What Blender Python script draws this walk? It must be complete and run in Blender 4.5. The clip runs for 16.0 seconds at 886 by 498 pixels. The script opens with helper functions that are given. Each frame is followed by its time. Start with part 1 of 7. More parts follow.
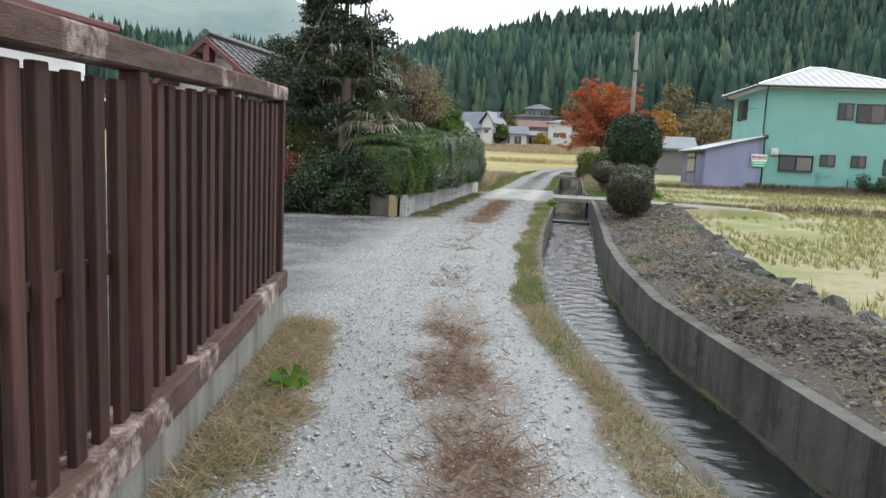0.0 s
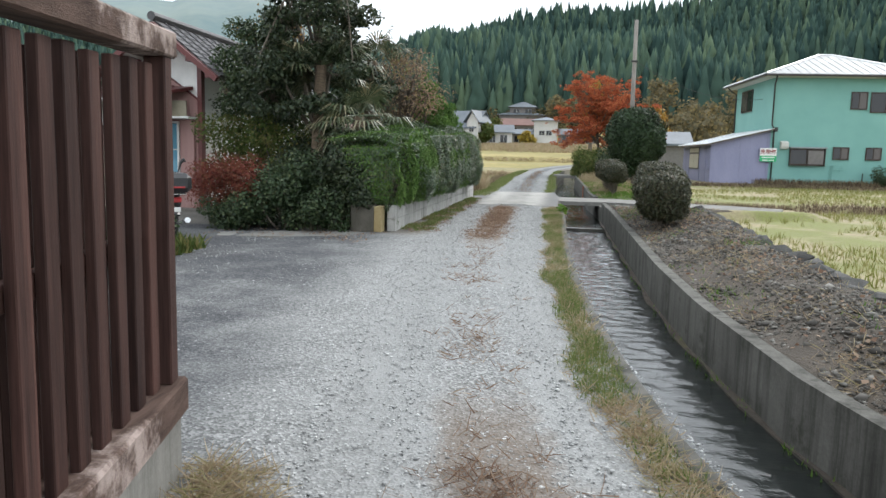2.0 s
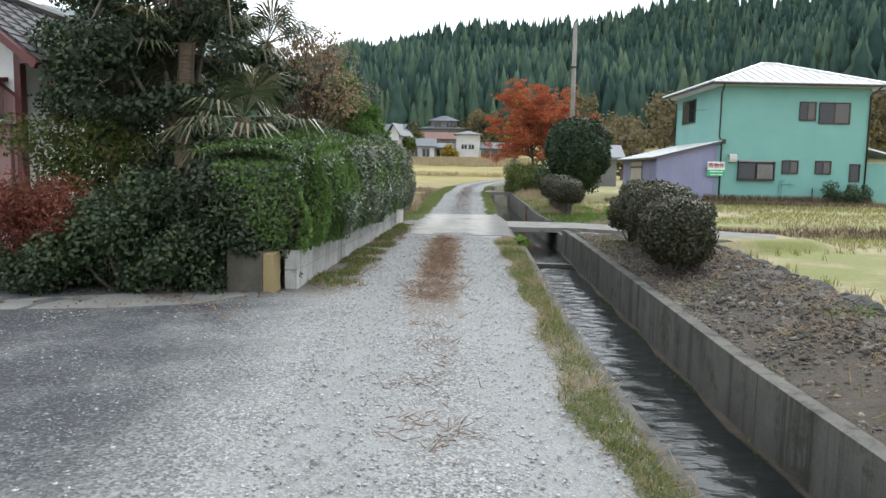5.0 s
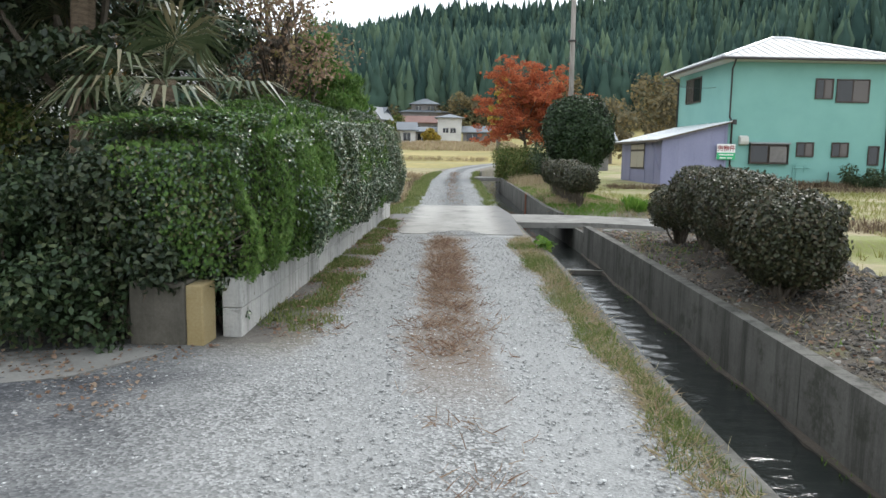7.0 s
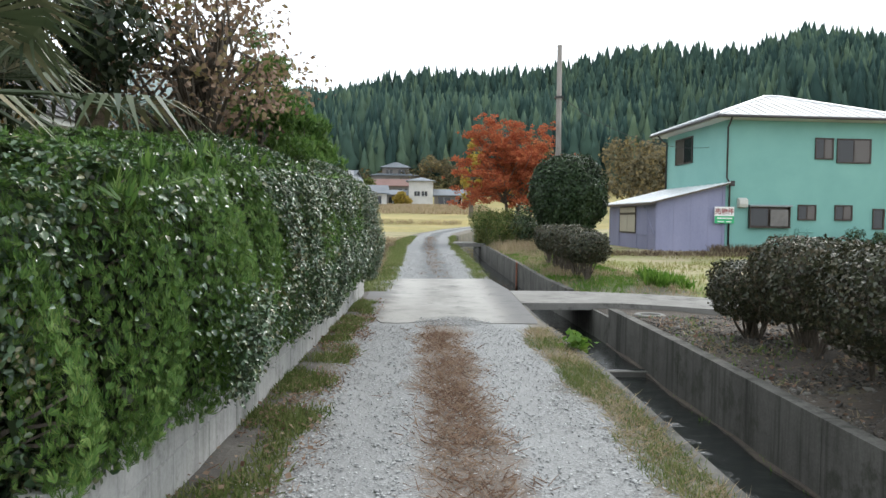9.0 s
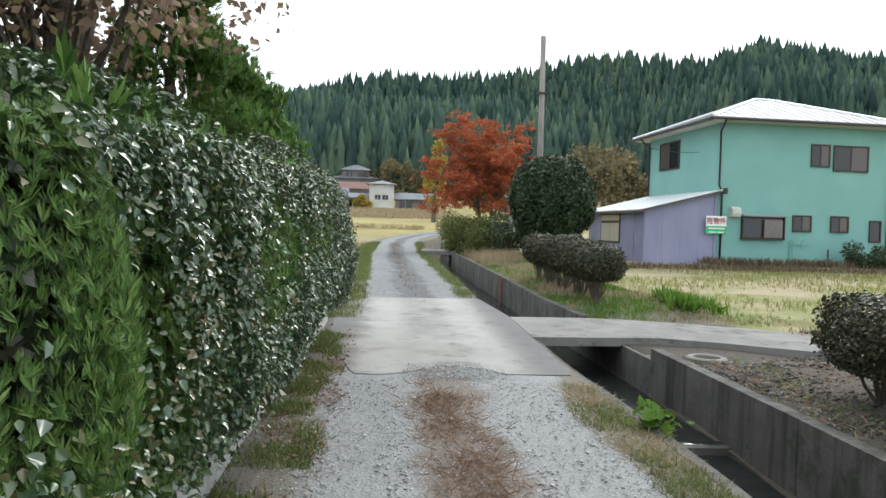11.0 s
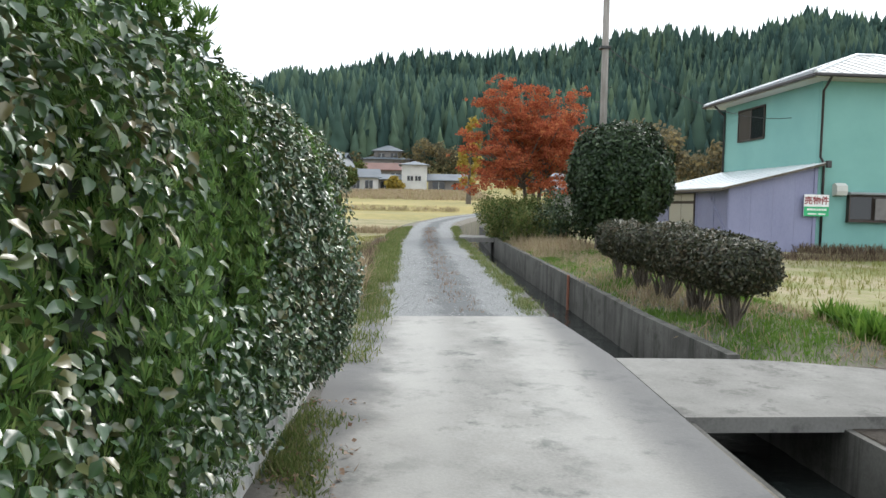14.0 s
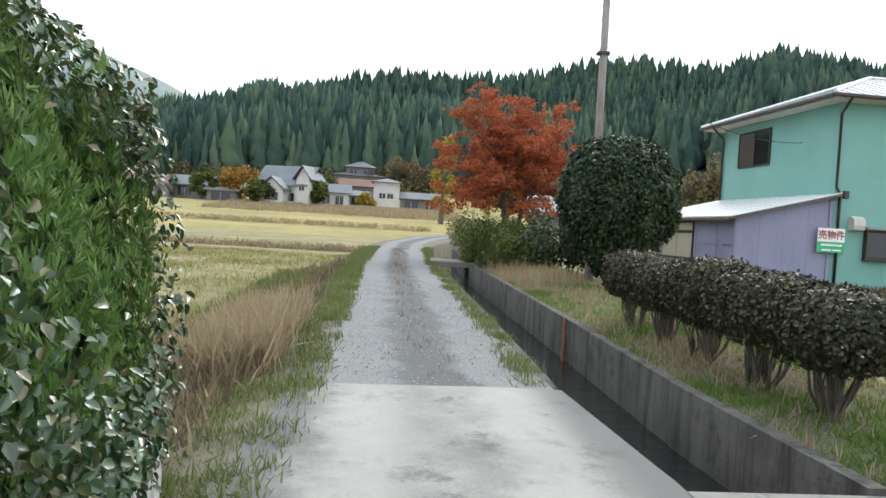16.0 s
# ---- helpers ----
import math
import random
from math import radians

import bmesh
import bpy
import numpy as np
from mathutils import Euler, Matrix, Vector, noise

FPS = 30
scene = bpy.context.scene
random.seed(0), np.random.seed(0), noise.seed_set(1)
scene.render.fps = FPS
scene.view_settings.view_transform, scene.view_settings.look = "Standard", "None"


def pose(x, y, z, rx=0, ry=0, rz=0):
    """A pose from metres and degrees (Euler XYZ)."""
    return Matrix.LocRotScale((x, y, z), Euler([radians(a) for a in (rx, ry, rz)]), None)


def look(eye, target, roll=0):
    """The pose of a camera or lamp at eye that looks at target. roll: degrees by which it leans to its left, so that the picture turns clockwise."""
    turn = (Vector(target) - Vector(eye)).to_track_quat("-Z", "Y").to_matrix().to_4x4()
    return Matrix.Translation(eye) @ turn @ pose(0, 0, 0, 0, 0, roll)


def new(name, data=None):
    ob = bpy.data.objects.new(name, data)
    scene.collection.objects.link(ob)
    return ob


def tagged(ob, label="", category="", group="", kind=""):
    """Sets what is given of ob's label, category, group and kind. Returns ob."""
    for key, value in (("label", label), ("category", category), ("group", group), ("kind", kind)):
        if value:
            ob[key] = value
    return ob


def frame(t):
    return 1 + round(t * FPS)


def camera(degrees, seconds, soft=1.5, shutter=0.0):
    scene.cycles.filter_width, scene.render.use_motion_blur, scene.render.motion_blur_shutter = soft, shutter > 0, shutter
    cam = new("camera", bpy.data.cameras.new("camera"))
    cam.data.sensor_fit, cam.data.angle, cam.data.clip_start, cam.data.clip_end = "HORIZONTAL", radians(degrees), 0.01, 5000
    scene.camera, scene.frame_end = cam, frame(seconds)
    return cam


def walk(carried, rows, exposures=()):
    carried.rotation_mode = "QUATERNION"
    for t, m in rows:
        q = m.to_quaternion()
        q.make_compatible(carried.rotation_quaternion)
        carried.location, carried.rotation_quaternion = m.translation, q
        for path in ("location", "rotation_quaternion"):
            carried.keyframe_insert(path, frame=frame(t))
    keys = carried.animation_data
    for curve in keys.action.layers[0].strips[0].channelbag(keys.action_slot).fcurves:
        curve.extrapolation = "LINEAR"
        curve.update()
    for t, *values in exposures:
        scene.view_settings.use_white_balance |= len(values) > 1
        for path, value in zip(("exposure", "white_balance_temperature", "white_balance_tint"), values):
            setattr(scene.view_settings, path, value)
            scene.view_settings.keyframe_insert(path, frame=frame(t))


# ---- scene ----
cam = camera(62.8, 16.0)
METRES, EYE, TILT, LEAN, TURN = 23.1, 1.5, 0.0, 0.0, 10.9
ROWS = [
    (0.0, 0.0, 0.0, 0.0, 0.32, -7.3, -2.5),
    (0.5, -0.0034, 0.0309, 0.0001, -0.95, -7.05, -2.57),
    (1.0, -0.0069, 0.061, -0.0001, -2.56, -7.11, -2.51),
    (1.5, -0.0088, 0.0921, -0.0003, -0.54, -7.47, -1.59),
    (2.0, -0.0099, 0.123, 0.0001, -0.95, -7.24, -1.38),
    (2.5, -0.0104, 0.1552, 0.0003, -3.51, -6.96, -1.06),
    (3.0, -0.0114, 0.1859, 0.0007, -5.2, -7.03, -2.28),
    (3.5, -0.0105, 0.2173, 0.0012, -4.24, -7.64, -2.04),
    (4.0, -0.0106, 0.2471, 0.0032, -6.14, -6.0, -1.74),
    (6.5, -0.0062, 0.4063, 0.0023, -7.75, -6.63, -0.88),
    (7.0, -0.0064, 0.4379, 0.0032, -8.74, -7.2, -0.85),
    (7.5, -0.0057, 0.4707, 0.0038, -10.52, -5.11, -0.71),
    (8.0, -0.0055, 0.5026, 0.0046, -11.28, -3.76, -0.87),
    (8.5, -0.0022, 0.5353, 0.0047, -10.94, -2.24, -0.6),
    (9.0, 0.0009, 0.5668, 0.005, -11.1, -2.23, -0.76),
    (9.5, 0.0048, 0.5976, 0.0056, -12.13, -1.43, -0.45),
    (12.0, 0.0122, 0.7476, 0.0077, -14.93, -3.31, -2.25),
    (12.5, 0.0189, 0.7768, 0.0077, -13.42, -4.23, -2.59),
    (13.0, 0.0246, 0.8072, 0.0089, -12.28, -2.98, -2.69),
    (13.5, 0.0331, 0.8383, 0.0088, -11.62, -3.13, -2.36),
    (14.0, 0.0393, 0.8688, 0.0095, -11.73, -3.35, -1.2),
    (14.5, 0.046, 0.9004, 0.0095, -14.27, -1.85, -1.75),
    (15.0, 0.0528, 0.9304, 0.0094, -13.42, -3.31, -2.01),
    (15.5, 0.0604, 0.961, 0.0098, -13.93, -2.84, -1.81),
    (16.0, 0.0668, 0.9915, 0.0096, -13.96, -1.7, -3.39),
]
walk(cam, [(t, pose(0, 0, EYE, TILT, LEAN, TURN) @ pose(METRES * x, METRES * y, METRES * z, 90 + pitch, roll, yaw)) for t, x, y, z, yaw, pitch, roll in ROWS])

# ---- light ----
world = bpy.data.worlds.new("overcast_sky")
scene.world = world
world.use_nodes = True
wn = world.node_tree.nodes
sky = wn.new("ShaderNodeTexSky")
sky.sky_type, sky.sun_disc = "NISHITA", False
sky.sun_elevation, sky.sun_rotation = radians(45), radians(34)
sky.dust_density, sky.air_density = 4.0, 1.0
cloud = wn.new("ShaderNodeMix")
cloud.data_type = "RGBA"
cloud.inputs[0].default_value = 0.88
cloud.inputs[7].default_value = (12.0, 12.9, 13.8, 1)
world.node_tree.links.new(sky.outputs[0], cloud.inputs[6])
world.node_tree.links.new(cloud.outputs[2], wn["Background"].inputs[0])
wn["Background"].inputs[1].default_value = 0.10
sun = new("sun", bpy.data.lights.new("sun", "SUN"))
sun.data.energy, sun.data.angle, sun.data.color = 1.3, radians(18), (1.0, 0.98, 0.95)
sun.matrix_world = look((28, 42, 50), (0, 0, 0))
scene.view_settings.exposure = 0.66


# ---- materials ----
def ramp(nt, fac, stops):
    r = nt.nodes.new("ShaderNodeValToRGB")
    while len(r.color_ramp.elements) < len(stops):
        r.color_ramp.elements.new(0.5)
    for e, (p, c) in zip(r.color_ramp.elements, stops):
        e.position, e.color = p, (*c, 1) if len(c) == 3 else c
    nt.links.new(fac, r.inputs[0])
    return r.outputs[0]


def noise_tex(nt, vec, scale, detail=6, rough=0.6, stretch=None):
    if stretch:
        mp = nt.nodes.new("ShaderNodeMapping")
        mp.inputs["Scale"].default_value = stretch
        nt.links.new(vec, mp.inputs[0])
        vec = mp.outputs[0]
    n = nt.nodes.new("ShaderNodeTexNoise")
    n.inputs["Scale"].default_value, n.inputs["Detail"].default_value, n.inputs["Roughness"].default_value = scale, detail, rough
    nt.links.new(vec, n.inputs[0])
    return n.outputs[0]


def mixed(nt, fac, a, b, mode="MIX"):
    m = nt.nodes.new("ShaderNodeMix")
    m.data_type, m.blend_type = "RGBA", mode
    for socket, v in ((m.inputs[0], fac), (m.inputs[6], a), (m.inputs[7], b)):
        if isinstance(v, (int, float)):
            socket.default_value = v
        elif isinstance(v, tuple):
            socket.default_value = (*v, 1)
        else:
            nt.links.new(v, socket)
    return m.outputs[2]


def calc(nt, op, a, b=0.0, c=0.0):
    m = nt.nodes.new("ShaderNodeMath")
    m.operation = op
    for socket, v in zip(m.inputs, (a, b, c)):
        if isinstance(v, (int, float)):
            socket.default_value = v
        else:
            nt.links.new(v, socket)
    return m.outputs[0]


def span(nt, v, a, b, x=0.0, y=1.0):
    m = nt.nodes.new("ShaderNodeMapRange")
    m.interpolation_type = "SMOOTHSTEP"
    nt.links.new(v, m.inputs[0])
    for i, q in enumerate((a, b, x, y)):
        m.inputs[i + 1].default_value = q
    return m.outputs[0]


def blank(name):
    m = bpy.data.materials.new(name)
    m.use_nodes = True
    nt = m.node_tree
    return m, nt, nt.nodes["Principled BSDF"], nt.nodes.new("ShaderNodeNewGeometry")


def relief(nt, bsdf, height, strength, distance=0.01):
    b = nt.nodes.new("ShaderNodeBump")
    b.inputs["Strength"].default_value, b.inputs["Distance"].default_value = strength, distance
    nt.links.new(height, b.inputs["Height"])
    nt.links.new(b.outputs[0], bsdf.inputs["Normal"])


def surface(name, dark, light, scale=8.0, fine=60.0, rough=0.8, bump=0.3, metal=0.0, stretch=None, spot=None, each=0.0, dist=0.01, spec=0.5):
    """Two scales of variation, optional stains of another colour, optional difference from piece to piece."""
    m, nt, bsdf, geo = blank(name)
    pos = geo.outputs["Position"]
    big, small = noise_tex(nt, pos, scale, 4, 0.6, stretch), noise_tex(nt, pos, fine, 6, 0.65, stretch)
    col = ramp(nt, calc(nt, "ADD", calc(nt, "MULTIPLY", big, 0.6), calc(nt, "MULTIPLY", small, 0.4)), [(0.32, dark), (0.68, light)])
    if spot:
        col = mixed(nt, span(nt, noise_tex(nt, pos, scale * 0.45, 7, 0.7), spot[1], spot[1] + 0.12), col, spot[0])
    if each:
        info = nt.nodes.new("ShaderNodeObjectInfo")
        v = calc(nt, "ADD", calc(nt, "MULTIPLY", info.outputs["Random"], each), 1 - each / 2)
        hsv = nt.nodes.new("ShaderNodeHueSaturation")
        nt.links.new(col, hsv.inputs["Color"])
        nt.links.new(v, hsv.inputs["Value"])
        col = hsv.outputs[0]
    nt.links.new(col, bsdf.inputs["Base Color"])
    bsdf.inputs["Roughness"].default_value, bsdf.inputs["Metallic"].default_value = rough, metal
    bsdf.inputs["Specular IOR Level"].default_value = spec
    if bump:
        relief(nt, bsdf, small, bump, dist)
    return m


def foliage(name, stops, rough=0.5, through_light=0.25, spec=0.4, patch=1.2):
    """Leaves that differ one from another and from patch to patch, and let some light through."""
    m, nt, bsdf, geo = blank(name)
    f = calc(nt, "ADD", calc(nt, "MULTIPLY", geo.outputs["Random Per Island"], 0.65), calc(nt, "MULTIPLY", noise_tex(nt, geo.outputs["Position"], patch, 3), 0.5))
    k = len(stops)
    col = ramp(nt, f, [(0.1 + 0.85 * i / max(1, k - 1), c) for i, c in enumerate(stops)])
    nt.links.new(col, bsdf.inputs["Base Color"])
    bsdf.inputs["Roughness"].default_value, bsdf.inputs["Specular IOR Level"].default_value = rough, spec
    tr = nt.nodes.new("ShaderNodeBsdfTranslucent")
    nt.links.new(col, tr.inputs[0])
    mx = nt.nodes.new("ShaderNodeMixShader")
    mx.inputs[0].default_value = through_light
    nt.links.new(bsdf.outputs[0], mx.inputs[1])
    nt.links.new(tr.outputs[0], mx.inputs[2])
    nt.links.new(mx.outputs[0], nt.nodes["Material Output"].inputs[0])
    return m


def road_material():
    """Crushed grey stone; the UV map holds metres across from the track's middle and along it."""
    m, nt, bsdf, geo = blank("gravel_track")
    pos = geo.outputs["Position"]
    uv = nt.nodes.new("ShaderNodeUVMap")
    sep = nt.nodes.new("ShaderNodeSeparateXYZ")
    nt.links.new(uv.outputs[0], sep.inputs[0])
    u, v = sep.outputs[0], sep.outputs[1]
    wob = calc(nt, "MULTIPLY", calc(nt, "SUBTRACT", noise_tex(nt, pos, 1.3, 5, 0.65), 0.5), 0.9)
    uw = calc(nt, "ADD", u, wob)
    au = calc(nt, "ABSOLUTE", uw)
    vor = nt.nodes.new("ShaderNodeTexVoronoi")
    vor.inputs["Scale"].default_value = 62
    nt.links.new(pos, vor.inputs[0])
    bw = nt.nodes.new("ShaderNodeSeparateColor")
    nt.links.new(vor.outputs["Color"], bw.inputs[0])
    stone = ramp(nt, bw.outputs[0], [(0.0, (0.081, 0.082, 0.08)), (0.5, (0.183, 0.186, 0.183)), (1.0, (0.346, 0.35, 0.345))])
    dust = ramp(nt, noise_tex(nt, pos, 70, 5, 0.8), [(0.32, (0.165, 0.168, 0.165)), (0.7, (0.34, 0.345, 0.339))])
    rut = calc(nt, "MULTIPLY", span(nt, au, 0.2, 0.45), span(nt, au, 0.75, 1.25, 1.0, 0.0))
    fine = calc(nt, "ADD", calc(nt, "MULTIPLY", rut, 0.55), span(nt, noise_tex(nt, pos, 0.9, 7, 0.7), 0.4, 0.65, 0.0, 0.45))
    col = mixed(nt, fine, stone, dust)
    soil = ramp(nt, noise_tex(nt, pos, 25, 6, 0.7), [(0.3, (0.075, 0.066, 0.05)), (0.7, (0.2, 0.18, 0.145))])
    ends = calc(nt, "ADD", span(nt, v, 6.2, 7.4, 1.0, 0.0), span(nt, v, 13.5, 15.0, 0.0, 1.0))
    mid = calc(nt, "MULTIPLY", span(nt, au, 0.18, 0.4, 1.0, 0.0), calc(nt, "MULTIPLY", ends, 0.75))
    col = mixed(nt, mid, col, (0.14, 0.11, 0.086))
    # beyond the slab the crown is dark coarse stone
    crown_far = calc(nt, "MULTIPLY", span(nt, v, 28.0, 29.5), calc(nt, "ADD", span(nt, au, 0.2, 0.5, 0.6, 0.0), 0.3))
    col = mixed(nt, crown_far, col, (0.1, 0.107, 0.11))
    right = span(nt, uw, 0.95, 1.2)
    left = calc(nt, "MULTIPLY", span(nt, uw, -1.2, -0.95, 1.0, 0.0), calc(nt, "ADD", span(nt, v, 5.0, 5.8, 1.0, 0.0), span(nt, v, 14.6, 15.6)))
    col = mixed(nt, calc(nt, "MINIMUM", calc(nt, "ADD", right, left), 1.0), col, soil)
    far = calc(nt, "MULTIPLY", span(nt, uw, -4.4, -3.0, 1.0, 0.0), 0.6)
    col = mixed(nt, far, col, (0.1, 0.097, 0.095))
    dark = calc(nt, "MULTIPLY", span(nt, noise_tex(nt, pos, 0.55, 7, 0.7), 0.3, 0.6, 0.25, 1.0), span(nt, uw, -2.3, -0.9, 0.95, 0.0))
    col = mixed(nt, dark, col, mixed(nt, span(nt, bw.outputs[1], 0.6, 1.0), (0.034, 0.036, 0.041), (0.12, 0.123, 0.13)))
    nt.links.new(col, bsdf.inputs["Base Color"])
    bsdf.inputs["Roughness"].default_value, bsdf.inputs["Specular IOR Level"].default_value = 0.9, 0.25
    relief(nt, bsdf, vor.outputs["Distance"], 0.6, 0.01)
    return m


def field_material(name, straw, green, row=0.3, along=(1, 0, 0)):
    """Cut rice field: straw, new green shoots and bare soil."""
    m, nt, bsdf, geo = blank(name)
    pos = geo.outputs["Position"]
    big = noise_tex(nt, pos, 0.35, 6, 0.65)
    fine = noise_tex(nt, pos, 12, 6, 0.7)
    a = mixed(nt, span(nt, big, 0.4, 0.6), green, straw)
    col = mixed(nt, span(nt, fine, 0.35, 0.65), mixed(nt, 0.5, a, (0.16, 0.13, 0.08)), a)
    nt.links.new(col, bsdf.inputs["Base Color"])
    bsdf.inputs["Roughness"].default_value = 0.95
    relief(nt, bsdf, fine, 0.6, 0.05)
    return m


def concrete(name, dark, light, streak=0.0, spot=None, tracks=False):
    m, nt, bsdf, geo = blank(name)
    pos = geo.outputs["Position"]
    big, fine = noise_tex(nt, pos, 1.4, 7, 0.65), noise_tex(nt, pos, 45, 5, 0.6)
    col = ramp(nt, calc(nt, "ADD", calc(nt, "MULTIPLY", big, 0.7), calc(nt, "MULTIPLY", fine, 0.3)), [(0.3, dark), (0.7, light)])
    if streak:
        st = noise_tex(nt, pos, 2.2, 6, 0.75, (1.6, 1.6, 0.1))
        col = mixed(nt, calc(nt, "MULTIPLY", span(nt, st, 0.45, 0.68), streak), col, (dark[0] * 0.35, dark[1] * 0.36, dark[2] * 0.33))
    if spot:
        col = mixed(nt, calc(nt, "MULTIPLY", span(nt, noise_tex(nt, pos, 2.2, 6, 0.75), 0.52, 0.66), 0.8), col, spot)
    if tracks:
        # scrubbed pale where wheels run, dark grown along the edges
        sep = nt.nodes.new("ShaderNodeSeparateXYZ")
        nt.links.new(pos, sep.inputs[0])
        xw = calc(nt, "ADD", sep.outputs[0], calc(nt, "MULTIPLY", calc(nt, "SUBTRACT", big, 0.5), 0.6))
        ax = calc(nt, "ABSOLUTE", calc(nt, "ADD", xw, 2.42))
        col = mixed(nt, calc(nt, "MULTIPLY", span(nt, ax, 0.75, 1.15), 0.8), col, (0.115, 0.113, 0.112))
        col = mixed(nt, calc(nt, "MULTIPLY", calc(nt, "MULTIPLY", span(nt, ax, 0.2, 0.5), span(nt, ax, 0.65, 0.95, 1.0, 0.0)), 0.4), col, (0.38, 0.37, 0.345))
    nt.links.new(col, bsdf.inputs["Base Color"])
    bsdf.inputs["Roughness"].default_value, bsdf.inputs["Specular IOR Level"].default_value = 0.9, 0.25
    relief(nt, bsdf, fine, 0.35, 0.006)
    return m


def water_material():
    m, nt, bsdf, geo = blank("stream_water")
    pos = geo.outputs["Position"]
    # pale streaks: aerated fast shallow water plus sky reflection put into the colour
    foam_and_sky_glint = span(nt, noise_tex(nt, pos, 14, 6, 0.75, (1.0, 0.45, 1)), 0.54, 0.8, 0.0, 0.22)
    nt.links.new(mixed(nt, foam_and_sky_glint, (0.014, 0.017, 0.016), (0.3, 0.32, 0.33)), bsdf.inputs["Base Color"])
    bsdf.inputs["Roughness"].default_value, bsdf.inputs["IOR"].default_value = 0.08, 1.34
    bsdf.inputs["Specular IOR Level"].default_value = 0.9
    h = calc(nt, "ADD", noise_tex(nt, pos, 6, 4, 0.6, (0.8, 2.0, 1)), calc(nt, "MULTIPLY", noise_tex(nt, pos, 24, 3, 0.6), 0.3))
    relief(nt, bsdf, h, 0.4, 0.02)
    return m


def glass_material(name, tint, rough=0.05):
    m, nt, bsdf, geo = blank(name)
    bsdf.inputs["Base Color"].default_value = (*tint, 1)
    bsdf.inputs["Roughness"].default_value, bsdf.inputs["IOR"].default_value = rough, 1.5
    bsdf.inputs["Specular IOR Level"].default_value = 0.5
    relief(nt, bsdf, noise_tex(nt, geo.outputs["Position"], 1.5, 2), 0.05, 0.02)
    return m


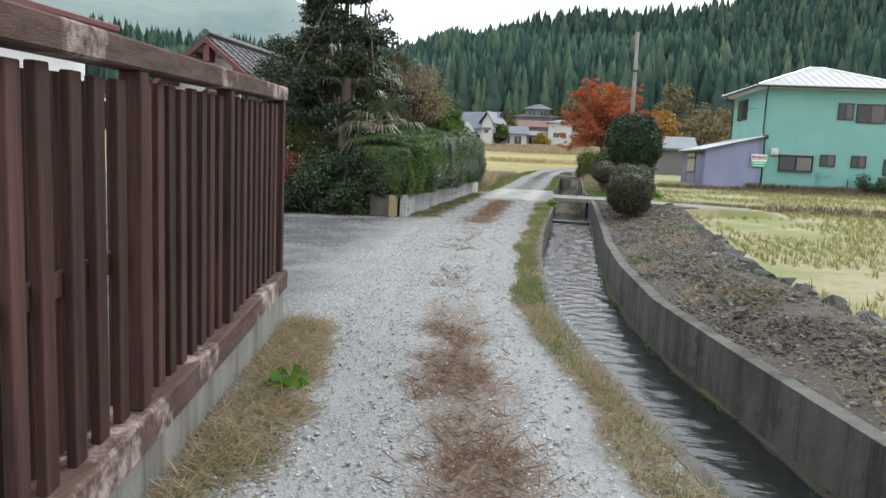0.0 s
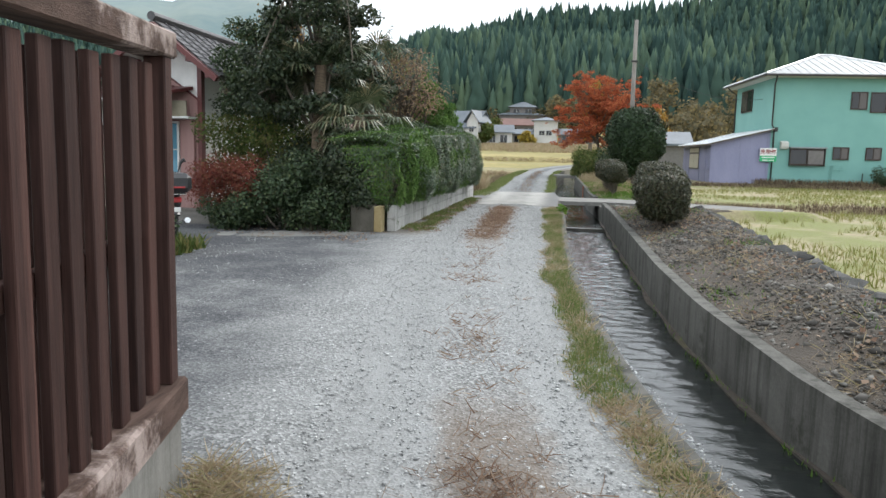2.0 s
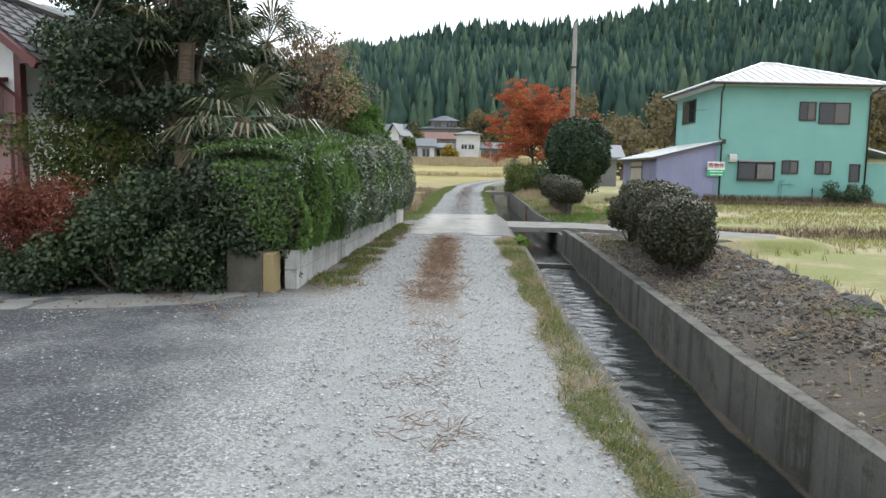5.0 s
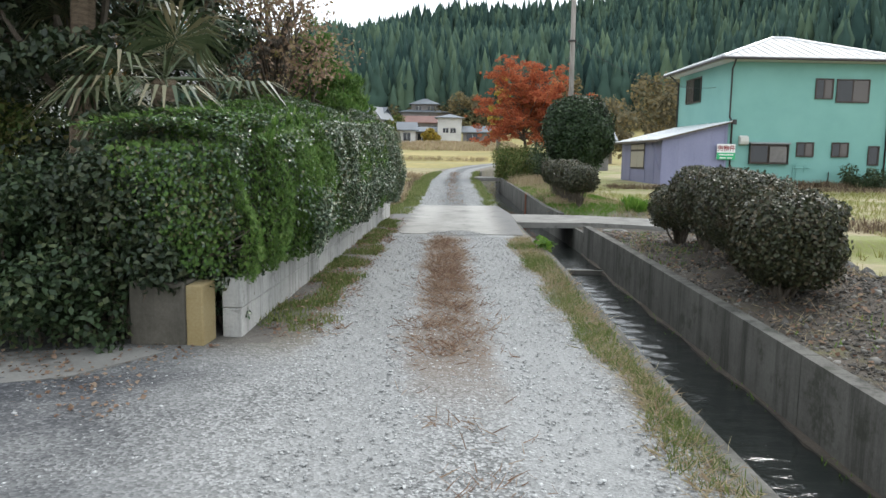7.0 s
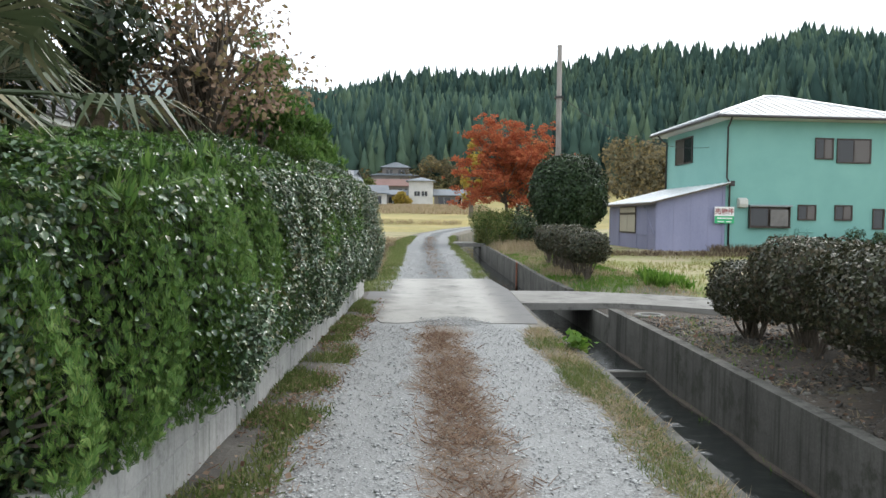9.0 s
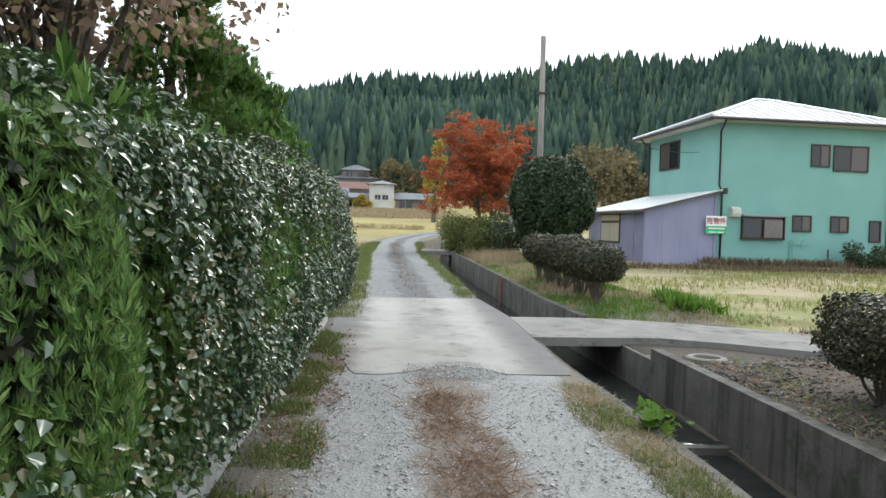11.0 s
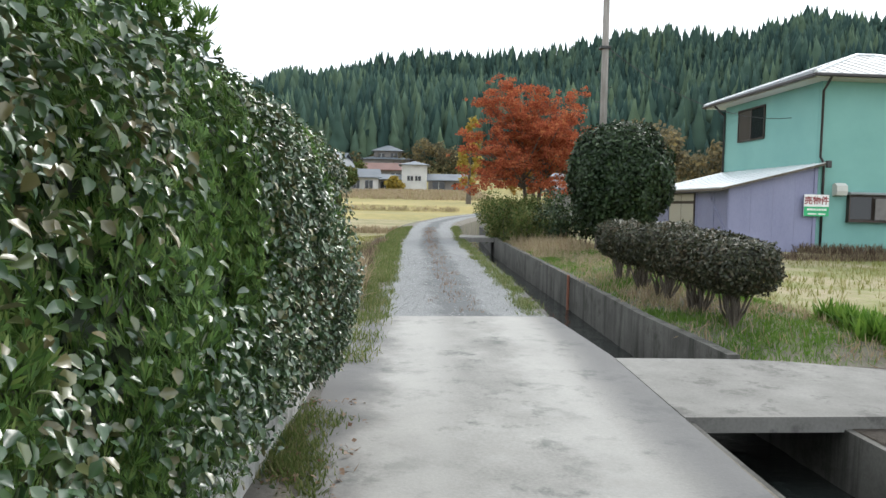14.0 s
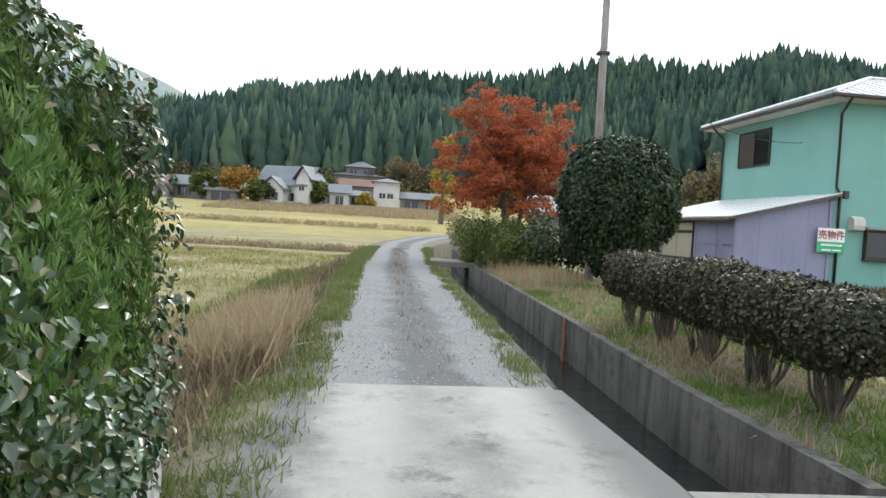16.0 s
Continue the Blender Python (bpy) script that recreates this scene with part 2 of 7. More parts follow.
M = {
    "road": road_material(),
    "yard": surface("trodden_yard_soil", (0.0558, 0.0496, 0.0434), (0.149, 0.14, 0.124), 1.5, 30, 0.95, 0.5, dist=0.02),
    "berm": surface("stony_bank_soil", (0.03, 0.024, 0.018), (0.095, 0.076, 0.057), 2.0, 26, 0.95, 0.8, spot=((0.0975, 0.09, 0.0375), 0.56), dist=0.03),
    "verge": surface("grassy_verge_soil", (0.065, 0.06, 0.042), (0.18, 0.165, 0.12), 1.2, 22, 0.95, 0.6, spot=((0.1, 0.105, 0.045), 0.52), dist=0.03),
    "field_r": field_material("stubble_field_soil", (0.324, 0.274, 0.166), (0.173, 0.194, 0.0504)),
    "field_l": field_material("meadow_field_soil", (0.27, 0.225, 0.115), (0.155, 0.155, 0.055)),
    "far": surface("far_field_grass", (0.14, 0.135, 0.04), (0.34, 0.27, 0.1), 0.06, 0.8, 0.95, 0.0),
    "hill": surface("wooded_hill_floor", (0.014, 0.028, 0.026), (0.026, 0.045, 0.038), 0.02, 0.3, 1.0, 0.0),
    # distance haze is mixed into this pale blue-green base colour
    "hill_far": surface("haze_tinted_far_range", (0.0975, 0.15, 0.158), (0.18, 0.217, 0.195), 0.004, 0.03, 1.0, 0.0),
    "wall": concrete("stained_channel_concrete", (0.052, 0.05, 0.044), (0.148, 0.143, 0.128), 0.8, (0.04, 0.041, 0.031)),
    "slab": concrete("worn_pale_concrete", (0.15, 0.146, 0.135), (0.33, 0.321, 0.298), 0.0, (0.105, 0.11, 0.102), tracks=True),
    "deck": concrete("grey_bridge_concrete", (0.13, 0.126, 0.115), (0.255, 0.248, 0.23), 0.0, (0.09, 0.087, 0.08)),
    "block": concrete("weathered_block_concrete", (0.26, 0.26, 0.245), (0.52, 0.51, 0.485), 0.6, (0.15, 0.15, 0.135)),
    "pier": concrete("mossy_pier_concrete", (0.06, 0.054, 0.042), (0.15, 0.138, 0.114), 0.4),
    "pier_yellow": surface("yellow_stained_concrete", (0.225, 0.158, 0.06), (0.33, 0.27, 0.15), 3, 50, 0.9, 0.3),
    "plinth": concrete("fence_plinth_concrete", (0.12, 0.116, 0.105), (0.255, 0.247, 0.225), 0.6),
    "water": water_material(),
    "slat": surface("red_brown_stained_wood", (0.015, 0.0075, 0.0065), (0.074, 0.037, 0.03), 5, 30, 0.7, 0.5, stretch=(3, 3, 0.16), spot=((0.11, 0.06, 0.045), 0.66), each=0.8, dist=0.004, spec=0.18),
    "rail": surface("weathered_brown_beam", (0.035, 0.02, 0.015), (0.13, 0.085, 0.068), 4, 40, 0.85, 0.8, stretch=(5, 0.25, 5), spot=((0.36, 0.29, 0.26), 0.5), dist=0.008, spec=0.2),
    "mint": surface("mint_green_render", (0.145, 0.32, 0.285), (0.19, 0.385, 0.345), 0.7, 70, 0.85, 0.25, dist=0.004),
    "lilac": surface("lilac_sheet_cladding", (0.185, 0.19, 0.29), (0.262, 0.268, 0.385), 0.9, 30, 0.7, 0.15, stretch=(1, 1, 0.3), spot=((0.36, 0.36, 0.418), 0.62)),
    "soffit": surface("cream_soffit_board", (0.413, 0.413, 0.375), (0.525, 0.525, 0.488), 2, 40, 0.8, 0.1),
    "tin": surface("grey_painted_sheet_roof", (0.17, 0.185, 0.19), (0.27, 0.285, 0.29), 0.8, 25, 0.55, 0.1, metal=0.0, spot=((0.34, 0.36, 0.365), 0.6), spec=0.4),
    "tin_cap": surface("bright_ridge_capping", (0.57, 0.589, 0.598), (0.712, 0.731, 0.741), 2, 30, 0.35, 0.1, metal=0.2),
    "gutter": surface("black_brown_gutter", (0.014, 0.012, 0.012), (0.035, 0.03, 0.03), 4, 40, 0.45, 0.1),
    "bronze": surface("dark_bronze_window_frame", (0.03, 0.022, 0.018), (0.06, 0.045, 0.038), 4, 40, 0.4, 0.05, metal=0.4),
    "pane_dark": glass_material("dark_window_glass", (0.012, 0.013, 0.014)),
    "pane_warm": glass_material("curtained_window_glass", (0.07, 0.058, 0.05), 0.12),
    "pane_cream": glass_material("frosted_window_glass", (0.4, 0.37, 0.3), 0.3),
    "pane_blue": glass_material("blue_curtained_glass", (0.14, 0.34, 0.46), 0.12),
    "white": surface("white_paint", (0.62, 0.62, 0.6), (0.82, 0.82, 0.8), 2, 40, 0.6, 0.1),
    "sign_green": surface("green_sign_paint", (0.02, 0.33, 0.13), (0.03, 0.42, 0.17), 3, 30, 0.5, 0.0),
    "sign_red": surface("dark_red_lettering", (0.2, 0.03, 0.03), (0.26, 0.04, 0.04), 3, 30, 0.5, 0.0),
    "pink": surface("faded_pink_siding", (0.288, 0.16, 0.148), (0.4, 0.248, 0.228), 2, 40, 0.7, 0.2, stretch=(4, 4, 0.3)),
    "maroon": surface("maroon_roof_sheet", (0.08, 0.02, 0.02), (0.144, 0.04, 0.036), 2, 30, 0.5, 0.2),
    "tile": surface("dark_roof_tile", (0.028, 0.0264, 0.028), (0.08, 0.076, 0.08), 3, 30, 0.5, 0.2, each=0.3),
    "board": surface("grey_lattice_board", (0.2, 0.18, 0.13), (0.33, 0.3, 0.22), 4, 40, 0.8, 0.2),
    "stone": surface("field_stone", (0.024, 0.024, 0.023), (0.09, 0.087, 0.08), 6, 50, 0.9, 0.6, each=0.5),
    "pebble": foliage("scattered_grey_gravel", [(0.163, 0.165, 0.163), (0.267, 0.27, 0.266), (0.356, 0.36, 0.354), (0.495, 0.5, 0.492)], 0.85, 0.0, 0.3),
    "pebble_dark": foliage("bank_rubble_stone", [(0.03, 0.027, 0.023), (0.06, 0.055, 0.048), (0.095, 0.089, 0.079), (0.24, 0.228, 0.205)], 0.9, 0.0, 0.3),
    "bark": surface("grey_brown_bark", (0.045, 0.036, 0.027), (0.171, 0.144, 0.113), 5, 40, 0.95, 0.8, stretch=(3, 3, 0.4)),
    "palm_bark": surface("fibrous_palm_bark", (0.05, 0.034, 0.022), (0.2, 0.15, 0.1), 8, 60, 0.95, 0.9, stretch=(1, 1, 4)),
    "pole": surface("weathered_pole_wood", (0.13, 0.115, 0.1), (0.27, 0.25, 0.225), 6, 40, 0.9, 0.4, stretch=(3, 3, 0.3)),
    "wire": surface("black_cable", (0.02, 0.02, 0.02), (0.04, 0.04, 0.04), 5, 30, 0.6, 0.0),
    "orange": surface("rusty_orange_post", (0.16, 0.06, 0.035), (0.26, 0.1, 0.06), 5, 40, 0.8, 0.1),
    "black": surface("black_plastic", (0.012, 0.012, 0.013), (0.03, 0.03, 0.032), 6, 60, 0.35, 0.05),
    "rubber": surface("tyre_rubber", (0.012, 0.012, 0.012), (0.03, 0.03, 0.03), 20, 80, 0.8, 0.3),
    "chrome": surface("dull_chrome", (0.4, 0.4, 0.4), (0.6, 0.6, 0.6), 6, 60, 0.25, 0.0, metal=1.0),
    "red": surface("red_plastic", (0.3, 0.01, 0.015), (0.42, 0.02, 0.02), 6, 60, 0.3, 0.0),
    "leaf_ivy": foliage("glossy_vine_leaf", [(0.018, 0.038, 0.018), (0.032, 0.068, 0.028), (0.048, 0.1, 0.04), (0.075, 0.115, 0.045), (0.15, 0.125, 0.05)], 0.28, 0.12, 0.75),
    "leaf_spray": foliage("conifer_hedge_spray", [(0.024, 0.052, 0.016), (0.06, 0.125, 0.027), (0.105, 0.2, 0.042), (0.175, 0.235, 0.065)], 0.65, 0.32, 0.25),
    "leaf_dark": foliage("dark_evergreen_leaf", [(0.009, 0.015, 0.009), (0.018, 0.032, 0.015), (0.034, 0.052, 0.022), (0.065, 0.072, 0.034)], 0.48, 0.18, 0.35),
    "leaf_shrub": foliage("shrub_leaf", [(0.012, 0.022, 0.011), (0.024, 0.044, 0.018), (0.042, 0.07, 0.028), (0.085, 0.1, 0.04)], 0.5, 0.2, 0.3),
    "leaf_camellia": foliage("clipped_camellia_leaf", [(0.006, 0.013, 0.006), (0.012, 0.027, 0.01), (0.022, 0.044, 0.015), (0.045, 0.07, 0.028)], 0.42, 0.1, 0.25),
    "leaf_azalea": foliage("clipped_hedge_leaf", [(0.012, 0.014, 0.008), (0.024, 0.03, 0.013), (0.042, 0.046, 0.02), (0.1, 0.074, 0.044)], 0.45, 0.12, 0.3),
    "leaf_maple": foliage("orange_red_maple_leaf", [(0.2, 0.045, 0.027), (0.32, 0.082, 0.042), (0.41, 0.125, 0.058), (0.46, 0.19, 0.08)], 0.8, 0.4, 0.1),
    "leaf_red": foliage("dark_red_shrub_leaf", [(0.051, 0.0102, 0.0085), (0.119, 0.0221, 0.0153), (0.187, 0.0425, 0.0238), (0.136, 0.0765, 0.034)], 0.55, 0.25, 0.3),
    "leaf_brown": foliage("withered_brown_leaf", [(0.09, 0.065, 0.05), (0.19, 0.13, 0.09), (0.28, 0.19, 0.13), (0.22, 0.21, 0.07)], 0.7, 0.25, 0.2),
    "leaf_yellow": foliage("yellow_autumn_leaf", [(0.225, 0.15, 0.0225), (0.375, 0.27, 0.045), (0.315, 0.27, 0.075)], 0.6, 0.35, 0.2),
    "leaf_ochre": foliage("ochre_autumn_leaf", [(0.14, 0.077, 0.021), (0.266, 0.14, 0.028), (0.294, 0.189, 0.049)], 0.6, 0.3, 0.2),
    "leaf_olive": foliage("wild_shrub_leaf", [(0.025, 0.045, 0.014), (0.055, 0.088, 0.022), (0.1, 0.125, 0.035), (0.18, 0.15, 0.06)], 0.7, 0.3, 0.15),
    "palm_leaf": foliage("fan_palm_leaf", [(0.02, 0.035, 0.016), (0.045, 0.07, 0.03), (0.09, 0.11, 0.055), (0.24, 0.2, 0.12)], 0.42, 0.15, 0.5),
    "grass": foliage("green_grass_blade", [(0.06, 0.095, 0.028), (0.1, 0.14, 0.04), (0.15, 0.18, 0.06), (0.26, 0.24, 0.13)], 0.8, 0.4, 0.15),
    "grass_lush": foliage("lush_grass_blade", [(0.049, 0.112, 0.0154), (0.091, 0.182, 0.0252), (0.154, 0.245, 0.042)], 0.7, 0.45, 0.2),
    "grass_dry": foliage("dry_straw_blade", [(0.198, 0.139, 0.0825), (0.304, 0.231, 0.149), (0.396, 0.323, 0.218), (0.238, 0.224, 0.099)], 0.85, 0.4, 0.15),
    "grass_rust": foliage("rusty_dead_grass", [(0.1, 0.06, 0.042), (0.18, 0.112, 0.078), (0.26, 0.176, 0.125), (0.35, 0.275, 0.2)], 0.85, 0.4, 0.15),
    "weed_brown": foliage("withered_weed_stem", [(0.06, 0.04, 0.032), (0.11, 0.078, 0.058), (0.2, 0.15, 0.1), (0.32, 0.27, 0.17)], 0.85, 0.3, 0.15),
    "stubble": foliage("rice_stubble_shoot", [(0.091, 0.119, 0.021), (0.168, 0.189, 0.042), (0.252, 0.238, 0.084), (0.322, 0.266, 0.14)], 0.8, 0.3, 0.2),
    "cedar": foliage("cedar_foliage", [(0.018, 0.038, 0.036), (0.034, 0.064, 0.055), (0.056, 0.095, 0.072), (0.1, 0.145, 0.088)], 0.95, 0.15, 0.05, 0.03),
    "far_scrub": foliage("hill_foot_scrub_leaf", [(0.03, 0.045, 0.026), (0.06, 0.068, 0.038), (0.1, 0.09, 0.05), (0.17, 0.13, 0.06)], 0.9, 0.2, 0.05, 0.06),
    "far_wood": foliage("mixed_far_wood", [(0.075, 0.08, 0.055), (0.125, 0.115, 0.075), (0.18, 0.15, 0.09), (0.27, 0.21, 0.09)], 0.85, 0.3, 0.1, 0.05),
    # plaster greyed so that the canopy's shade lies in its base colour
    "grey_plaster": surface("shade_toned_plaster", (0.13, 0.13, 0.125), (0.22, 0.22, 0.21), 2, 40, 0.85, 0.1),
    "plaster": surface("white_plaster_wall", (0.4, 0.392, 0.375), (0.6, 0.59, 0.565), 0.5, 6, 0.85, 0.0),
    "grey_wall": surface("grey_shed_wall", (0.112, 0.105, 0.101), (0.21, 0.196, 0.185), 0.5, 6, 0.85, 0.0),
    "slate": surface("blue_grey_roof", (0.07, 0.084, 0.098), (0.14, 0.161, 0.182), 0.5, 6, 0.55, 0.0),
    "rust_roof": surface("rusty_red_roof", (0.09, 0.04, 0.03), (0.16, 0.075, 0.06), 0.5, 6, 0.7, 0.0),
}


# ---- mesh helpers ----
def put(name, V, F, material, parent=None, label="", smooth=False):
    """A mesh object from arrays of corners and faces (all triangles, or lists)."""
    me = bpy.data.meshes.new(name)
    if isinstance(F, np.ndarray):
        V, F = np.ascontiguousarray(V, dtype=np.float32), np.ascontiguousarray(F, dtype=np.int32)
        k = F.shape[1]
        me.vertices.add(len(V))
        me.vertices.foreach_set("co", V.ravel())
        me.loops.add(F.size)
        me.loops.foreach_set("vertex_index", F.ravel())
        me.polygons.add(len(F))
        me.polygons.foreach_set("loop_start", np.arange(0, F.size, k, dtype=np.int32))
        me.update(calc_edges=True)
    else:
        me.from_pydata([tuple(map(float, v)) for v in V], [], [tuple(f) for f in F])
    if smooth:
        me.polygons.foreach_set("use_smooth", [True] * len(me.polygons))
    me.materials.append(M[material])
    ob = new(name, me)
    if parent:
        ob.parent = parent
    if label:
        ob["label"] = label
    return ob


def part(name, bm, material, parent=None, label="", smooth=False):
    me = bpy.data.meshes.new(name)
    bm.normal_update()
    bm.to_mesh(me)
    bm.free()
    if smooth:
        me.polygons.foreach_set("use_smooth", [True] * len(me.polygons))
    me.materials.append(M[material])
    ob = new(name, me)
    if parent:
        ob.parent = parent
    if label:
        ob["label"] = label
    return ob


def empty(name, m, label, category, group="", kind=""):
    ob = new(name)
    ob.matrix_world = m
    return tagged(ob, label, category, group, kind)


def box(bm, lo, hi, bevel=0.0, m=None):
    r = bmesh.ops.create_cube(bm, size=1.0)
    lo, hi = Vector(lo), Vector(hi)
    c, s = (lo + hi) / 2, hi - lo
    for v in r["verts"]:
        v.co = Vector((v.co.x * s.x, v.co.y * s.y, v.co.z * s.z)) + c
    if bevel:
        es = list({e for v in r["verts"] for e in v.link_edges})
        out = bmesh.ops.bevel(bm, geom=es, offset=bevel, segments=1, affect="EDGES")
        vs = list({v for f in out["faces"] for v in f.verts} | {v for v in r["verts"] if v.is_valid})
    else:
        vs = r["verts"]
    if m is not None:
        for v in vs:
            v.co = m @ v.co
    return bm


def crate(lo, hi, bevel=0.0, m=None):
    return box(bmesh.new(), lo, hi, bevel, m)


def tube(bm, pts, r0, r1, seg=7):
    """A round tapering limb along points."""
    pts = [Vector(p) for p in pts]
    rings = []
    for i, p in enumerate(pts):
        d = (pts[min(i + 1, len(pts) - 1)] - pts[max(i - 1, 0)]).normalized()
        a = d.orthogonal().normalized() if abs(d.z) < 0.9 else (Vector((1, 0, 0)) - d * d.x).normalized()
        b = d.cross(a)
        r = r0 + (r1 - r0) * i / max(1, len(pts) - 1)
        rings.append([bm.verts.new(p + (a * math.cos(k * math.tau / seg) + b * math.sin(k * math.tau / seg)) * r) for k in range(seg)])
    for q, w in zip(rings, rings[1:]):
        for k in range(seg):
            bm.faces.new((q[k], q[(k + 1) % seg], w[(k + 1) % seg], w[k]))
    bm.faces.new(rings[0][::-1])
    bm.faces.new(rings[-1])
    return bm


def prism(bm, poly, z0, z1):
    """Upright block over a plan outline; z0 and z1 may be functions of x, y."""
    f0 = z0 if callable(z0) else (lambda x, y: z0)
    f1 = z1 if callable(z1) else (lambda x, y: z1)
    a = [bm.verts.new((x, y, f0(x, y))) for x, y in poly]
    b = [bm.verts.new((x, y, f1(x, y))) for x, y in poly]
    n = len(poly)
    bm.faces.new(a[::-1])
    bm.faces.new(b)
    for i in range(n):
        bm.faces.new((a[i], a[(i + 1) % n], b[(i + 1) % n], b[i]))
    return bm


rng = np.random.default_rng(7)


def turns(n, tilt=0.4, lean=None):
    """Random upright turning matrices with some tilt."""
    yaw, t, d = rng.uniform(0, math.tau, n), rng.normal(0, tilt, n), rng.uniform(0, math.tau, n)
    if tilt >= 1:
        t = rng.normal(1.28, 0.22, n)
    c, s = np.cos(yaw), np.sin(yaw)
    Z = np.zeros((n, 3, 3))
    Z[:, 0, 0], Z[:, 0, 1], Z[:, 1, 0], Z[:, 1, 1], Z[:, 2, 2] = c, -s, s, c, 1
    k = np.stack([np.cos(d), np.sin(d), np.zeros(n)], 1)
    return spin(k, t) @ Z


def spin(k, t):
    K = np.zeros((len(k), 3, 3))
    K[:, 0, 1], K[:, 0, 2], K[:, 1, 2] = -k[:, 2], k[:, 1], -k[:, 0]
    K -= np.transpose(K, (0, 2, 1))
    return np.eye(3) + np.sin(t)[:, None, None] * K + (1 - np.cos(t))[:, None, None] * (K @ K)


def facing(nrm, jitter=0.5, droop=0.0):
    """Turning matrices whose z axis follows a normal and whose y axis points at random in that plane (droop: downwards)."""
    n = len(nrm)
    z = nrm + rng.normal(0, jitter, (n, 3))
    z /= np.linalg.norm(z, axis=1)[:, None] + 1e-9
    y = rng.normal(0, 1, (n, 3)) + np.array([0, 0, -droop])
    y -= z * np.sum(y * z, 1)[:, None]
    y /= np.linalg.norm(y, axis=1)[:, None] + 1e-9
    return np.stack([np.cross(y, z), y, z], 2)


def scatter(shape, R, size, pos):
    """Copies of a small shape, turned, sized and placed, as one pair of arrays."""
    V, F = shape
    size = np.asarray(size)
    size = size[:, None, None] if size.ndim == 1 else size[:, None, :]
    W = np.einsum("nij,nkj->nki", R, V[None] * size) + pos[:, None, :]
    n = len(pos)
    return W.reshape(-1, 3), (F[None] + (np.arange(n) * len(V))[:, None, None]).reshape(-1, 3)


def joined(*pairs):
    V, F, k = [], [], 0
    for v, f in pairs:
        V.append(v), F.append(f + k)
        k += len(v)
    return np.concatenate(V), np.concatenate(F)


def leaf_shape(w=0.3, fold=0.08):
    V = np.array([(0, 0, 0), (w, 0.3, fold), (w * 0.75, 0.68, fold), (0, 1, -0.06), (-w * 0.75, 0.68, fold), (-w, 0.3, fold)], float)
    return V, np.array([(0, 1, 2), (0, 2, 3), (0, 3, 4), (0, 4, 5)])


def small_leaf_shape(w=0.3, fold=0.08):
    V = np.array([(0, 0, 0), (w, 0.42, fold), (0, 1, -0.04), (-w, 0.42, fold)], float)
    return V, np.array([(0, 1, 2), (0, 2, 3)])


def blade_shape(w=0.05, bend=0.3):
    V = np.array([(-w, 0, 0), (w, 0, 0), (-w * 0.8, bend * 0.3, 0.5), (w * 0.8, bend * 0.3, 0.5), (0, bend, 1)], float)
    return V, np.array([(0, 1, 3), (0, 3, 2), (2, 3, 4)])


def spray_shape(k=5, spread=1.1, w=0.07):
    """A flat fan of narrow scale-leaf twigs."""
    V, F = [], []
    for i in range(k):
        a = (i / (k - 1) - 0.5) * spread
        ln = 1 - 0.35 * abs(i / (k - 1) - 0.5) * 2
        d, n = np.array([math.sin(a), math.cos(a), 0.1 * math.cos(i * 2.1)]), np.array([math.cos(a), -math.sin(a), 0])
        b = len(V)
        V += [d * 0.05 - n * w * 0.3, d * ln * 0.6 - n * w, d * ln, d * ln * 0.6 + n * w]
        F += [(b, b + 1, b + 2), (b, b + 2, b + 3)]
    return np.array(V), np.array(F)


def stone_shape(seed, flat=0.6):
    r = random.Random(seed)
    V = np.array([(1, 0, 0), (0, 1, 0), (-1, 0, 0), (0, -1, 0), (0, 0, 1), (0, 0, -1)], float) * 0.55
    V *= np.array([[r.uniform(0.75, 1.2)] for k in range(6)]) * np.array([1, 1, flat])
    V += np.array([[r.uniform(-0.14, 0.14) for a in range(3)] for k in range(6)])
    return V, np.array([(0, 1, 4), (1, 2, 4), (2, 3, 4), (3, 0, 4), (1, 0, 5), (2, 1, 5), (3, 2, 5), (0, 3, 5)])


LEAF, LEAF_WIDE, LEAF_THIN, LEAF_VINE = small_leaf_shape(0.34), small_leaf_shape(0.46, 0.1), small_leaf_shape(0.19, 0.04), leaf_shape(0.32, 0.13)
BLADE, BLADE_WIDE, SPRAY, PLUME = blade_shape(), blade_shape(0.09, 0.45), spray_shape(5, 1.0, 0.06), spray_shape(5, 0.6, 0.05)


# ---- lie of the land ----
def line(y, pts):
    return np.interp(y, [p[0] for p in pts], [p[1] for p in pts])


def G(y):
    return line(y, [(-60, -0.6), (0, 0), (50, 0.5), (70, 0.75), (95, 1.1), (120, 1.9), (150, 4.1), (175, 4.7), (215, 12), (300, 20), (900, 24)])


def middle(y):
    return line(y, [(-30, 7), (0, 0.38), (3.4, -0.45), (5.6, -0.97), (8, -1.4), (10.8, -1.8), (15, -2.15), (19, -2.38), (24, -2.44), (29, -2.46), (37, -2.7), (45, -2.95), (56, -3.0), (66, -2.6), (78, -1.0), (95, 3), (130, 12)])


def bank(y):
    return line(y, [(-30, 9.4), (0, 1.7), (3.4, 0.72), (4.3, 0.46), (6.4, -0.1), (7.8, -0.3), (9.3, -0.46), (11.1, -0.6), (14.2, -0.75), (17, -0.8), (20, -0.84), (23.5, -1.0), (27, -1.05), (29.3, -1.3), (34, -1.35), (48, -1.65), (60, -1.4), (70, 0.2), (90, 4), (130, 14)])


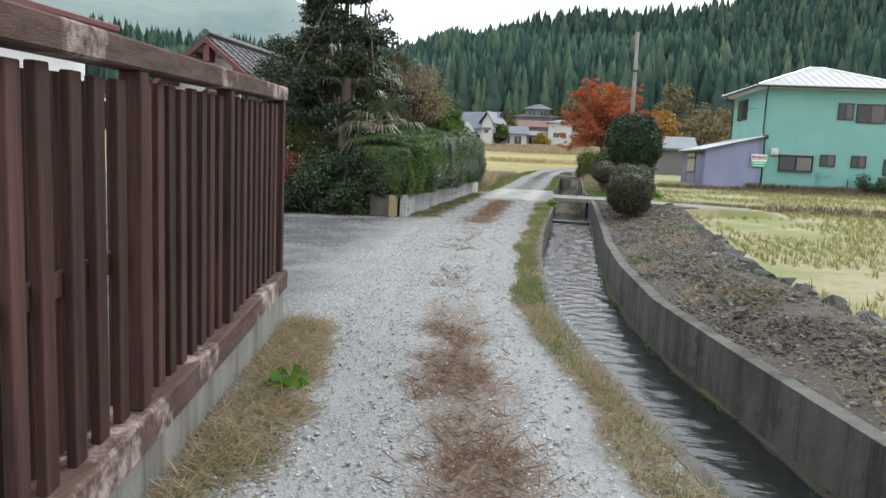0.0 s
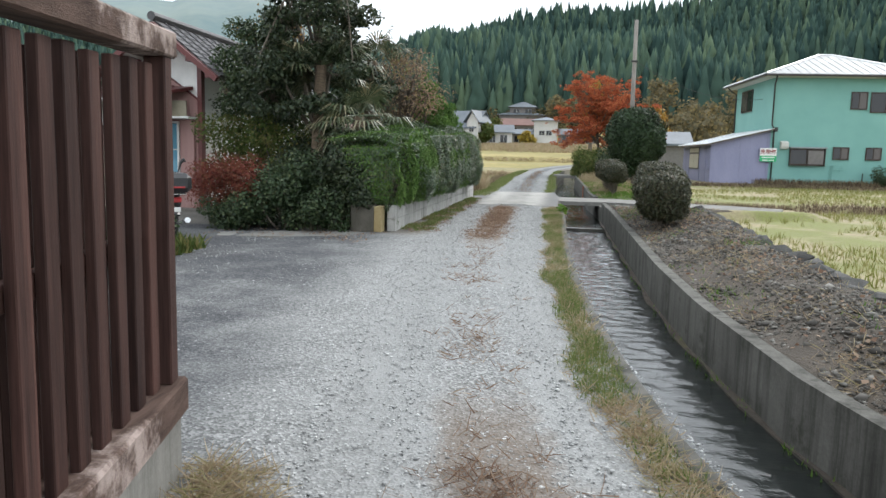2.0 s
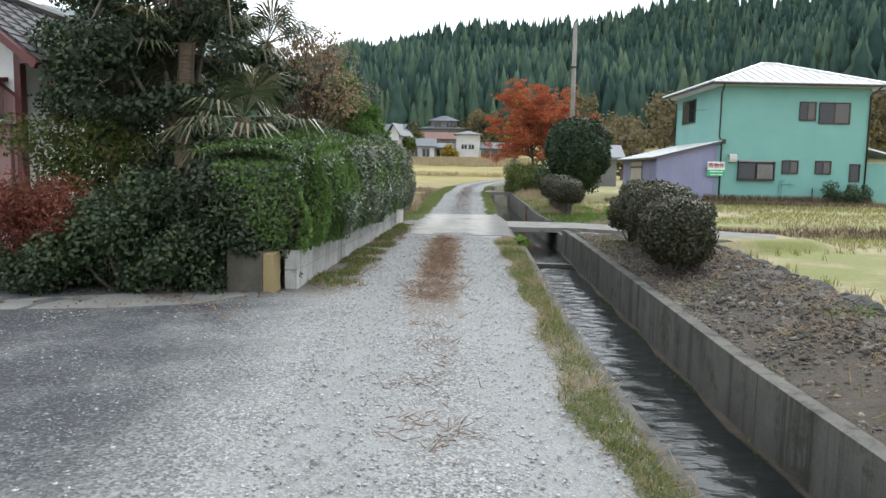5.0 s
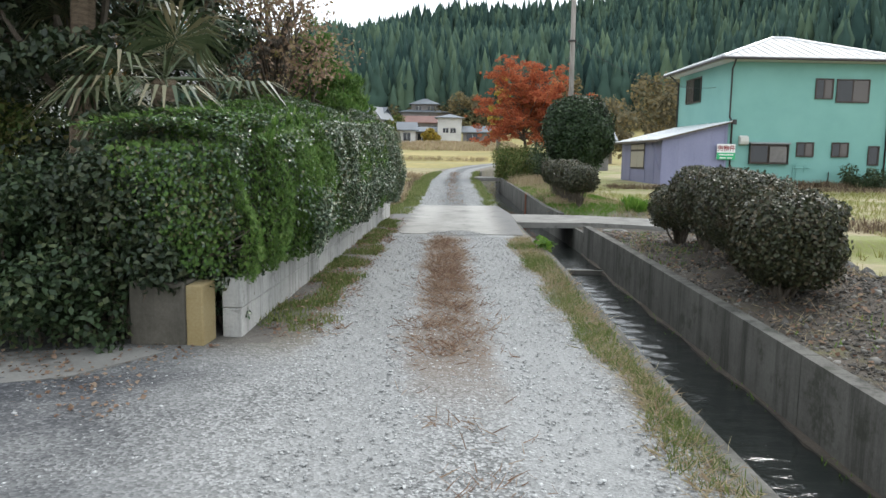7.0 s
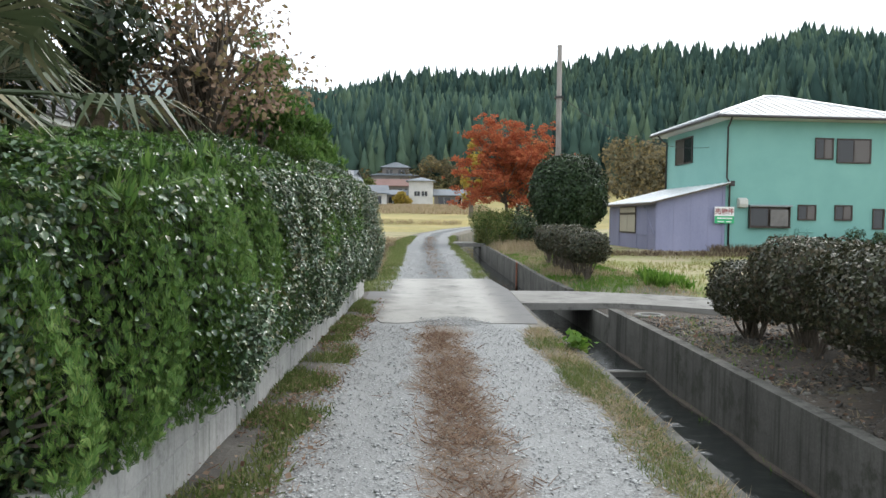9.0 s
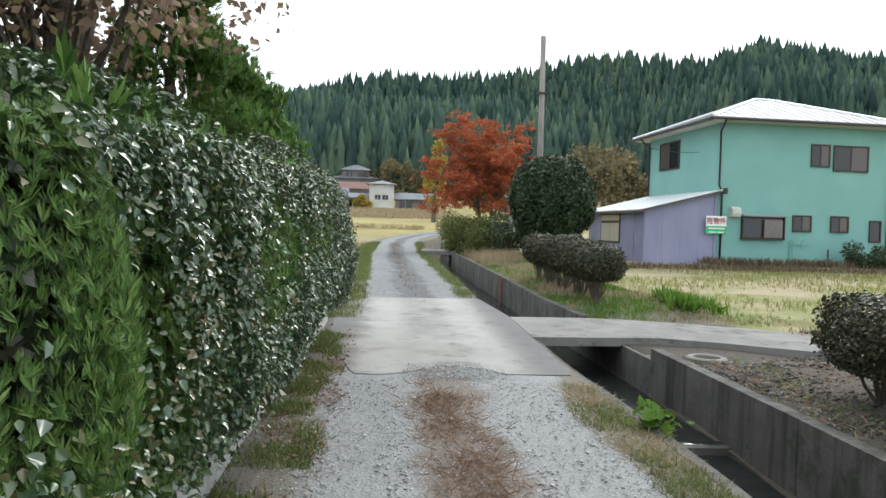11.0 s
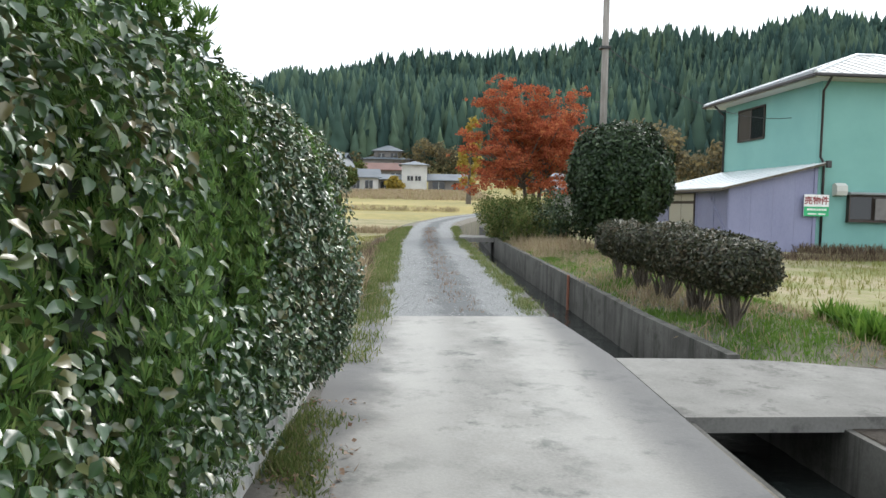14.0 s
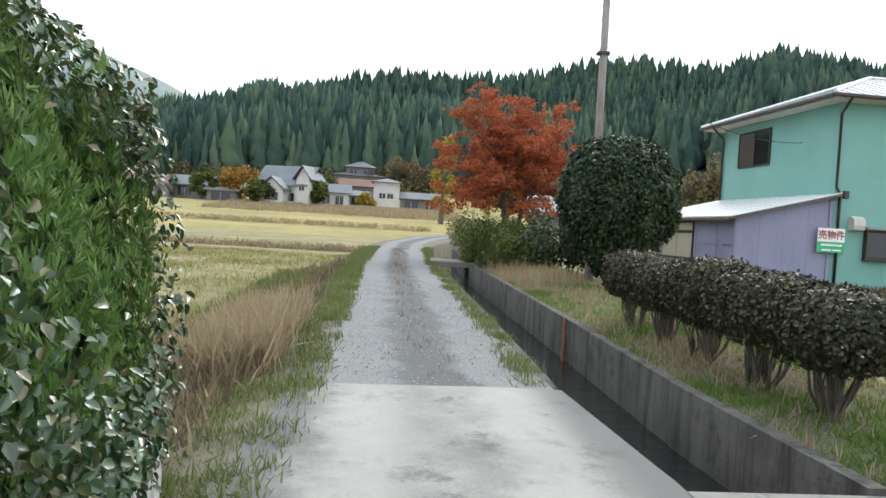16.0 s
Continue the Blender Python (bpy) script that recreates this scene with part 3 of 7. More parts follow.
def wall(y):
    return line(y, [(-30, 10.8), (0, 2.75), (3.4, 1.78), (5.7, 1.2), (7.6, 0.76), (10, 0.5), (12.4, 0.38), (16, 0.33), (21, 0.25), (24, 0.15), (27, 0.02), (29.4, -0.13), (34.5, -0.18), (42, -0.35), (48, -0.5), (60, -0.3), (70, 1.3), (90, 5.1), (130, 15.1)])


def rim(y):
    return line(y, [(-30, 12.5), (0, 4.2), (3, 3.2), (6.3, 2.35), (8.7, 1.95), (13, 2.0), (19, 2.15), (20.8, 2.2), (22.4, 5.2), (26.2, 5.6), (27.6, 1.9), (29, 1.75), (34, 1.6), (42, 1.7), (60, 2), (90, 8), (130, 17)])


def smooth(a, b, x):
    t = np.clip((x - a) / (b - a), 0, 1)
    return t * t * (3 - 2 * t)


def field_left(y):
    return line(y, [(26, 0.0), (64, 0.0), (64.6, 0.3), (86, 0.45), (86.6, 0.85), (104, 1.05), (105, 1.7), (122, 2.2), (150, 4.1), (175, 4.7), (215, 12), (300, 20), (900, 24)])


def field_right(y):
    return line(y, [(-60, 0.0), (0, 0.1), (25.4, 0.12), (25.9, 0.3), (40.9, 0.34), (41.6, 0.5), (60, 0.6), (95, 1.1), (150, 4.1), (175, 4.7), (215, 12), (300, 20), (900, 24)])


def H(x, y):
    """Height of the ground, the stream's trench left out."""
    x, y = np.asarray(x, float), np.asarray(y, float)
    g = G(y)
    edge = middle(y) - 1.25
    drop = smooth(0, 1.7, edge - x) * smooth(26.2, 28.0, y)
    left = g + (field_left(y) - g) * drop
    w, r = wall(y), rim(y)
    up = line(y, [(-60, 0.22), (20, 0.22), (22.6, 0.06), (23.6, 0.0), (27.2, 0.0), (28.2, 0.12), (60, 0.1)])
    a = np.clip((x - w) / np.maximum(r - w, 0.3), 0, 1)
    right = g + 0.02 - 0.09 * smooth(23.2, 23.9, y) * (1 - smooth(27.0, 27.6, y)) + up * smooth(0.05, 0.8, a)
    right = right + (field_right(y) - right) * smooth(0.0, 0.5, x - r)
    return np.where(x < (bank(y) + w) / 2, left, right)


# ---- ground, stream and track ----
def ground_sheet():
    ys = np.concatenate([np.arange(-60, -8, 4), np.arange(-8, 32, 0.25), np.arange(32, 70, 0.5), np.arange(70, 230, 2.0), np.arange(230, 900, 25)])
    cols, mats = [], []

    def col(f, mat):
        cols.append(f), mats.append(mat)

    for x in (-900, -400, -200, -120, -80, -60, -45, -35, -28, -22, -18, -15, -13, -11, -9.5):
        col(lambda y, x=x: np.full_like(y, x) + middle(y) + 2.4, "far")
    for d in np.arange(-5.6, -1.3, 0.3):
        col(lambda y, d=d: middle(y) + d, "left")
    for d in np.arange(-1.25, 1.05, 0.125):
        col(lambda y, d=d: middle(y) + d, "road")
    for k in (0.35, 0.7):
        col(lambda y, k=k: (middle(y) + 1.0) * (1 - k) + (bank(y) - 0.06) * k, "road")
    col(lambda y: bank(y) - 0.06, "cut")
    col(lambda y: bank(y) - 0.05, "cut")
    col(lambda y: wall(y) + 0.05, "cut")
    col(lambda y: wall(y) + 0.06, "berm")
    for k in np.arange(0.12, 1.0, 0.11):
        col(lambda y, k=k: (wall(y) + 0.06) * (1 - k) + rim(y) * k, "berm")
    for d in (0, 0.12, 0.25, 0.4, 0.55):
        col(lambda y, d=d: rim(y) + d, "berm" if d < 0.3 else "right")
    for d in (0.9, 1.5, 2.2, 3, 4, 5, 6.5, 8, 10, 12.5, 15, 20, 26, 35, 50, 70, 110, 200, 400, 900):
        col(lambda y, d=d: rim(y) + d, "right" if d < 35 else "far")
    X = np.stack([f(ys) for f in cols], 1)
    Y = np.repeat(ys[:, None], len(cols), 1)
    Z = H(X, Y)
    rough = np.array([noise.noise((a * 1.7, b * 1.7, 0.0)) for a, b in zip(X.ravel(), Y.ravel())]).reshape(X.shape)
    kinds = np.array([{"far": 0, "left": 1, "road": 2, "cut": 3, "berm": 4, "right": 5}[k] for k in mats])
    Z = Z + rough * np.array([0.05, 0.02, 0.004, 0.0, 0.03, 0.015])[kinds][None, :]
    for j, k in enumerate(mats):
        if k == "cut" and 0 < j < len(mats) - 1 and mats[j - 1] == "cut":
            Z[:, j] = -1.1
    # the rut and its crown
    U = X - middle(Y)
    Z += np.where((kinds == 2)[None, :], -0.018 * np.exp(-((np.abs(U) - 0.68) / 0.25) ** 2) * (1 - smooth(22.0, 22.5, Y) * (1 - smooth(29.4, 29.9, Y))), 0)
    n, m = X.shape
    V = np.stack([X, Y, Z], 2).reshape(-1, 3)
    idx = np.arange(n * m).reshape(n, m)
    F = np.stack([idx[:-1, :-1], idx[:-1, 1:], idx[1:, 1:], idx[1:, :-1]], 2)
    names = ["road", "yard", "verge", "berm", "field_r", "field_l", "far"]
    ob = put("ground", V, F.reshape(-1, 4), "road")
    for k in names[1:]:
        ob.data.materials.append(M[k])
    slot = np.zeros((n - 1, m - 1), int)
    for i in range(n - 1):
        y = ys[i]
        for j in range(m - 1):
            k, x = mats[j], X[i, j]
            if y > 84 or y < -20:
                s = "far" if not (k == "road" and y < 100) else "road"
            elif k == "road":
                s = "road"
            elif k == "left":
                s = ("verge" if y > 26.5 else "road") if x > middle(y) - 3.2 or y < 26.5 else "field_l"
                if 15.2 < y < 26.5 and x < -3.6:
                    s = "yard"
            elif k == "far":
                s = "field_l" if y > 26.5 and x > -60 else ("yard" if y < 26.5 and x > -40 else "far")
            elif k in ("cut", "berm"):
                s = "field_r" if x > 2.6 and y > 12 else ("berm" if y < 27 else "verge")
            else:
                s = "field_r"
            slot[i, j] = names.index(s)
    ob.data.polygons.foreach_set("material_index", slot.ravel())
    uv = ob.data.uv_layers.new(name="track")
    W = np.stack([U.ravel(), Y.ravel()], 1)[F.reshape(-1)]
    uv.data.foreach_set("uv", W.astype(np.float32).ravel())
    ob.data.polygons.foreach_set("use_smooth", [True] * len(ob.data.polygons))
    return tagged(ob, "pale gravel track, verges and cut rice fields", "ground", kind="structure")


ground_sheet()


def ribbon(name, ys, x0, x1, z0, z1, material, parent=None, label=""):
    """A long block that follows the stream."""
    V, F = [], []
    for y in ys:
        V += [(x0(y), y, z0(y)), (x1(y), y, z0(y)), (x1(y), y, z1(y)), (x0(y), y, z1(y))]
    for i in range(len(ys) - 1):
        a, b = 4 * i, 4 * i + 4
        F += [(a + k, a + (k + 1) % 4, b + (k + 1) % 4, b + k) for k in range(4)]
    F += [(0, 3, 2, 1), tuple(len(V) - 4 + k for k in range(4))]
    return put(name, V, F, material, parent, label)


def channel():
    ch = empty("stream_channel", pose(0, 8, 0), "stained grey concrete irrigation channel beside a gravel track", "channel", kind="structure")
    off = Matrix.Translation((0, -8, 0))

    def add(ob):
        ob.parent = ch
        ob.matrix_parent_inverse = off
        return ob

    joints = [-14, -9, -4.5, -0.5, 3.2, 6.4, 9.4, 12.2, 15.07, 18, 21, 24.0]
    far = [26.9, 29.5, 32, 34.5, 37, 40, 44, 48, 54, 62, 72]
    top = lambda y: float(G(y)) + 0.055
    for run in (joints, far):
        for a, b in zip(run, run[1:]):
            ys = np.linspace(a + 0.006, b - 0.006, 8)
            add(ribbon("wall_panel", ys, lambda y: float(wall(y)), lambda y: float(wall(y)) + 0.13, lambda y: -0.95, top, "wall"))
    add(ribbon("wall_panel", np.linspace(24.006, 26.894, 6), lambda y: float(wall(y)), lambda y: float(wall(y)) + 0.13, lambda y: -0.95, lambda y: float(G(y)) - 0.08, "wall"))
    for a, b in zip([-14] + list(range(-9, 60, 5)), list(range(-9, 65, 5))):
        ys = np.linspace(a + 0.004, b - 0.004, 10)
        add(ribbon("bank_wall", ys, lambda y: float(bank(y)) - 0.1, lambda y: float(bank(y)), lambda y: -0.95, lambda y: float(G(y)) + (0.004 if not 22.4 < y < 29.4 else -0.02), "wall"))
    add(ribbon("channel_bed", np.linspace(-14, 66, 60), lambda y: float(bank(y)) - 0.02, lambda y: float(wall(y)) + 0.02, lambda y: -1.0, lambda y: -0.7 + 0.004 * y, "wall"))
    # silt ledge along the foot of the far wall
    add(ribbon("silt_ledge", np.linspace(-10, 24, 60), lambda y: float(wall(y)) - 0.055 - 0.03 * math.sin(y * 3.1), lambda y: float(wall(y)) + 0.004, lambda y: -0.9, lambda y: water_z(y) + 0.015 + 0.012 * math.sin(y * 5.3), "berm"))
    add(ribbon("weir_sill", np.array([22.0, 22.12]), lambda y: float(bank(y)) + 0.002, lambda y: float(wall(y)) - 0.002, lambda y: -0.9, lambda y: water_z(23) - 0.005, "wall"))
    return ch


def water_z(y):
    return float(line(y, [(-20, -0.39), (6, -0.36), (22.0, -0.34), (22.1, -0.27), (40, -0.25), (70, 0.0)]))


channel()
def stream_surface():
    ys = np.concatenate([np.arange(-14, -2, 0.4), np.arange(-2, 22.0, 0.045), [22.0, 22.06, 22.12], np.arange(22.2, 40, 0.09), np.arange(40, 66, 0.3)])
    m = 19
    V = []
    for y in ys:
        a, b, z = float(bank(y)) + 0.004, float(wall(y)) - 0.004, water_z(y)
        for k in range(m):
            x = a + (b - a) * k / (m - 1)
            ripple = 0.011 * noise.noise(Vector((x * 6.5, y * 6.0, 0))) + 0.0055 * noise.noise(Vector((x * 13, y * 12, 3))) + 0.004 * noise.noise(Vector((x * 5, y * 17, 7)))
            V.append((x, y, z + ripple))
    F = [(i * m + k, i * m + k + 1, (i + 1) * m + k + 1, (i + 1) * m + k) for i in range(len(ys) - 1) for k in range(m - 1)]
    tagged(put("water", V, F, "water", smooth=True), "shallow rippling stream reflecting the white sky", "water", kind="structure")


stream_surface()


# ---- concrete crossing ----
def crossing():
    gz = lambda d: (lambda x, y: float(G(y)) + d)
    jag = random.Random(2)
    edge_n = [(-3.24, 22.6), (-3.05, 22.58), (-2.9, 22.61)]
    edge_n += [(-2.62 + 0.045 * k, 22.64 + 0.38 * math.sqrt(max(0, 1 - ((k - 8) / 8.2) ** 2)) + jag.uniform(-0.07, 0.07)) for k in range(17)]
    edge_n += [(-1.75, 22.67), (-1.34, 22.66), (-1.12, 22.67)]
    poly = edge_n + [(-1.09, 22.9), (-1.09, 24.9), (-1.1, 27.0), (-1.3, 29.3), (-1.9, 29.3), (-3.34, 29.15), (-3.72, 28.7), (-3.78, 26.9), (-3.7, 24.5), (-3.3, 22.78)]
    ob = part("concrete_slab", prism(bmesh.new(), poly, gz(-0.15), gz(0.01)), "slab")
    tagged(ob, "pale worn concrete slab across the gravel track", "pavement", kind="structure")
    near = [(-1.085, 24.92), (0.62, 25.03), (1.3, 24.75), (2.2, 24.25), (3.2, 23.55), (4.6, 22.8)]
    back = [(5.2, 24.6), (3.9, 25.3), (2.6, 25.95), (1.5, 26.5), (0.6, 26.82), (0.12, 26.9), (-1.095, 26.85)]
    deck = part("footbridge_deck", prism(bmesh.new(), near + back, gz(-0.1), gz(0.014)), "deck")
    tagged(deck, "grey concrete slab bridge over the irrigation channel", "bridge", kind="structure")
    ob = part("second_bridge_deck", prism(bmesh.new(), [(-1.85, 47.8), (0.15, 47.9), (0.3, 49.9), (-1.75, 49.9)], gz(-0.1), gz(0.07)), "deck")
    tagged(ob, "further concrete slab bridge over the channel", "bridge", kind="structure")
    ap = part("driveway_apron", prism(bmesh.new(), [(-4.15, 15.05), (-4.6, 15.0), (-5.6, 14.75), (-6.6, 14.2), (-6.4, 13.7), (-5.4, 13.95), (-4.6, 14.3)], gz(-0.1), gz(0.008)), "deck")
    tagged(ap, "cracked grey concrete apron at the garden's edge", "pavement", kind="structure")
    # pipe ring lying on the bank
    bm = bmesh.new()
    prof = [(0.15, 0.0), (0.23, 0.0), (0.23, 0.07), (0.21, 0.085), (0.16, 0.085), (0.15, 0.075)]
    rings = [[bm.verts.new((r * math.cos(k * math.tau / 24), r * math.sin(k * math.tau / 24), z)) for r, z in prof] for k in range(24)]
    for k in range(24):
        a, b = rings[k], rings[(k + 1) % 24]
        for i in range(6):
            bm.faces.new((a[i], b[i], b[(i + 1) % 6], a[(i + 1) % 6]))
    ring = part("concrete_ring", bm, "deck")
    ring.location = (0.72, 23.75, float(H(0.72, 23.75)) - 0.01)
    tagged(ring, "round concrete pit ring on the stony bank", "concrete ring")


crossing()


# ---- wooden fence ----
def fence():
    ux, uy = 0.2255, -0.974
    m = Matrix(((ux, -uy, 0, -2.42), (uy, ux, 0, 5.62), (0, 0, 1, 0), (0, 0, 0, 1)))
    # along the fence is local x, towards the track local y; it falls 34 mm a metre
    fe = empty("fence", m, "red-brown stained slatted wooden fence on a concrete plinth", "fence")
    drop = Matrix.Identity(4)
    drop[2][0] = -0.034
    L = 11.0
    bm = crate((-0.03, -0.19, -0.6), (L, -0.01, 0.335), 0.012, drop)
    part("plinth", bm, "plinth", fe, "grey concrete plinth")
    part("bottom_rail", crate((-0.05, -0.18, 0.338), (L, 0.02, 0.5), 0.014, drop), "rail", fe, "weathered pale-edged bottom beam")
    part("top_rail", crate((-0.05, -0.14, 1.885), (L, 0.0, 1.995), 0.01, drop), "rail", fe, "weathered top beam")
    part("middle_rail", crate((0, -0.125, 1.1), (L, -0.085, 1.18), 0.004, drop), "slat", fe)
    for i, s in enumerate((0.0, 1.62, 3.0, 4.6, 6.2, 7.8, 9.4)):
        part("post", crate((s - 0.005, -0.1, 0.5), (s + 0.085, -0.012, 1.886), 0.006, drop), "slat", fe)
    r = random.Random(3)
    for a, b, n in ((0.085, 1.62, 9), (1.705, 3.0, 8), (3.085, 4.6, 8), (4.685, 6.2, 8), (6.285, 7.8, 8), (7.885, 9.4, 8)):
        step = (b - a) / n
        for k in range(n):
            s = a + step * (k + 0.5) + r.uniform(-0.006, 0.006)
            w = 0.043
            t = Matrix.Translation((s, 0, 0)) @ Matrix.Rotation(r.uniform(-0.006, 0.006), 4, "Y") @ Matrix.Translation((-s, 0, 0))
            if s < 3.9:
                e = s + step * 0.5
                part("rear_slat", crate((e - 0.04, -0.17, 0.5), (e + 0.04, -0.145, 1.83 + r.uniform(-0.02, 0.02)), 0.003, drop), "slat", fe)
            part("slat", crate((s - w, -0.083, 0.495), (s + w, -0.048, 1.852 + r.uniform(-0.012, 0.006)), 0.004, drop @ t), "slat", fe)


fence()


# ---- garden wall and pier ----
def garden_wall():
    gw = empty("garden_wall", pose(-3.85, 15.4, 0), "low weathered concrete block wall under a clipped hedge", "wall", kind="structure")
    inv = Matrix.Translation((3.85, -15.4, 0))
    y = 15.42
    while y < 25.6:
        for z0, z1 in ((-0.1, 0.22), (0.226, 0.46)):
            g = float(G(y))
            o = part("block", crate((-3.98, y + 0.003, g + z0), (-3.83 + (0.004 if z0 > 0 else 0), y + 0.587, g + z1), 0.006), "block", gw)
            o.matrix_parent_inverse = inv
        y += 0.59
    p = empty("gate_pier", pose(-4.3, 15.25, 0.13), "short mossy concrete pier with a yellow-stained face", "pier")
    part("block", crate((-0.27, -0.15, -0.1), (0.155, 0.13, 0.5), 0.012), "pier", p)
    part("facing", crate((0.157, -0.148, -0.1), (0.285, 0.13, 0.48), 0.01), "pier_yellow", p, "yellow-stained concrete facing")


garden_wall()


# ---- mint green house with lean-to ----
def sash_window(parent, x, z, w, h, face="front", panes=2, mats=("pane_dark", "pane_warm"), hood=False, depth=0.06):
    """A bronze sliding window on a wall; local y is out of the wall on its minus side."""
    win = part("window", crate((x - 0.02, -0.012, z - 0.02), (x + w + 0.02, 0.05, z + h + 0.02)), "bronze", parent)
    fr = bmesh.new()
    t = 0.045
    for lo, hi in (((x - t, -depth, z - t), (x + w + t, -0.0, z)), ((x - t, -depth, z + h), (x + w + t, 0.0, z + h + t)), ((x - t, -depth, z), (x, 0, z + h)), ((x + w, -depth, z), (x + w + t, 0, z + h))):
        box(fr, lo, hi, 0.004)
    part("window_frame", fr, "bronze", win)
    for k in range(panes):
        a, b = x + w * k / panes, x + w * (k + 1) / panes
        y = -0.02 - 0.014 * (k % 2)
        part("pane", crate((a + 0.02, y - 0.004, z + 0.02), (b - 0.02, y, z + h - 0.02)), mats[k % len(mats)], win)
        part("sash", crate((b - 0.028, y - 0.014, z), (b + 0.012, y + 0.006, z + h)), "bronze", win)
    if hood:
        part("hood", crate((x - 0.1, -0.24, z + h + 0.05), (x + w + 0.1, 0.0, z + h + 0.13), 0.015), "tin", win)
        for a in (x - 0.06, x + w + 0.02):
            part("bay_side", crate((a, -0.16, z - 0.04), (a + 0.04, 0.0, z + h + 0.05), 0.005), "bronze", win)
        part("bay_sill", crate((x - 0.08, -0.18, z - 0.08), (x + w + 0.08, 0.0, z - 0.04), 0.005), "bronze", win)
        part("shutter", crate((x + w * 0.52, -0.13, z), (x + w - 0.02, -0.1, z + h - 0.06), 0.004), "grey_wall", win, "grey-brown sliding shutter")
    return win


def hip_roof(parent, lo, hi, z, rise, over, name="roof", mat="tin"):
    x0, y0, x1, y1 = lo[0] - over, lo[1] - over, hi[0] + over, hi[1] + over
    half = min(x1 - x0, y1 - y0) / 2
    if x1 - x0 > y1 - y0:
        r0, r1 = (x0 + half, (y0 + y1) / 2), (x1 - half, (y0 + y1) / 2)
    else:
        r0, r1 = ((x0 + x1) / 2, y0 + half), ((x0 + x1) / 2, y1 - half)
    V = [(x0, y0, z), (x1, y0, z), (x1, y1, z), (x0, y1, z), (*r0, z + rise), (*r1, z + rise)]
    V += [(x, y, zz - 0.06) for x, y, zz in V[:4]]
    F = [(0, 1, 5, 4), (2, 3, 4, 5), (3, 0, 4), (1, 2, 5)] if x1 - x0 > y1 - y0 else [(0, 1, 4), (1, 2, 5, 4), (2, 3, 5), (3, 0, 4, 5)]
    F += [(6, 7, 1, 0), (7, 8, 2, 1), (8, 9, 3, 2), (9, 6, 0, 3), (9, 8, 7, 6)]
    ob = put(name, V, F, mat, parent)
    return ob, V


def mint_house():
    ho = empty("house", pose(9.25, 42.7, 0.42, 0, 0, 4), "two-storey mint green rendered house with grey hip roof", "house")
    W, D, E = 7.15, 6.45, 5.48
    for lo, hi in (((0, 0, -0.6), (W, 0.16, E)), ((0, 0.16, -0.6), (0.16, D, E)), ((W - 0.16, 0.16, -0.6), (W, D, E)), ((0.16, D - 0.16, -0.6), (W - 0.16, D, E))):
        part("wall", crate(lo, hi, 0.008), "mint", ho)
    an = part("annex", crate((W + 0.004, 0.9, -0.6), (W + 2.4, 4.6, 2.0), 0.008), "mint", ho, "low mint green annex")
    q = bmesh.new()
    prism(q, [(W - 0.0 + 0.004, 0.5), (W + 2.8, 0.5), (W + 2.8, 5.0), (W + 0.004, 5.0)], lambda x, y: 2.75 - (x - W) * 0.24, lambda x, y: 2.82 - (x - W) * 0.24)
    part("annex_roof", q, "tin_cap", an, "pale sheet roof")
    part("floor_band", crate((-0.012, -0.012, -0.6), (W + 0.012, D, 0.0), 0.004), "wall", ho, "grey concrete footing")
    part("soffit", crate((-0.56, -0.56, E + 0.0), (W + 0.56, D + 0.56, E + 0.05)), "soffit", ho)
    roof, V = hip_roof(ho, (0, 0), (W, D), E + 0.14, 1.42, 0.62)
    caps = bmesh.new()
    for a, b in ((0, 4), (3, 4), (1, 5), (2, 5), (4, 5)):
        tube(caps, [Vector(V[a]) + Vector((0, 0, 0.015)), Vector(V[b]) + Vector((0, 0, 0.015))], 0.06, 0.06, 6)
    part("ridge_capping", caps, "tin_cap", ho, "bright metal ridge capping")
    # standing seams of the sheet roof
    x0, y0, x1, y1 = -0.62, -0.62, W + 0.62, D + 0.62
    half = (y1 - y0) / 2
    seams = bmesh.new()
    sl = 1.42 / half
    for k in range(1, 20):
        x = x0 + (x1 - x0) * k / 20
        run = min(half, x - x0, x1 - x)
        for s in (0, 1):
            ya, yb = (y0, y0 + run) if s == 0 else (y1, y1 - run)
            tube(seams, [(x, ya, E + 0.15), (x, yb, E + 0.15 + run * sl)], 0.012, 0.012, 4)
    for k in range(1, 18):
        y = y0 + (y1 - y0) * k / 18
        run = min(y - y0, y1 - y)
        for s in (0, 1):
            xa, xb = (x0, x0 + run) if s == 0 else (x1, x1 - run)
            tube(seams, [(xa, y, E + 0.15), (xb, y, E + 0.15 + run * sl)], 0.012, 0.012, 4)
    part("roof_seams", seams, "tin", ho)
    for name, lo, hi in (("gutter", (x0 - 0.08, y0 - 0.1, E + 0.02), (x1 + 0.08, y0, E + 0.12)), ("gutter", (x0 - 0.1, y0, E + 0.02), (x0, y1, E + 0.12)), ("gutter", (x1, y0, E + 0.02), (x1 + 0.1, y1, E + 0.12)), ("gutter", (x0, y1, E + 0.02), (x1, y1 + 0.1, E + 0.12))):
        part(name, crate(lo, hi, 0.02), "gutter", ho)
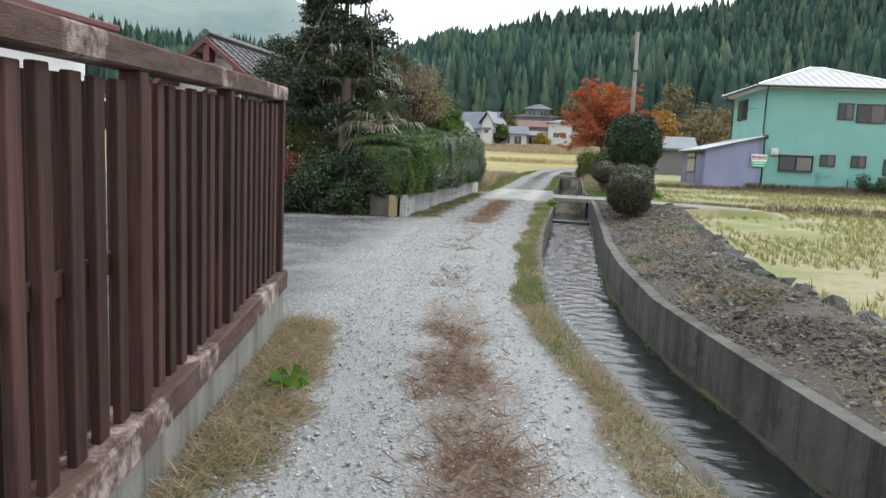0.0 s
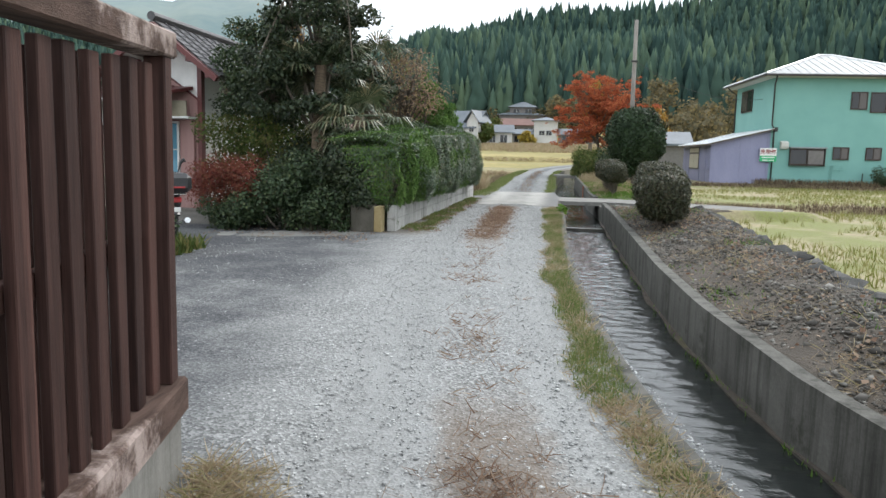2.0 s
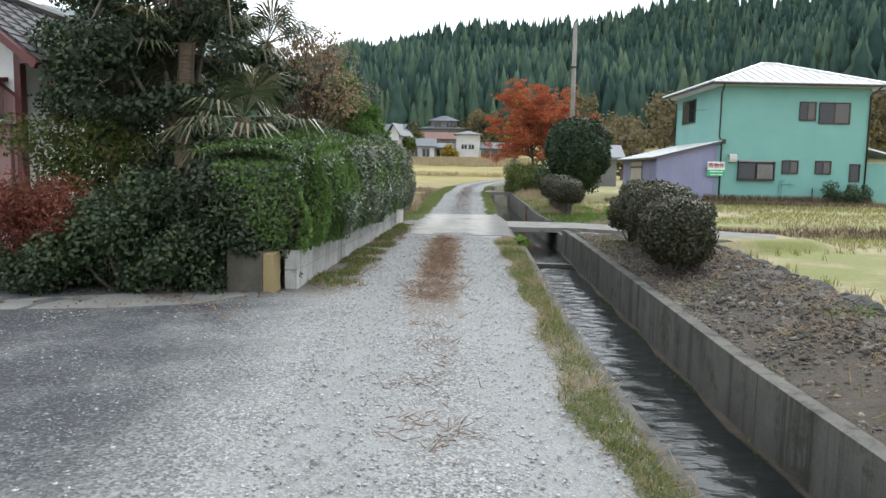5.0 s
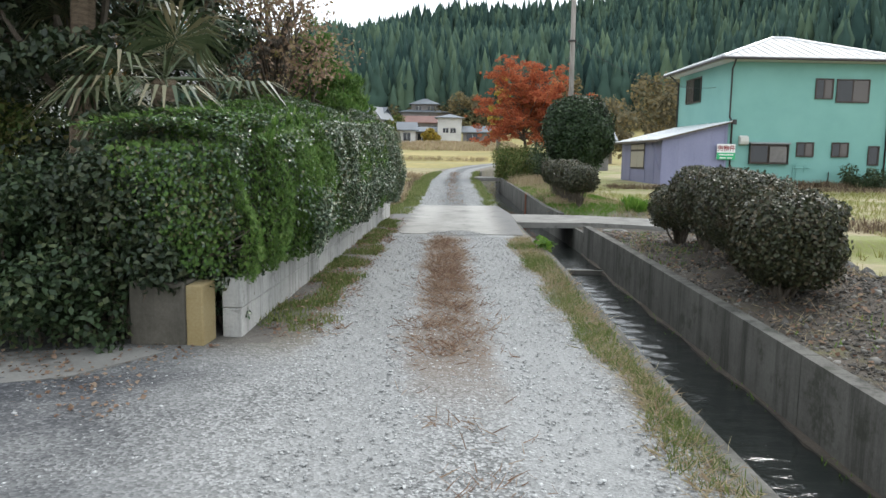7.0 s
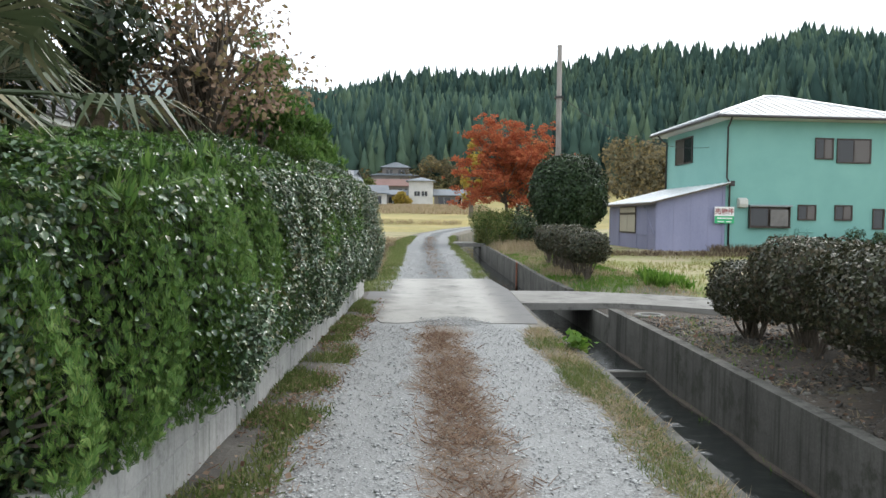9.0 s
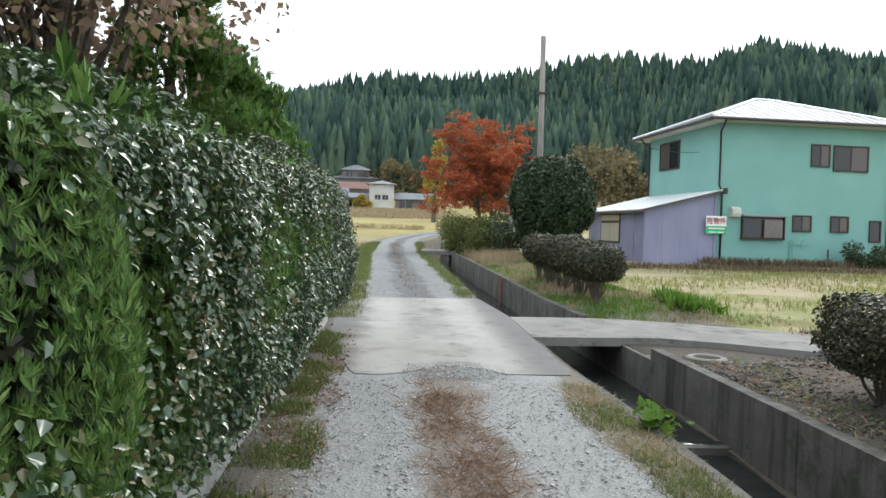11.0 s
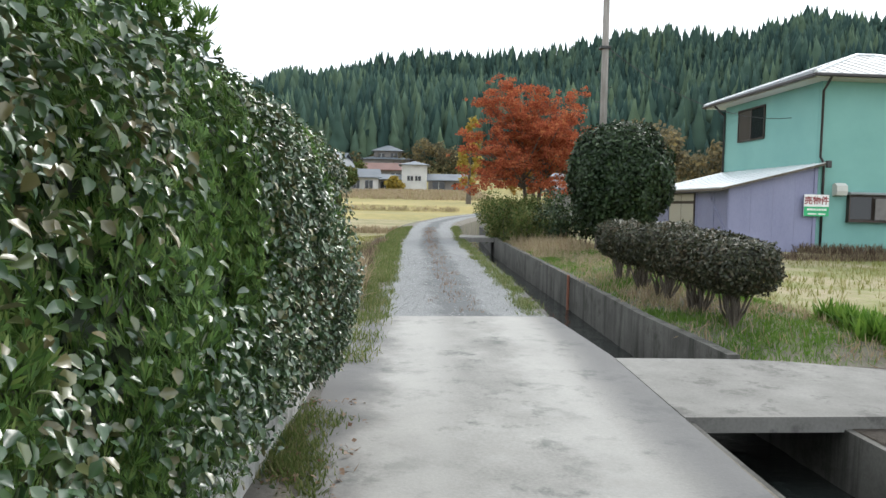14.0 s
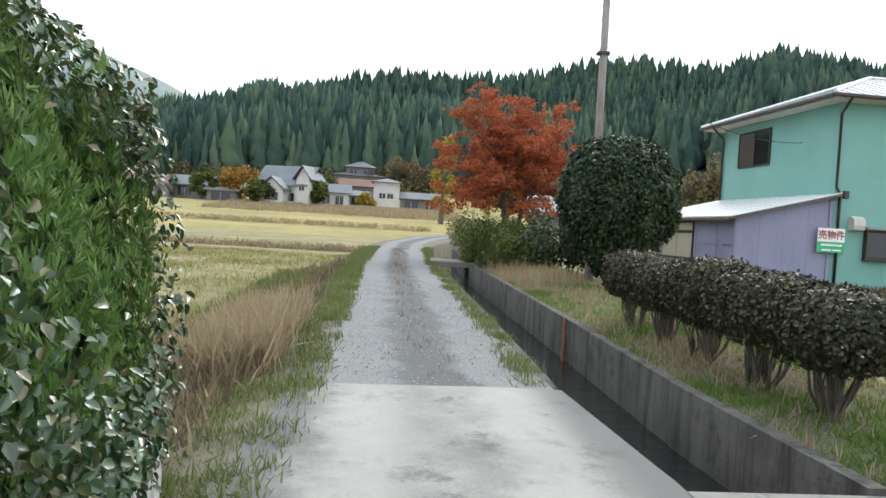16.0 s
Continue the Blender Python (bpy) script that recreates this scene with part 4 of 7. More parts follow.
    for pts in ([(-0.1, -0.6, E + 0.04), (-0.02, -0.25, E - 0.18), (0.0, -0.06, E - 0.32), (0.0, -0.06, 3.1), (0.13, -0.06, 2.9), (0.13, -0.06, 0.05)],
                [(-0.62, D - 0.3, E + 0.04), (-0.3, D - 0.15, E - 0.2), (-0.06, D - 0.06, E - 0.32), (-0.06, D - 0.06, 2.9)],
                [(W + 0.1, -0.6, E + 0.04), (W + 0.03, -0.25, E - 0.18), (W - 0.06, -0.06, E - 0.32), (W - 0.06, -0.06, 0.05)]):
        part("downpipe", tube(bmesh.new(), pts, 0.04, 0.04, 8), "gutter", ho, smooth=True)
    z0 = -0.42
    for x, z, w, h, hood in ((1.03, 1.57, 1.62, 0.74, True), (3.13, 1.87, 0.7, 0.56, False), (4.72, 1.88, 0.68, 0.56, False), (6.38, 1.53, 0.42, 0.78, False), (3.79, 4.4, 0.71, 0.8, False), (4.73, 4.26, 1.4, 0.93, False)):
        sash_window(ho, x, z + z0, w, h, hood=hood, panes=1 if w < 0.5 else 2)
    # upper window in the side wall
    side = part("side_window", crate((-0.02, 3.4, 4.46 + z0), (0.03, 5.25, 5.58 + z0)), "bronze", ho)
    fr = bmesh.new()
    for lo, hi in (((-0.06, 3.35, 4.41 + z0), (0, 5.3, 4.46 + z0)), ((-0.06, 3.35, 5.58 + z0), (0, 5.3, 5.63 + z0)), ((-0.06, 3.35, 4.46 + z0), (0, 3.4, 5.58 + z0)), ((-0.06, 5.25, 4.46 + z0), (0, 5.3, 5.58 + z0)), ((-0.05, 4.3, 4.46 + z0), (-0.0, 4.36, 5.58 + z0))):
        box(fr, lo, hi, 0.003)
    part("window_frame", fr, "bronze", side)
    part("pane", crate((-0.032, 3.42, 4.48 + z0), (-0.024, 4.32, 5.56 + z0)), "pane_dark", side)
    part("pane", crate((-0.04, 4.34, 4.48 + z0), (-0.034, 5.23, 5.56 + z0)), "pane_warm", side)
    # extractor hood, boiler pipes
    vb = bmesh.new()
    prof = [(0.0, 0.0), (0.0, 0.2), (-0.1, 0.26), (-0.24, 0.17), (-0.26, 0.0), (-0.22, -0.12), (0.0, -0.16)]
    va, vb2 = [[vb.verts.new((x, y, 2.46 + z0 + z)) for y, z in prof] for x in (0.48, 0.84)]
    vb.faces.new(va), vb.faces.new(vb2[::-1])
    for i in range(7):
        vb.faces.new((va[i], vb2[i], vb2[(i + 1) % 7], va[(i + 1) % 7]))
    bmesh.ops.recalc_face_normals(vb, faces=vb.faces[:])
    part("vent_hood", vb, "soffit", ho, "cream extractor hood")
    pb = bmesh.new()
    for x in (3.0, 3.14, 3.5):
        tube(pb, [(x, -0.04, 0.25 + (0.5 if x > 3.4 else 0.0)), (x, -0.04, 1.05), (x + 0.12, -0.04, 1.12)], 0.018, 0.018, 6)
    tube(pb, [(3.0, -0.05, 0.92), (3.75, -0.05, 0.92)], 0.018, 0.018, 6)
    part("pipework", pb, "mint", ho, "painted wall pipes")
    part("pipe", tube(bmesh.new(), [(4.62, -0.04, 0.0), (4.62, -0.04, 0.75)], 0.025, 0.025, 6), "bronze", ho)
    # lean-to of lilac sheets; its eave runs back along the side
    lt = empty("lean_to_shed", pose(9.25, 42.7, 0.42, 0, 0, 4), "lilac clad lean-to shed with pale sheet roof", "shed")
    L, DD, sl = -2.9, 6.3, 0.255
    ztop = lambda x: 2.84 + x * sl

    def sheet(poly, y0, y1):
        q = bmesh.new()
        a, b = [q.verts.new((x, y0, z)) for x, z in poly], [q.verts.new((x, y1, z)) for x, z in poly]
        q.faces.new(a)
        q.faces.new(b[::-1])
        for i in range(4):
            q.faces.new((b[i], b[(i + 1) % 4], a[(i + 1) % 4], a[i]))
        return q

    for k in range(4):
        a, b = L * k / 4 - 0.003, L * (k + 1) / 4 + 0.003
        for y0_, y1_ in ((0.02, 0.1), (DD - 0.08, DD)):
            part("cladding_sheet", sheet([(b, -0.6), (a, -0.6), (a, ztop(a)), (b, ztop(b))], y0_, y1_), "lilac", lt)
    for k in range(7):
        a, b = 0.1 + (DD - 0.18) * k / 7 + 0.003, 0.1 + (DD - 0.18) * (k + 1) / 7 - 0.003
        part("cladding_sheet", crate((L, a, -0.6), (L + 0.08, b, ztop(L))), "lilac", lt)
    for y in (0.05, 1.0, 2.3, 4.75, DD - 0.1):
        part("batten", crate((L - 0.03, y - 0.04, -0.2), (L - 0.003, y + 0.04, ztop(L) - 0.02)), "lilac", lt)
    for z in (0.7, 1.3, 1.8):
        part("batten", crate((L - 0.026, 0.09, z), (L - 0.003, 2.26, z + 0.05)), "lilac", lt)
    for x, mm in ((L + 0.05, "lilac"), (-0.07, "lilac")):
        part("corner_post", crate((x - 0.05, -0.015, -0.2), (x + 0.05, 0.017, ztop(x) - 0.03)), mm, lt)
    brace = [(L - 0.014, 0.2, 0.75), (L - 0.014, 1.4, 1.95)]
    part("brace", tube(bmesh.new(), brace, 0.03, 0.03, 4), "lilac", lt)
    win = part("window", crate((L - 0.035, 2.42, 0.76), (L + 0.0, 4.62, 1.96)), "bronze", lt)
    for y0_, y1_, z0_, z1_ in ((2.48, 3.5, 0.82, 1.58), (3.54, 4.56, 0.82, 1.58), (2.48, 3.5, 1.68, 1.91), (3.54, 4.56, 1.68, 1.91)):
        part("pane", crate((L - 0.045, y0_, z0_), (L - 0.037, y1_, z1_)), "pane_cream", win)
    rf = bmesh.new()
    prism(rf, [(L - 0.3, -0.2), (0.16, -0.2), (0.16, -0.01), (-0.005, -0.01), (-0.005, DD + 0.3), (L - 0.3, DD + 0.3)], lambda x, y: ztop(x) + 0.02, lambda x, y: ztop(x) + 0.07)
    part("roof", rf, "tin_cap", lt, "pale sheet metal roof")
    for k in range(9):
        y = 0.2 + k * 0.7
        part("roof_seam", tube(bmesh.new(), [(L - 0.3, y, ztop(L - 0.3) + 0.075), (-0.01, y, ztop(0) + 0.075)], 0.014, 0.014, 4), "tin_cap", lt)
    part("barge_board", tube(bmesh.new(), [(L - 0.3, -0.2, ztop(L - 0.3) + 0.01), (0.16, -0.2, ztop(0.16) + 0.01)], 0.045, 0.045, 4), "bark", lt, "dark weathered barge board")
    part("eave_board", crate((L - 0.32, -0.2, ztop(L - 0.3) - 0.05), (L - 0.29, DD + 0.3, ztop(L - 0.3) + 0.03)), "bark", lt)
    part("gutter_end", crate((0.1, -0.3, ztop(0.16) - 0.12), (0.24, -0.18, ztop(0.16) + 0.1), 0.01), "gutter", lt)
    # sale sign
    sg = empty("sale_sign", pose(9.25, 42.7, 0.42, 0, 0, 4) @ pose(-0.1, -0.12, 1.56), "white and green sale sign with red characters", "sign")
    part("board", crate((-0.41, -0.02, -0.32), (0.41, 0.0, 0.36), 0.004), "white", sg)
    part("green_band", crate((-0.41, -0.026, -0.32), (0.41, -0.021, -0.02)), "sign_green", sg, "green lower band")
    cu = bpy.data.curves.new("lettering", "FONT")
    cu.body, cu.size, cu.align_x, cu.extrude, cu.offset = "売物件", 0.27, "CENTER", 0.002, 0.006
    tx = new("lettering_curve", cu)
    me = bpy.data.meshes.new_from_object(tx.evaluated_get(bpy.context.evaluated_depsgraph_get()))
    bpy.data.objects.remove(tx)
    me.materials.clear()
    me.materials.append(M["sign_red"])
    lo = new("lettering", me)
    lo.parent, lo.matrix_local = sg, pose(0, -0.024, 0.075, 90, 0, 0)
    bars = bmesh.new()
    for x, w in ((-0.3, 0.08), (-0.2, 0.09), (-0.09, 0.07), (0.0, 0.05), (0.07, 0.08), (0.17, 0.06), (0.25, 0.08)):
        box(bars, (x, -0.03, -0.14), (x + w, -0.027, -0.08))
    box(bars, (-0.28, -0.03, -0.27), (0.0, -0.027, -0.23))
    box(bars, (0.06, -0.03, -0.27), (0.3, -0.027, -0.23))
    part("small_print", bars, "white", sg)


mint_house()


# ---- pole and cables ----
def utility_pole(x, y, h, lean=0.0):
    po = empty("utility_pole", pose(x, y, float(H(x, y)), 0, lean, 0), "weathered wooden utility pole with a sagging cable", "utility pole")
    part("pole", tube(bmesh.new(), [(0, 0, -0.3), (0.02, 0, h * 0.5), (0, 0, h)], 0.125, 0.095, 12), "pole", po, smooth=True)
    for k in range(9):
        s = -1 if k % 2 else 1
        part("step_bolt", tube(bmesh.new(), [(0, 0, 2.2 + k * 0.45), (0.24 * s, 0.02, 2.23 + k * 0.45)], 0.012, 0.012, 5), "wire", po)
    part("bracket", crate((-0.16, -0.14, h - 2.1), (0.16, 0.14, h - 2.02), 0.01), "wire", po)
    part("cable", tube(bmesh.new(), [(0.1, 0, h - 2.06)] + [(0.1 + 7.2 * t, 2.5 * t, h - 2.06 - 1.6 * t + 0.7 * ((2 * t - 1) ** 2 - 1)) for t in np.linspace(0.1, 1, 10)], 0.012, 0.012, 4), "wire", po)


utility_pole(2.2, 42.0, 8.15)


# ---- shrubs and trees ----
def crown(points, radii, n, size, shape, inner=0.55, jit=0.5, out=1.0, flat=1.0, droop=0.6):
    """Leaves spread over and inside uneven clumps."""
    pts, rad = np.array(points, float), np.array(radii, float)
    w = rad ** 2 / np.sum(rad ** 2)
    c = rng.choice(len(pts), n, p=w)
    d = rng.normal(0, 1, (n, 3))
    d /= np.linalg.norm(d, axis=1)[:, None]
    r = rad[c] * (inner + (1 - inner) * rng.uniform(0, 1, n) ** 0.5) * rng.normal(1, 0.07, n)
    p = pts[c] + d * r[:, None] * np.array([1, 1, flat])
    return scatter(shape, facing(d * out + np.array([0, 0, 0.35 if droop > 0 else 0.0]), jit, droop), rng.uniform(0.7, 1.25, n) * size, p)


def clumps(centre, size, n, r, seed):
    """Clump centres filling an ellipsoid."""
    q = np.random.default_rng(seed)
    d = q.normal(0, 1, (n, 3))
    d /= np.linalg.norm(d, axis=1)[:, None]
    d *= q.uniform(0.2, 1, (n, 1)) ** 0.4
    return np.array(centre) + d * np.array(size), q.uniform(0.7, 1.25, n) * r


def limbs(bm, base, ends, r, bend=0.25, seed=1, seg=6):
    q = random.Random(seed)
    for e in ends:
        b, e = Vector(base), Vector(e)
        mid = (b + e) / 2 + Vector((q.uniform(-bend, bend), q.uniform(-bend, bend), q.uniform(0, bend)))
        tube(bm, [b, (b + mid) / 2 + Vector((q.uniform(-0.04, 0.04), q.uniform(-0.04, 0.04), 0)), mid, (mid + e) / 2, e], r, r * 0.25, seg)
    return bm


def round_shrub(x, y, w, h, foot, material, n, size, label, name="clipped_shrub", stems=6, seed=1, length=0.0, turn=0.0, shape=LEAF, box_like=False, core=0.8):
    """A clipped shrub with visible stems; length stretches it into a hedge piece."""
    sh = empty(name, pose(x, y, float(H(x, y)) - 0.02, 0, 0, turn), label, "shrub")
    q = np.random.default_rng(seed)
    for i in range(stems):
        st = bmesh.new()
        a = q.uniform(0, math.tau)
        oy = q.uniform(-0.5, 0.5) * length
        e = (0.6 * w * math.cos(a) * 0.5, oy + 0.6 * w * math.sin(a) * 0.5, foot + h * 0.45)
        b = (0.07 * math.cos(a), oy * 0.85 + 0.07 * math.sin(a), 0)
        limbs(st, b, [e, (e[0] * 0.4, e[1] + 0.16, e[2] + h * 0.15), (-e[0] * 0.8, e[1] - 0.18, e[2] + h * 0.1), (e[0] * 1.1, e[1] - 0.1, e[2])], 0.018, 0.1, seed + i, 5)
        part("stem", st, "bark", sh)
    m = n
    d = q.normal(0, 1, (m, 3))
    d /= np.linalg.norm(d, axis=1)[:, None]
    p = 3.2 if box_like else 2.0
    f = (np.abs(d) ** p).sum(1) ** (-1 / p)
    depth = 1 - (1 - core) * q.uniform(0, 1, m) ** 1.5
    lump = np.array([noise.noise(Vector((v[0] * 2.3 + seed, v[1] * 2.3, v[2] * 2.3))) * 0.13 + noise.noise(Vector((v[0] * 7 + seed, v[1] * 7, v[2] * 7))) * 0.09 for v in d]) + 1
    pos = d * (f * depth * lump)[:, None] * np.array([w / 2, w / 2 + length / 2, h / 2]) + np.array([0, 0, foot + h / 2])
    if not box_like:
        pos[:, :2] *= (1 - 0.3 * np.clip(-d[:, 2], 0, 1))[:, None]
    V, F = scatter(shape, facing(d, 0.55, 0.3), q.uniform(0.7, 1.3, m) * size, pos)
    put("leaves", V, F, material, sh)
    # dark twiggy inside
    bm = bmesh.new()
    for i in range(260):
        v = q.normal(0, 1, 3)
        v /= np.linalg.norm(v)
        ff = (np.abs(v) ** p).sum() ** (-1 / p) * 0.86
        e = Vector((v[0] * w / 2 * ff, v[1] * (w + length) / 2 * ff, foot + h / 2 + v[2] * h / 2 * ff))
        s = Vector((e.x * 0.35, e.y * 0.75, foot + h * 0.3))
        tube(bm, [s, (s + e) / 2 + Vector((0, 0, 0.03)), e], 0.008, 0.004, 3)
    tagged(part("twig_mass", bm, "bark", sh), kind="stuff")
    return sh


round_shrub(0.99, 17.0, 0.94, 0.88, 0.16, "leaf_azalea", 15000, 0.042, "dark clipped hedge bush beside the channel", seed=11, length=0.45, box_like=True, turn=-8)
round_shrub(1.1, 18.45, 1.0, 0.88, 0.28, "leaf_azalea", 12000, 0.042, "dark clipped hedge bush with bare stems", seed=12, length=0.8, box_like=True, turn=-8)
round_shrub(1.22, 20.0, 1.0, 0.86, 0.3, "leaf_azalea", 11000, 0.042, "dark clipped hedge bush with bare stems", seed=13, length=0.7, box_like=True, turn=-8)
round_shrub(1.27, 21.4, 0.95, 0.68, 0.26, "leaf_azalea", 9000, 0.042, "low dark clipped hedge bush with bare stems", seed=14, length=0.5, box_like=True, turn=-8)
for i, (hx, hy) in enumerate(((0.72, 28.45), (0.7, 29.6), (0.68, 30.8), (0.68, 32.1), (0.68, 33.5))):
    round_shrub(hx, hy, 0.84 + 0.08 * (i % 2), 0.66 + 0.05 * (i % 3), 0.42, "leaf_azalea", 8500, 0.045, "clipped hedge bush of small dull leaves on bare stems", seed=20 + i, length=0.4, box_like=True, turn=2)
big = round_shrub(2.35, 40.3, 2.95, 3.5, 0.42, "leaf_camellia", 38000, 0.1, "large rounded dark green clipped camellia", seed=31, core=0.75)


def maple(x, y):
    t = empty("maple_tree", pose(x, y, float(H(x, y))), "orange-red autumn maple with two dark stems", "tree")
    bm = bmesh.new()
    q = random.Random(5)
    pts, rad = [], []
    for s in (-0.25, 0.3):
        top = Vector((s * 1.6, 0.2 * s, 2.6))
        tube(bm, [(s * 0.4, 0, -0.2), (s * 0.7, 0, 0.9), (s * 1.1, 0.1, 1.7), top, (s * 1.9, 0.1, 4.6)], 0.13, 0.035, 8)
        for k in range(38):
            a = q.uniform(0, math.tau)
            up = q.uniform(-0.25, 1.35)
            ln = q.uniform(1.9, 3.0) * (1.0 + 0.06 * up)
            b = top + Vector((0, 0, q.uniform(-0.7, 1.1)))
            e = b + Vector((math.cos(a) * math.cos(up), math.sin(a) * math.cos(up), math.sin(up))) * ln
            mid = (b + e) / 2 + Vector((q.uniform(-0.2, 0.2), q.uniform(-0.2, 0.2), q.uniform(0, 0.3)))
            tube(bm, [b, mid, e], 0.032, 0.007, 5)
            for f in (0.4, 0.55, 0.7, 0.82, 0.93, 1.03):
                c = (b + (mid - b) * f * 2) if f < 0.5 else mid + (e - mid) * (f - 0.5) * 2
                w = 0.2 + 0.35 * f
                for j in range(2):
                    pts.append((c.x + q.uniform(-w, w), c.y + q.uniform(-w, w), c.z + q.uniform(-0.25, 0.25)))
                    rad.append(q.uniform(0.12, 0.34))
    part("trunk", bm, "bark", t)
    V, F = crown(pts, rad, 46000, 0.08, LEAF_WIDE, 0.05, 1.3, 0.2, 0.5)
    put("crown", V, F, "leaf_maple", t)


maple(1.15, 49.6)


def garden_tree(name, x, y, trunk, clump, n, size, mat, label, shape=LEAF, r=0.12, flat=0.8, branch=10, seed=1, bark="bark", inner=0.3):
    t = empty(name, pose(x, y, float(H(x, y)) - 0.02), label, "tree")
    bm = tube(bmesh.new(), trunk, r, r * 0.35, 9)
    pts, rad = clump
    q = random.Random(seed)
    for k in range(branch):
        e = pts[q.randrange(len(pts))]
        i = q.randrange(len(trunk) // 2, len(trunk))
        limbs(bm, trunk[i], [e], r * 0.35, 0.2, seed + k, 5)
    part("trunk", bm, bark, t)
    if n:
        V, F = crown(pts, rad, n, size, shape, inner, 0.7, 0.5, flat, -2.2 if shape is PLUME else 0.6)
        put("crown", V, F, mat, t)
    return t


def cone_clumps(z0, z1, r0, n, rr, seed, wob=0.35):
    q = np.random.default_rng(seed)
    u = q.uniform(0, 1, n)
    a = q.uniform(0, math.tau, n)
    rad = r0 * (1 - u) ** 0.75 * q.uniform(0.35, 1, n) + 0.1
    return np.stack([rad * np.cos(a), rad * np.sin(a), z0 + (z1 - z0) * u + q.normal(0, wob * 0.3, n)], 1), q.uniform(0.6, 1.2, n) * rr


garden_tree("evergreen_tree", -6.05, 17.3, [(0, 0, 0), (0.1, 0, 0.9), (0.02, 0.05, 1.7), (0.1, 0, 3), (0.12, 0, 6)], cone_clumps(1.9, 7.4, 1.6, 150, 0.36, 3), 40000, 0.085, "leaf_dark", "tall dark evergreen tree in a crowded garden", flat=0.55, branch=26, seed=4)
garden_tree("evergreen_tree", -7.7, 18.6, [(0, 0, 0), (-0.05, 0, 1.2), (0.05, 0.05, 2.5), (0.05, 0, 4.2)], clumps((0, 0, 3.0), (1.0, 1.0, 1.4), 36, 0.38, 8), 12000, 0.075, "leaf_shrub", "broad evergreen tree behind the garden shrubs", branch=12, seed=7)
garden_tree("bare_tree", -8.6, 22.5, [(0, 0, 0), (0.1, 0, 1.6), (0.0, 0.1, 3.2), (0.1, 0, 5)], clumps((0, 0, 3.9), (1.5, 1.5, 1.5), 45, 0.4, 14), 900, 0.08, "leaf_ochre", "nearly bare autumn tree with grey limbs", branch=44, seed=12)
garden_tree("bare_tree", -4.75, 19.4, [(0, 0, 0), (0.05, 0, 1.0), (0.15, 0.05, 1.9), (0.2, 0, 2.7)], clumps((0.1, 0.1, 2.85), (1.0, 1.4, 0.8), 80, 0.32, 17), 4300, 0.06, "leaf_brown", "twisted small tree with withered brown leaves", branch=80, seed=22, r=0.075)
for k, (cx, cy, ch) in enumerate(((-4.35, 20.5, 3.15), (-4.25, 21.6, 2.75), (-4.2, 22.6, 2.6))):
    garden_tree("young_conifer", cx, cy, [(0, 0, 0), (0, 0, 1), (0, 0, ch * 0.7), (0, 0, ch - 0.1)], cone_clumps(1.2, ch, 0.55, 55, 0.17, 33 + k), 6500, 0.1, "leaf_spray", "feathery green young conifer above the hedge", PLUME, r=0.05, branch=8, seed=31 + k)


def fan_palm(x, y, h, n, size, seed, lean=(0.2, 0.0)):
    t = empty("fan_palm", pose(x, y, float(H(x, y)) - 0.02), "windmill palm with drooping fan leaves and shaggy trunk", "palm")
    q = random.Random(seed)
    top = Vector((lean[0], lean[1], h))
    part("trunk", tube(bmesh.new(), [(0, 0, 0), top * 0.35, top * 0.7, top], 0.13, 0.11, 9), "palm_bark", t)
    for k in range(n):
        a, up = q.uniform(0, math.tau), q.uniform(-0.6, 1.1)
        d = Vector((math.cos(a) * math.cos(up), math.sin(a) * math.cos(up), math.sin(up)))
        st = q.uniform(0.45, 0.7) * size
        hub = top + d * st + Vector((0, 0, -0.1 * st))
        bm = tube(bmesh.new(), [top, top + d * st * 0.55, hub], 0.014, 0.009, 5)
        side = d.cross(Vector((0, 0, 1))).normalized()
        nrm = side.cross(d)
        for i in range(22):
            f = (i / 21 - 0.5) * 4.3
            r = d * math.cos(f) + side * math.sin(f)
            ln = size * (0.62 - 0.13 * abs(f) / 2.15) * q.uniform(0.9, 1.08)
            w = r.cross(nrm).normalized() * 0.018
            p1 = hub + r * ln * 0.55 + nrm * 0.03
            p2 = hub + r * ln + Vector((0, 0, -ln * q.uniform(0.2, 0.45)))
            vs = [bm.verts.new(p) for p in (hub, p1 - w, p1 + w, p2)]
            bm.faces.new((vs[0], vs[1], vs[2]))
            bm.faces.new((vs[1], vs[3], vs[2]))
        part("frond", bm, "palm_leaf", t)


fan_palm(-5.9, 16.9, 3.1, 20, 1.0, 41, (0.15, 0.0))
fan_palm(-5.0, 16.7, 2.1, 18, 1.0, 42, (0.12, -0.1))
fan_palm(-5.3, 18.6, 3.4, 18, 0.95, 43, (0.1, 0.1))


